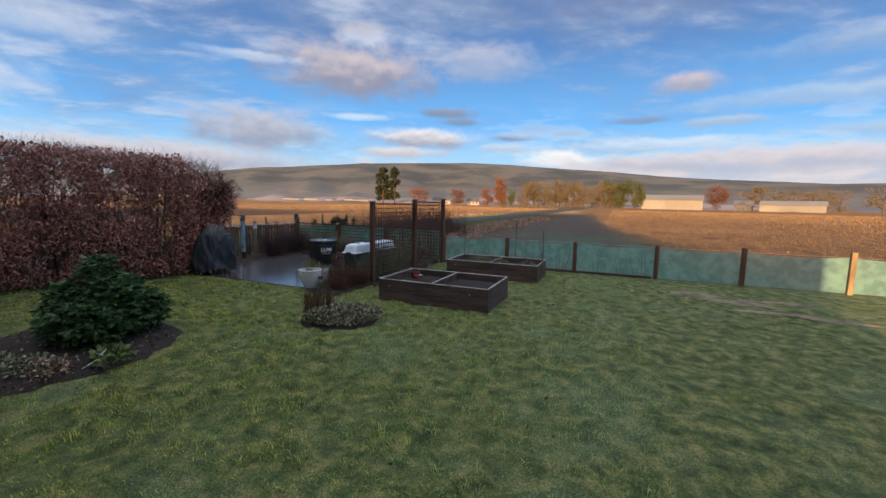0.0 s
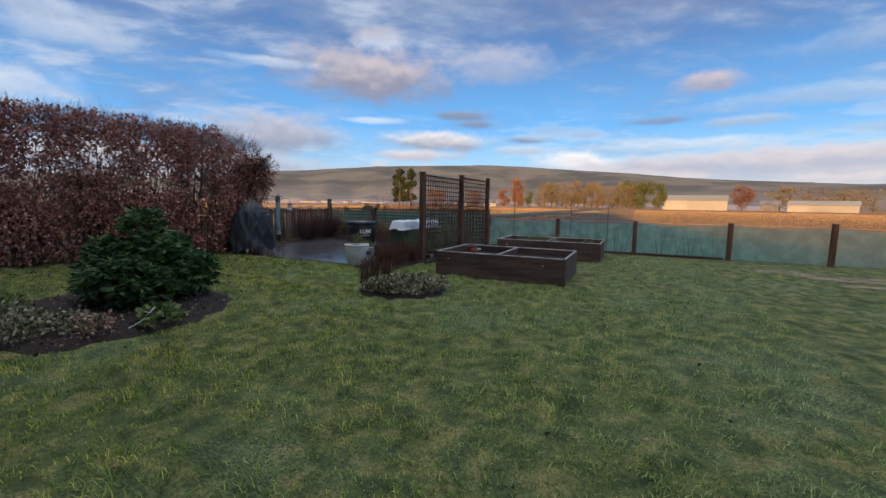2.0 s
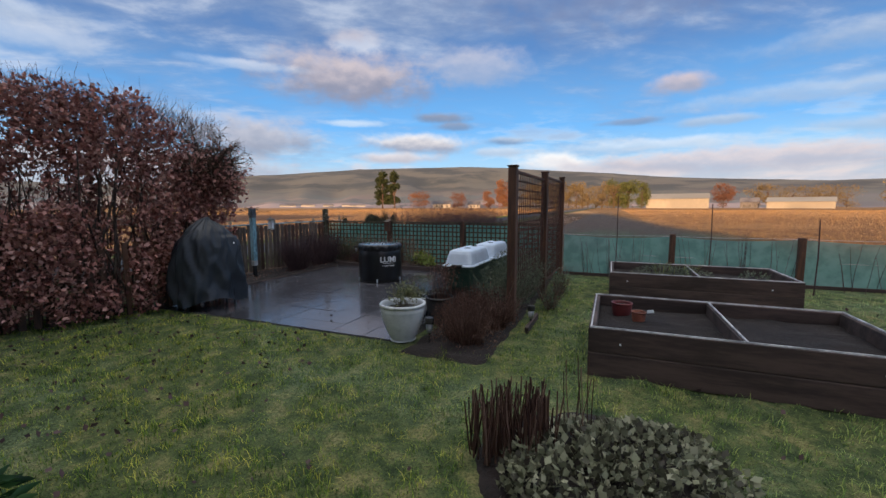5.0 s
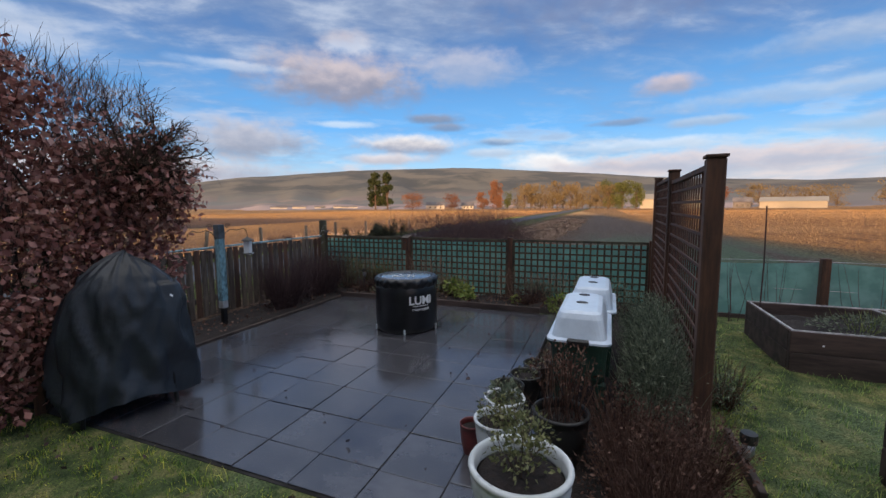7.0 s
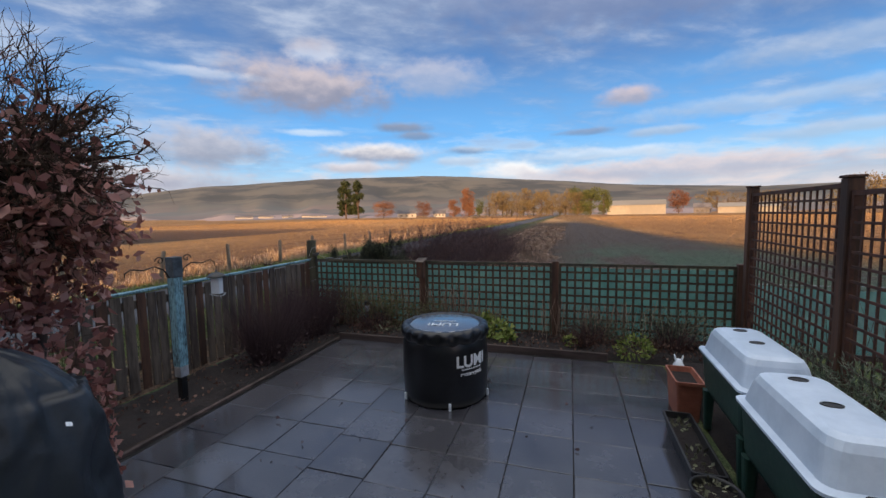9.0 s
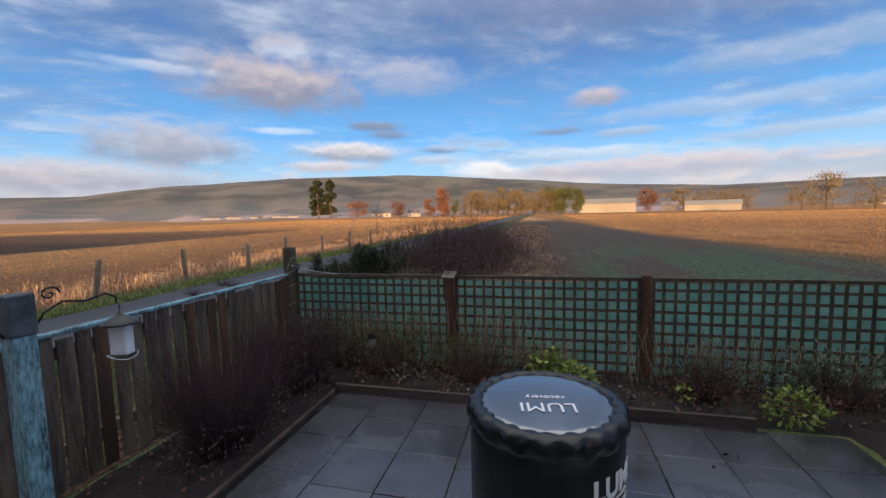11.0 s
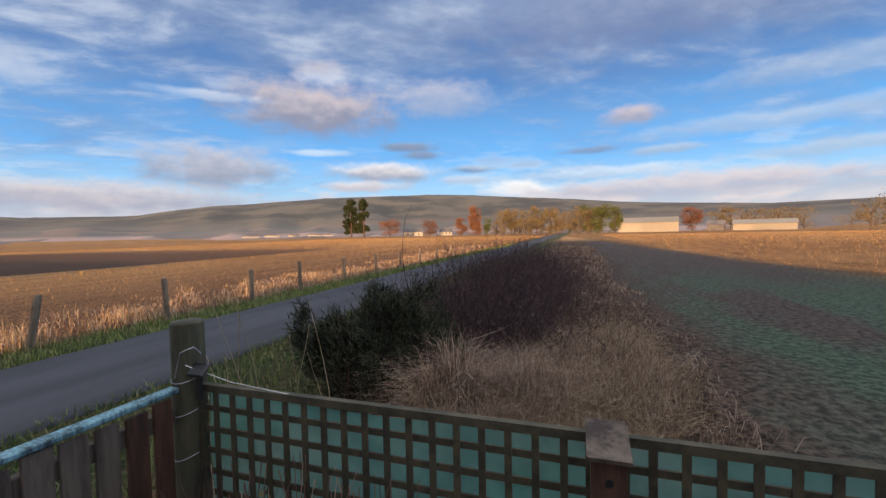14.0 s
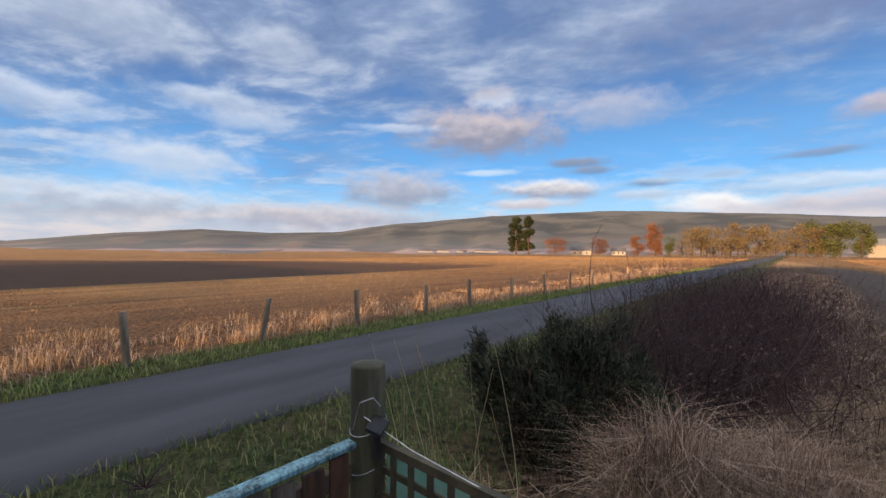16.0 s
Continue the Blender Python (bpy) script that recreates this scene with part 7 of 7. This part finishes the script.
# dense dead shrub in the dark side border
clump("dark_shrub", at(-2.62, 1.45, 0.03), "dense dark leafless shrub against the picket fence", "shrub", [(0.05, 0.2, 0.3, 0.46, 0.85, 0.42), (0.15, -0.8, 0.2, 0.32, 0.6, 0.28)], 7000, 0.026, bramble_dark, 100, 1600, bramble_dark, shell=0.9, twig_len=0.85, twig_r=0.003)
# lavender and dead perennials by the screen
clump("grey_shrub", at(2.72, -0.9, 0.02), "soft grey-green rosemary-like shrub under the trellis screen", "shrub", [(0, 0, 0.40, 0.30, 0.42, 0.44), (-0.05, -0.5, 0.34, 0.28, 0.34, 0.36), (0.05, 0.7, 0.36, 0.26, 0.42, 0.40), (0.0, 1.4, 0.3, 0.25, 0.4, 0.34)], 10500, 0.045, leaf_grey, 102, 500, leaf_grey, aspect=0.16, spread=0.45, shell=0.6, twig_len=0.72, twig_r=0.003, facing=0.6)
clump("dead_perennials", at(2.62, -2.25, 0.02), "dense dead red-brown perennials at the end of the border", "plant", [(-0.1, 0, 0.17, 0.38, 0.5, 0.25), (0.15, 0.3, 0.22, 0.27, 0.4, 0.27), (0.0, -0.3, 0.1, 0.40, 0.3, 0.18)], 5600, 0.022, stem_red, 103, 1700, stem_red, shell=0.9, twig_len=0.42, twig_r=0.0028)
clump("dead_perennials", at(2.42, -1.72, 0.02), "tangle of dead red-brown perennials beside the black pot", "plant", [(0, 0, 0.2, 0.20, 0.30, 0.26), (0.05, -0.3, 0.2, 0.2, 0.2, 0.22)], 1500, 0.026, stem_red, 109, 420, stem_red, shell=0.9, twig_len=0.5, twig_r=0.0028)
clump("grey_shrub", at(3.22, 0.4, 0.0), "low grey-green shrub on the lawn side of the trellis screen", "shrub", [(0, 0, 0.2, 0.18, 0.5, 0.24), (0, -1.1, 0.14, 0.16, 0.4, 0.18)], 1500, 0.04, leaf_grey, 104, 200, stem_red, aspect=0.18, shell=0.8, twig_len=0.45, twig_r=0.0028)
clump("bed_greens", at(4.75, 0.85, 0.33), "trailing green winter plants in the raised bed", "plant", [(0, 0, 0.05, 0.42, 0.3, 0.10), (0.4, 0.2, 0.03, 0.3, 0.2, 0.06)], 1000, 0.05, leaf_grey, 105, 60, leaf_lime, aspect=0.25, twig_len=0.25, twig_r=0.003)
clump("bed_greens", at(6.0, 1.05, 0.33), "few green shoots in the raised bed", "plant", [(0, 0, 0.03, 0.2, 0.2, 0.06)], 200, 0.04, leaf_grey, 106)
pot("terracotta_pot", 4.25, -2.02, 0.065, 0.13, terracotta, "terracotta pot with a white label, in the raised bed", z=0.27)
pot("maroon_pot", 4.10, -1.80, 0.10, 0.17, maroon, "maroon plastic pot standing in the raised bed", z=0.26)
_o = part("plant_label", solid((-0.035, 0.035, -0.003, 0.003, 0, 0.03), bevel=0.001), white_plastic)
_o.matrix_world = at(4.35, -2.05, 0.40, 30)
tagged(_o, "small white plastic plant label", "label")


def saplings():
    """Clumps of bare upright canes in front of the net."""
    rng = np.random.default_rng(7)
    for k, (u, n, h) in enumerate([(3.55, 6, 0.85), (3.95, 7, 0.9), (4.5, 8, 0.95), (5.5, 7, 1.0), (6.15, 12, 1.15), (6.6, 7, 1.0), (7.7, 6, 0.9), (8.25, 4, 0.95), (8.85, 4, 0.85)]):
        t = thing("bare_sapling", at(u, 2.22, 0.0), "clump of bare upright young canes in front of the net", "plant", "bare young canes along the net")
        p = np.c_[rng.normal(size=(n, 2)) * (0.12, 0.04), np.zeros(n)]
        m, tips = twig_mesh("stem_growth", rng, p, np.c_[p[:, 0] * 1.2, rng.normal(size=n) * 0.05, np.ones(n)], h * rng.uniform(0.6, 1.1, n), 0.005, 5, 0.05, 0.05)
        stuff_part("stem_growth", m, bramble_dark, t)
    for u, v, h in ((4.0, 1.5, 1.35), (5.45, 1.66, 1.2), (6.4, 0.4, 1.0)):
        bm = bmesh.new()
        tube(bm, [(0, 0, 0.0), (0.01, 0, h * 0.5), (0, 0.01, h)], 0.008, 6)
        c = part("cane", bm, bramble_dark)
        c.matrix_world = at(u + 0.06, v - 0.08, 0.26)
        tagged(c, "thin dark garden cane standing in the raised bed", "cane")
    for u, v in ((-2.87, 1.62), (-3.05, 1.7), (-2.9, 1.2)):
        s = thing("seed_head", at(u - 0.35, v, -0.05), "flat dark umbel seed head on a tall dry stem", "plant", "umbel seed heads behind the fence")
        m, _ = twig_mesh("stem", rng, np.zeros((1, 3)), np.array([[0, 0, 1.0]]), 1.12, 0.006, 3, 0.02, 0)
        stuff_part("stem", m, bramble_dark, s)
        k = 26
        d = np.c_[rng.normal(size=(k, 2)), np.full(k, 1.1)]
        m, _ = twig_mesh("umbel", rng, np.tile((0, 0, 1.08), (k, 1)), d, 0.11, 0.003, 2, 0.05, -0.1)
        stuff_part("umbel", m, bramble_dark, s)


saplings()


def striped_stake():
    t = thing("striped_stake", pose(-1.22, -7.58, 0.05, 0, 0, 40), "small white stake with a crumpled pink and white striped ribbon", "stake")
    bm = bmesh.new()
    tube(bm, [(0, 0, 0.0), (0.10, 0, 0.05), (0.22, 0.0, 0.17)], 0.006, 6)
    part("stick", bm, white_plastic, t)
    for k in range(5):
        bm = bmesh.new()
        box(bm, -0.03, 0.03, -0.09 + k * 0.02, -0.072 + k * 0.02, 0, 0.004, m=Matrix.Translation((0.16, 0.03, 0.12)) @ Matrix.Rotation(radians(35), 4, "Y"))
        part("ribbon", bm, white_plastic if k % 2 else maroon, t)


striped_stake()


def bare_patches():
    rng = random.Random(2)
    m = plain("flattened straw and mud", (0.045, 0.035, 0.022), (0.24, 0.20, 0.14), 25, 0.95, relief=0.8, depth=0.02, grain=0.6, stretch=(0.5, 1, 1))
    for u, v, a, b in ((9.7, 0.75, 0.75, 0.22), (10.5, 0.25, 0.9, 0.25), (11.3, 0.6, 0.7, 0.25), (10.9, -0.45, 0.8, 0.16), (11.8, -0.6, 0.5, 0.14)):
        bm = bmesh.new()
        n = 26
        mid = bm.verts.new((0, 0, 0.028))
        ring = [bm.verts.new((a * (1 + rng.uniform(-0.3, 0.2)) * math.cos(2 * math.pi * i / n), b * (1 + rng.uniform(-0.3, 0.2)) * math.sin(2 * math.pi * i / n), 0.004)) for i in range(n)]
        for i in range(n):
            bm.faces.new((mid, ring[i], ring[(i + 1) % n]))
        o = part("bare_patch", bm, m)
        o.matrix_world = at(u, v, 0.0)
        tagged(o, "flattened muddy straw patch in the lawn by the net fence", "soil patch")


bare_patches()
build_patio()
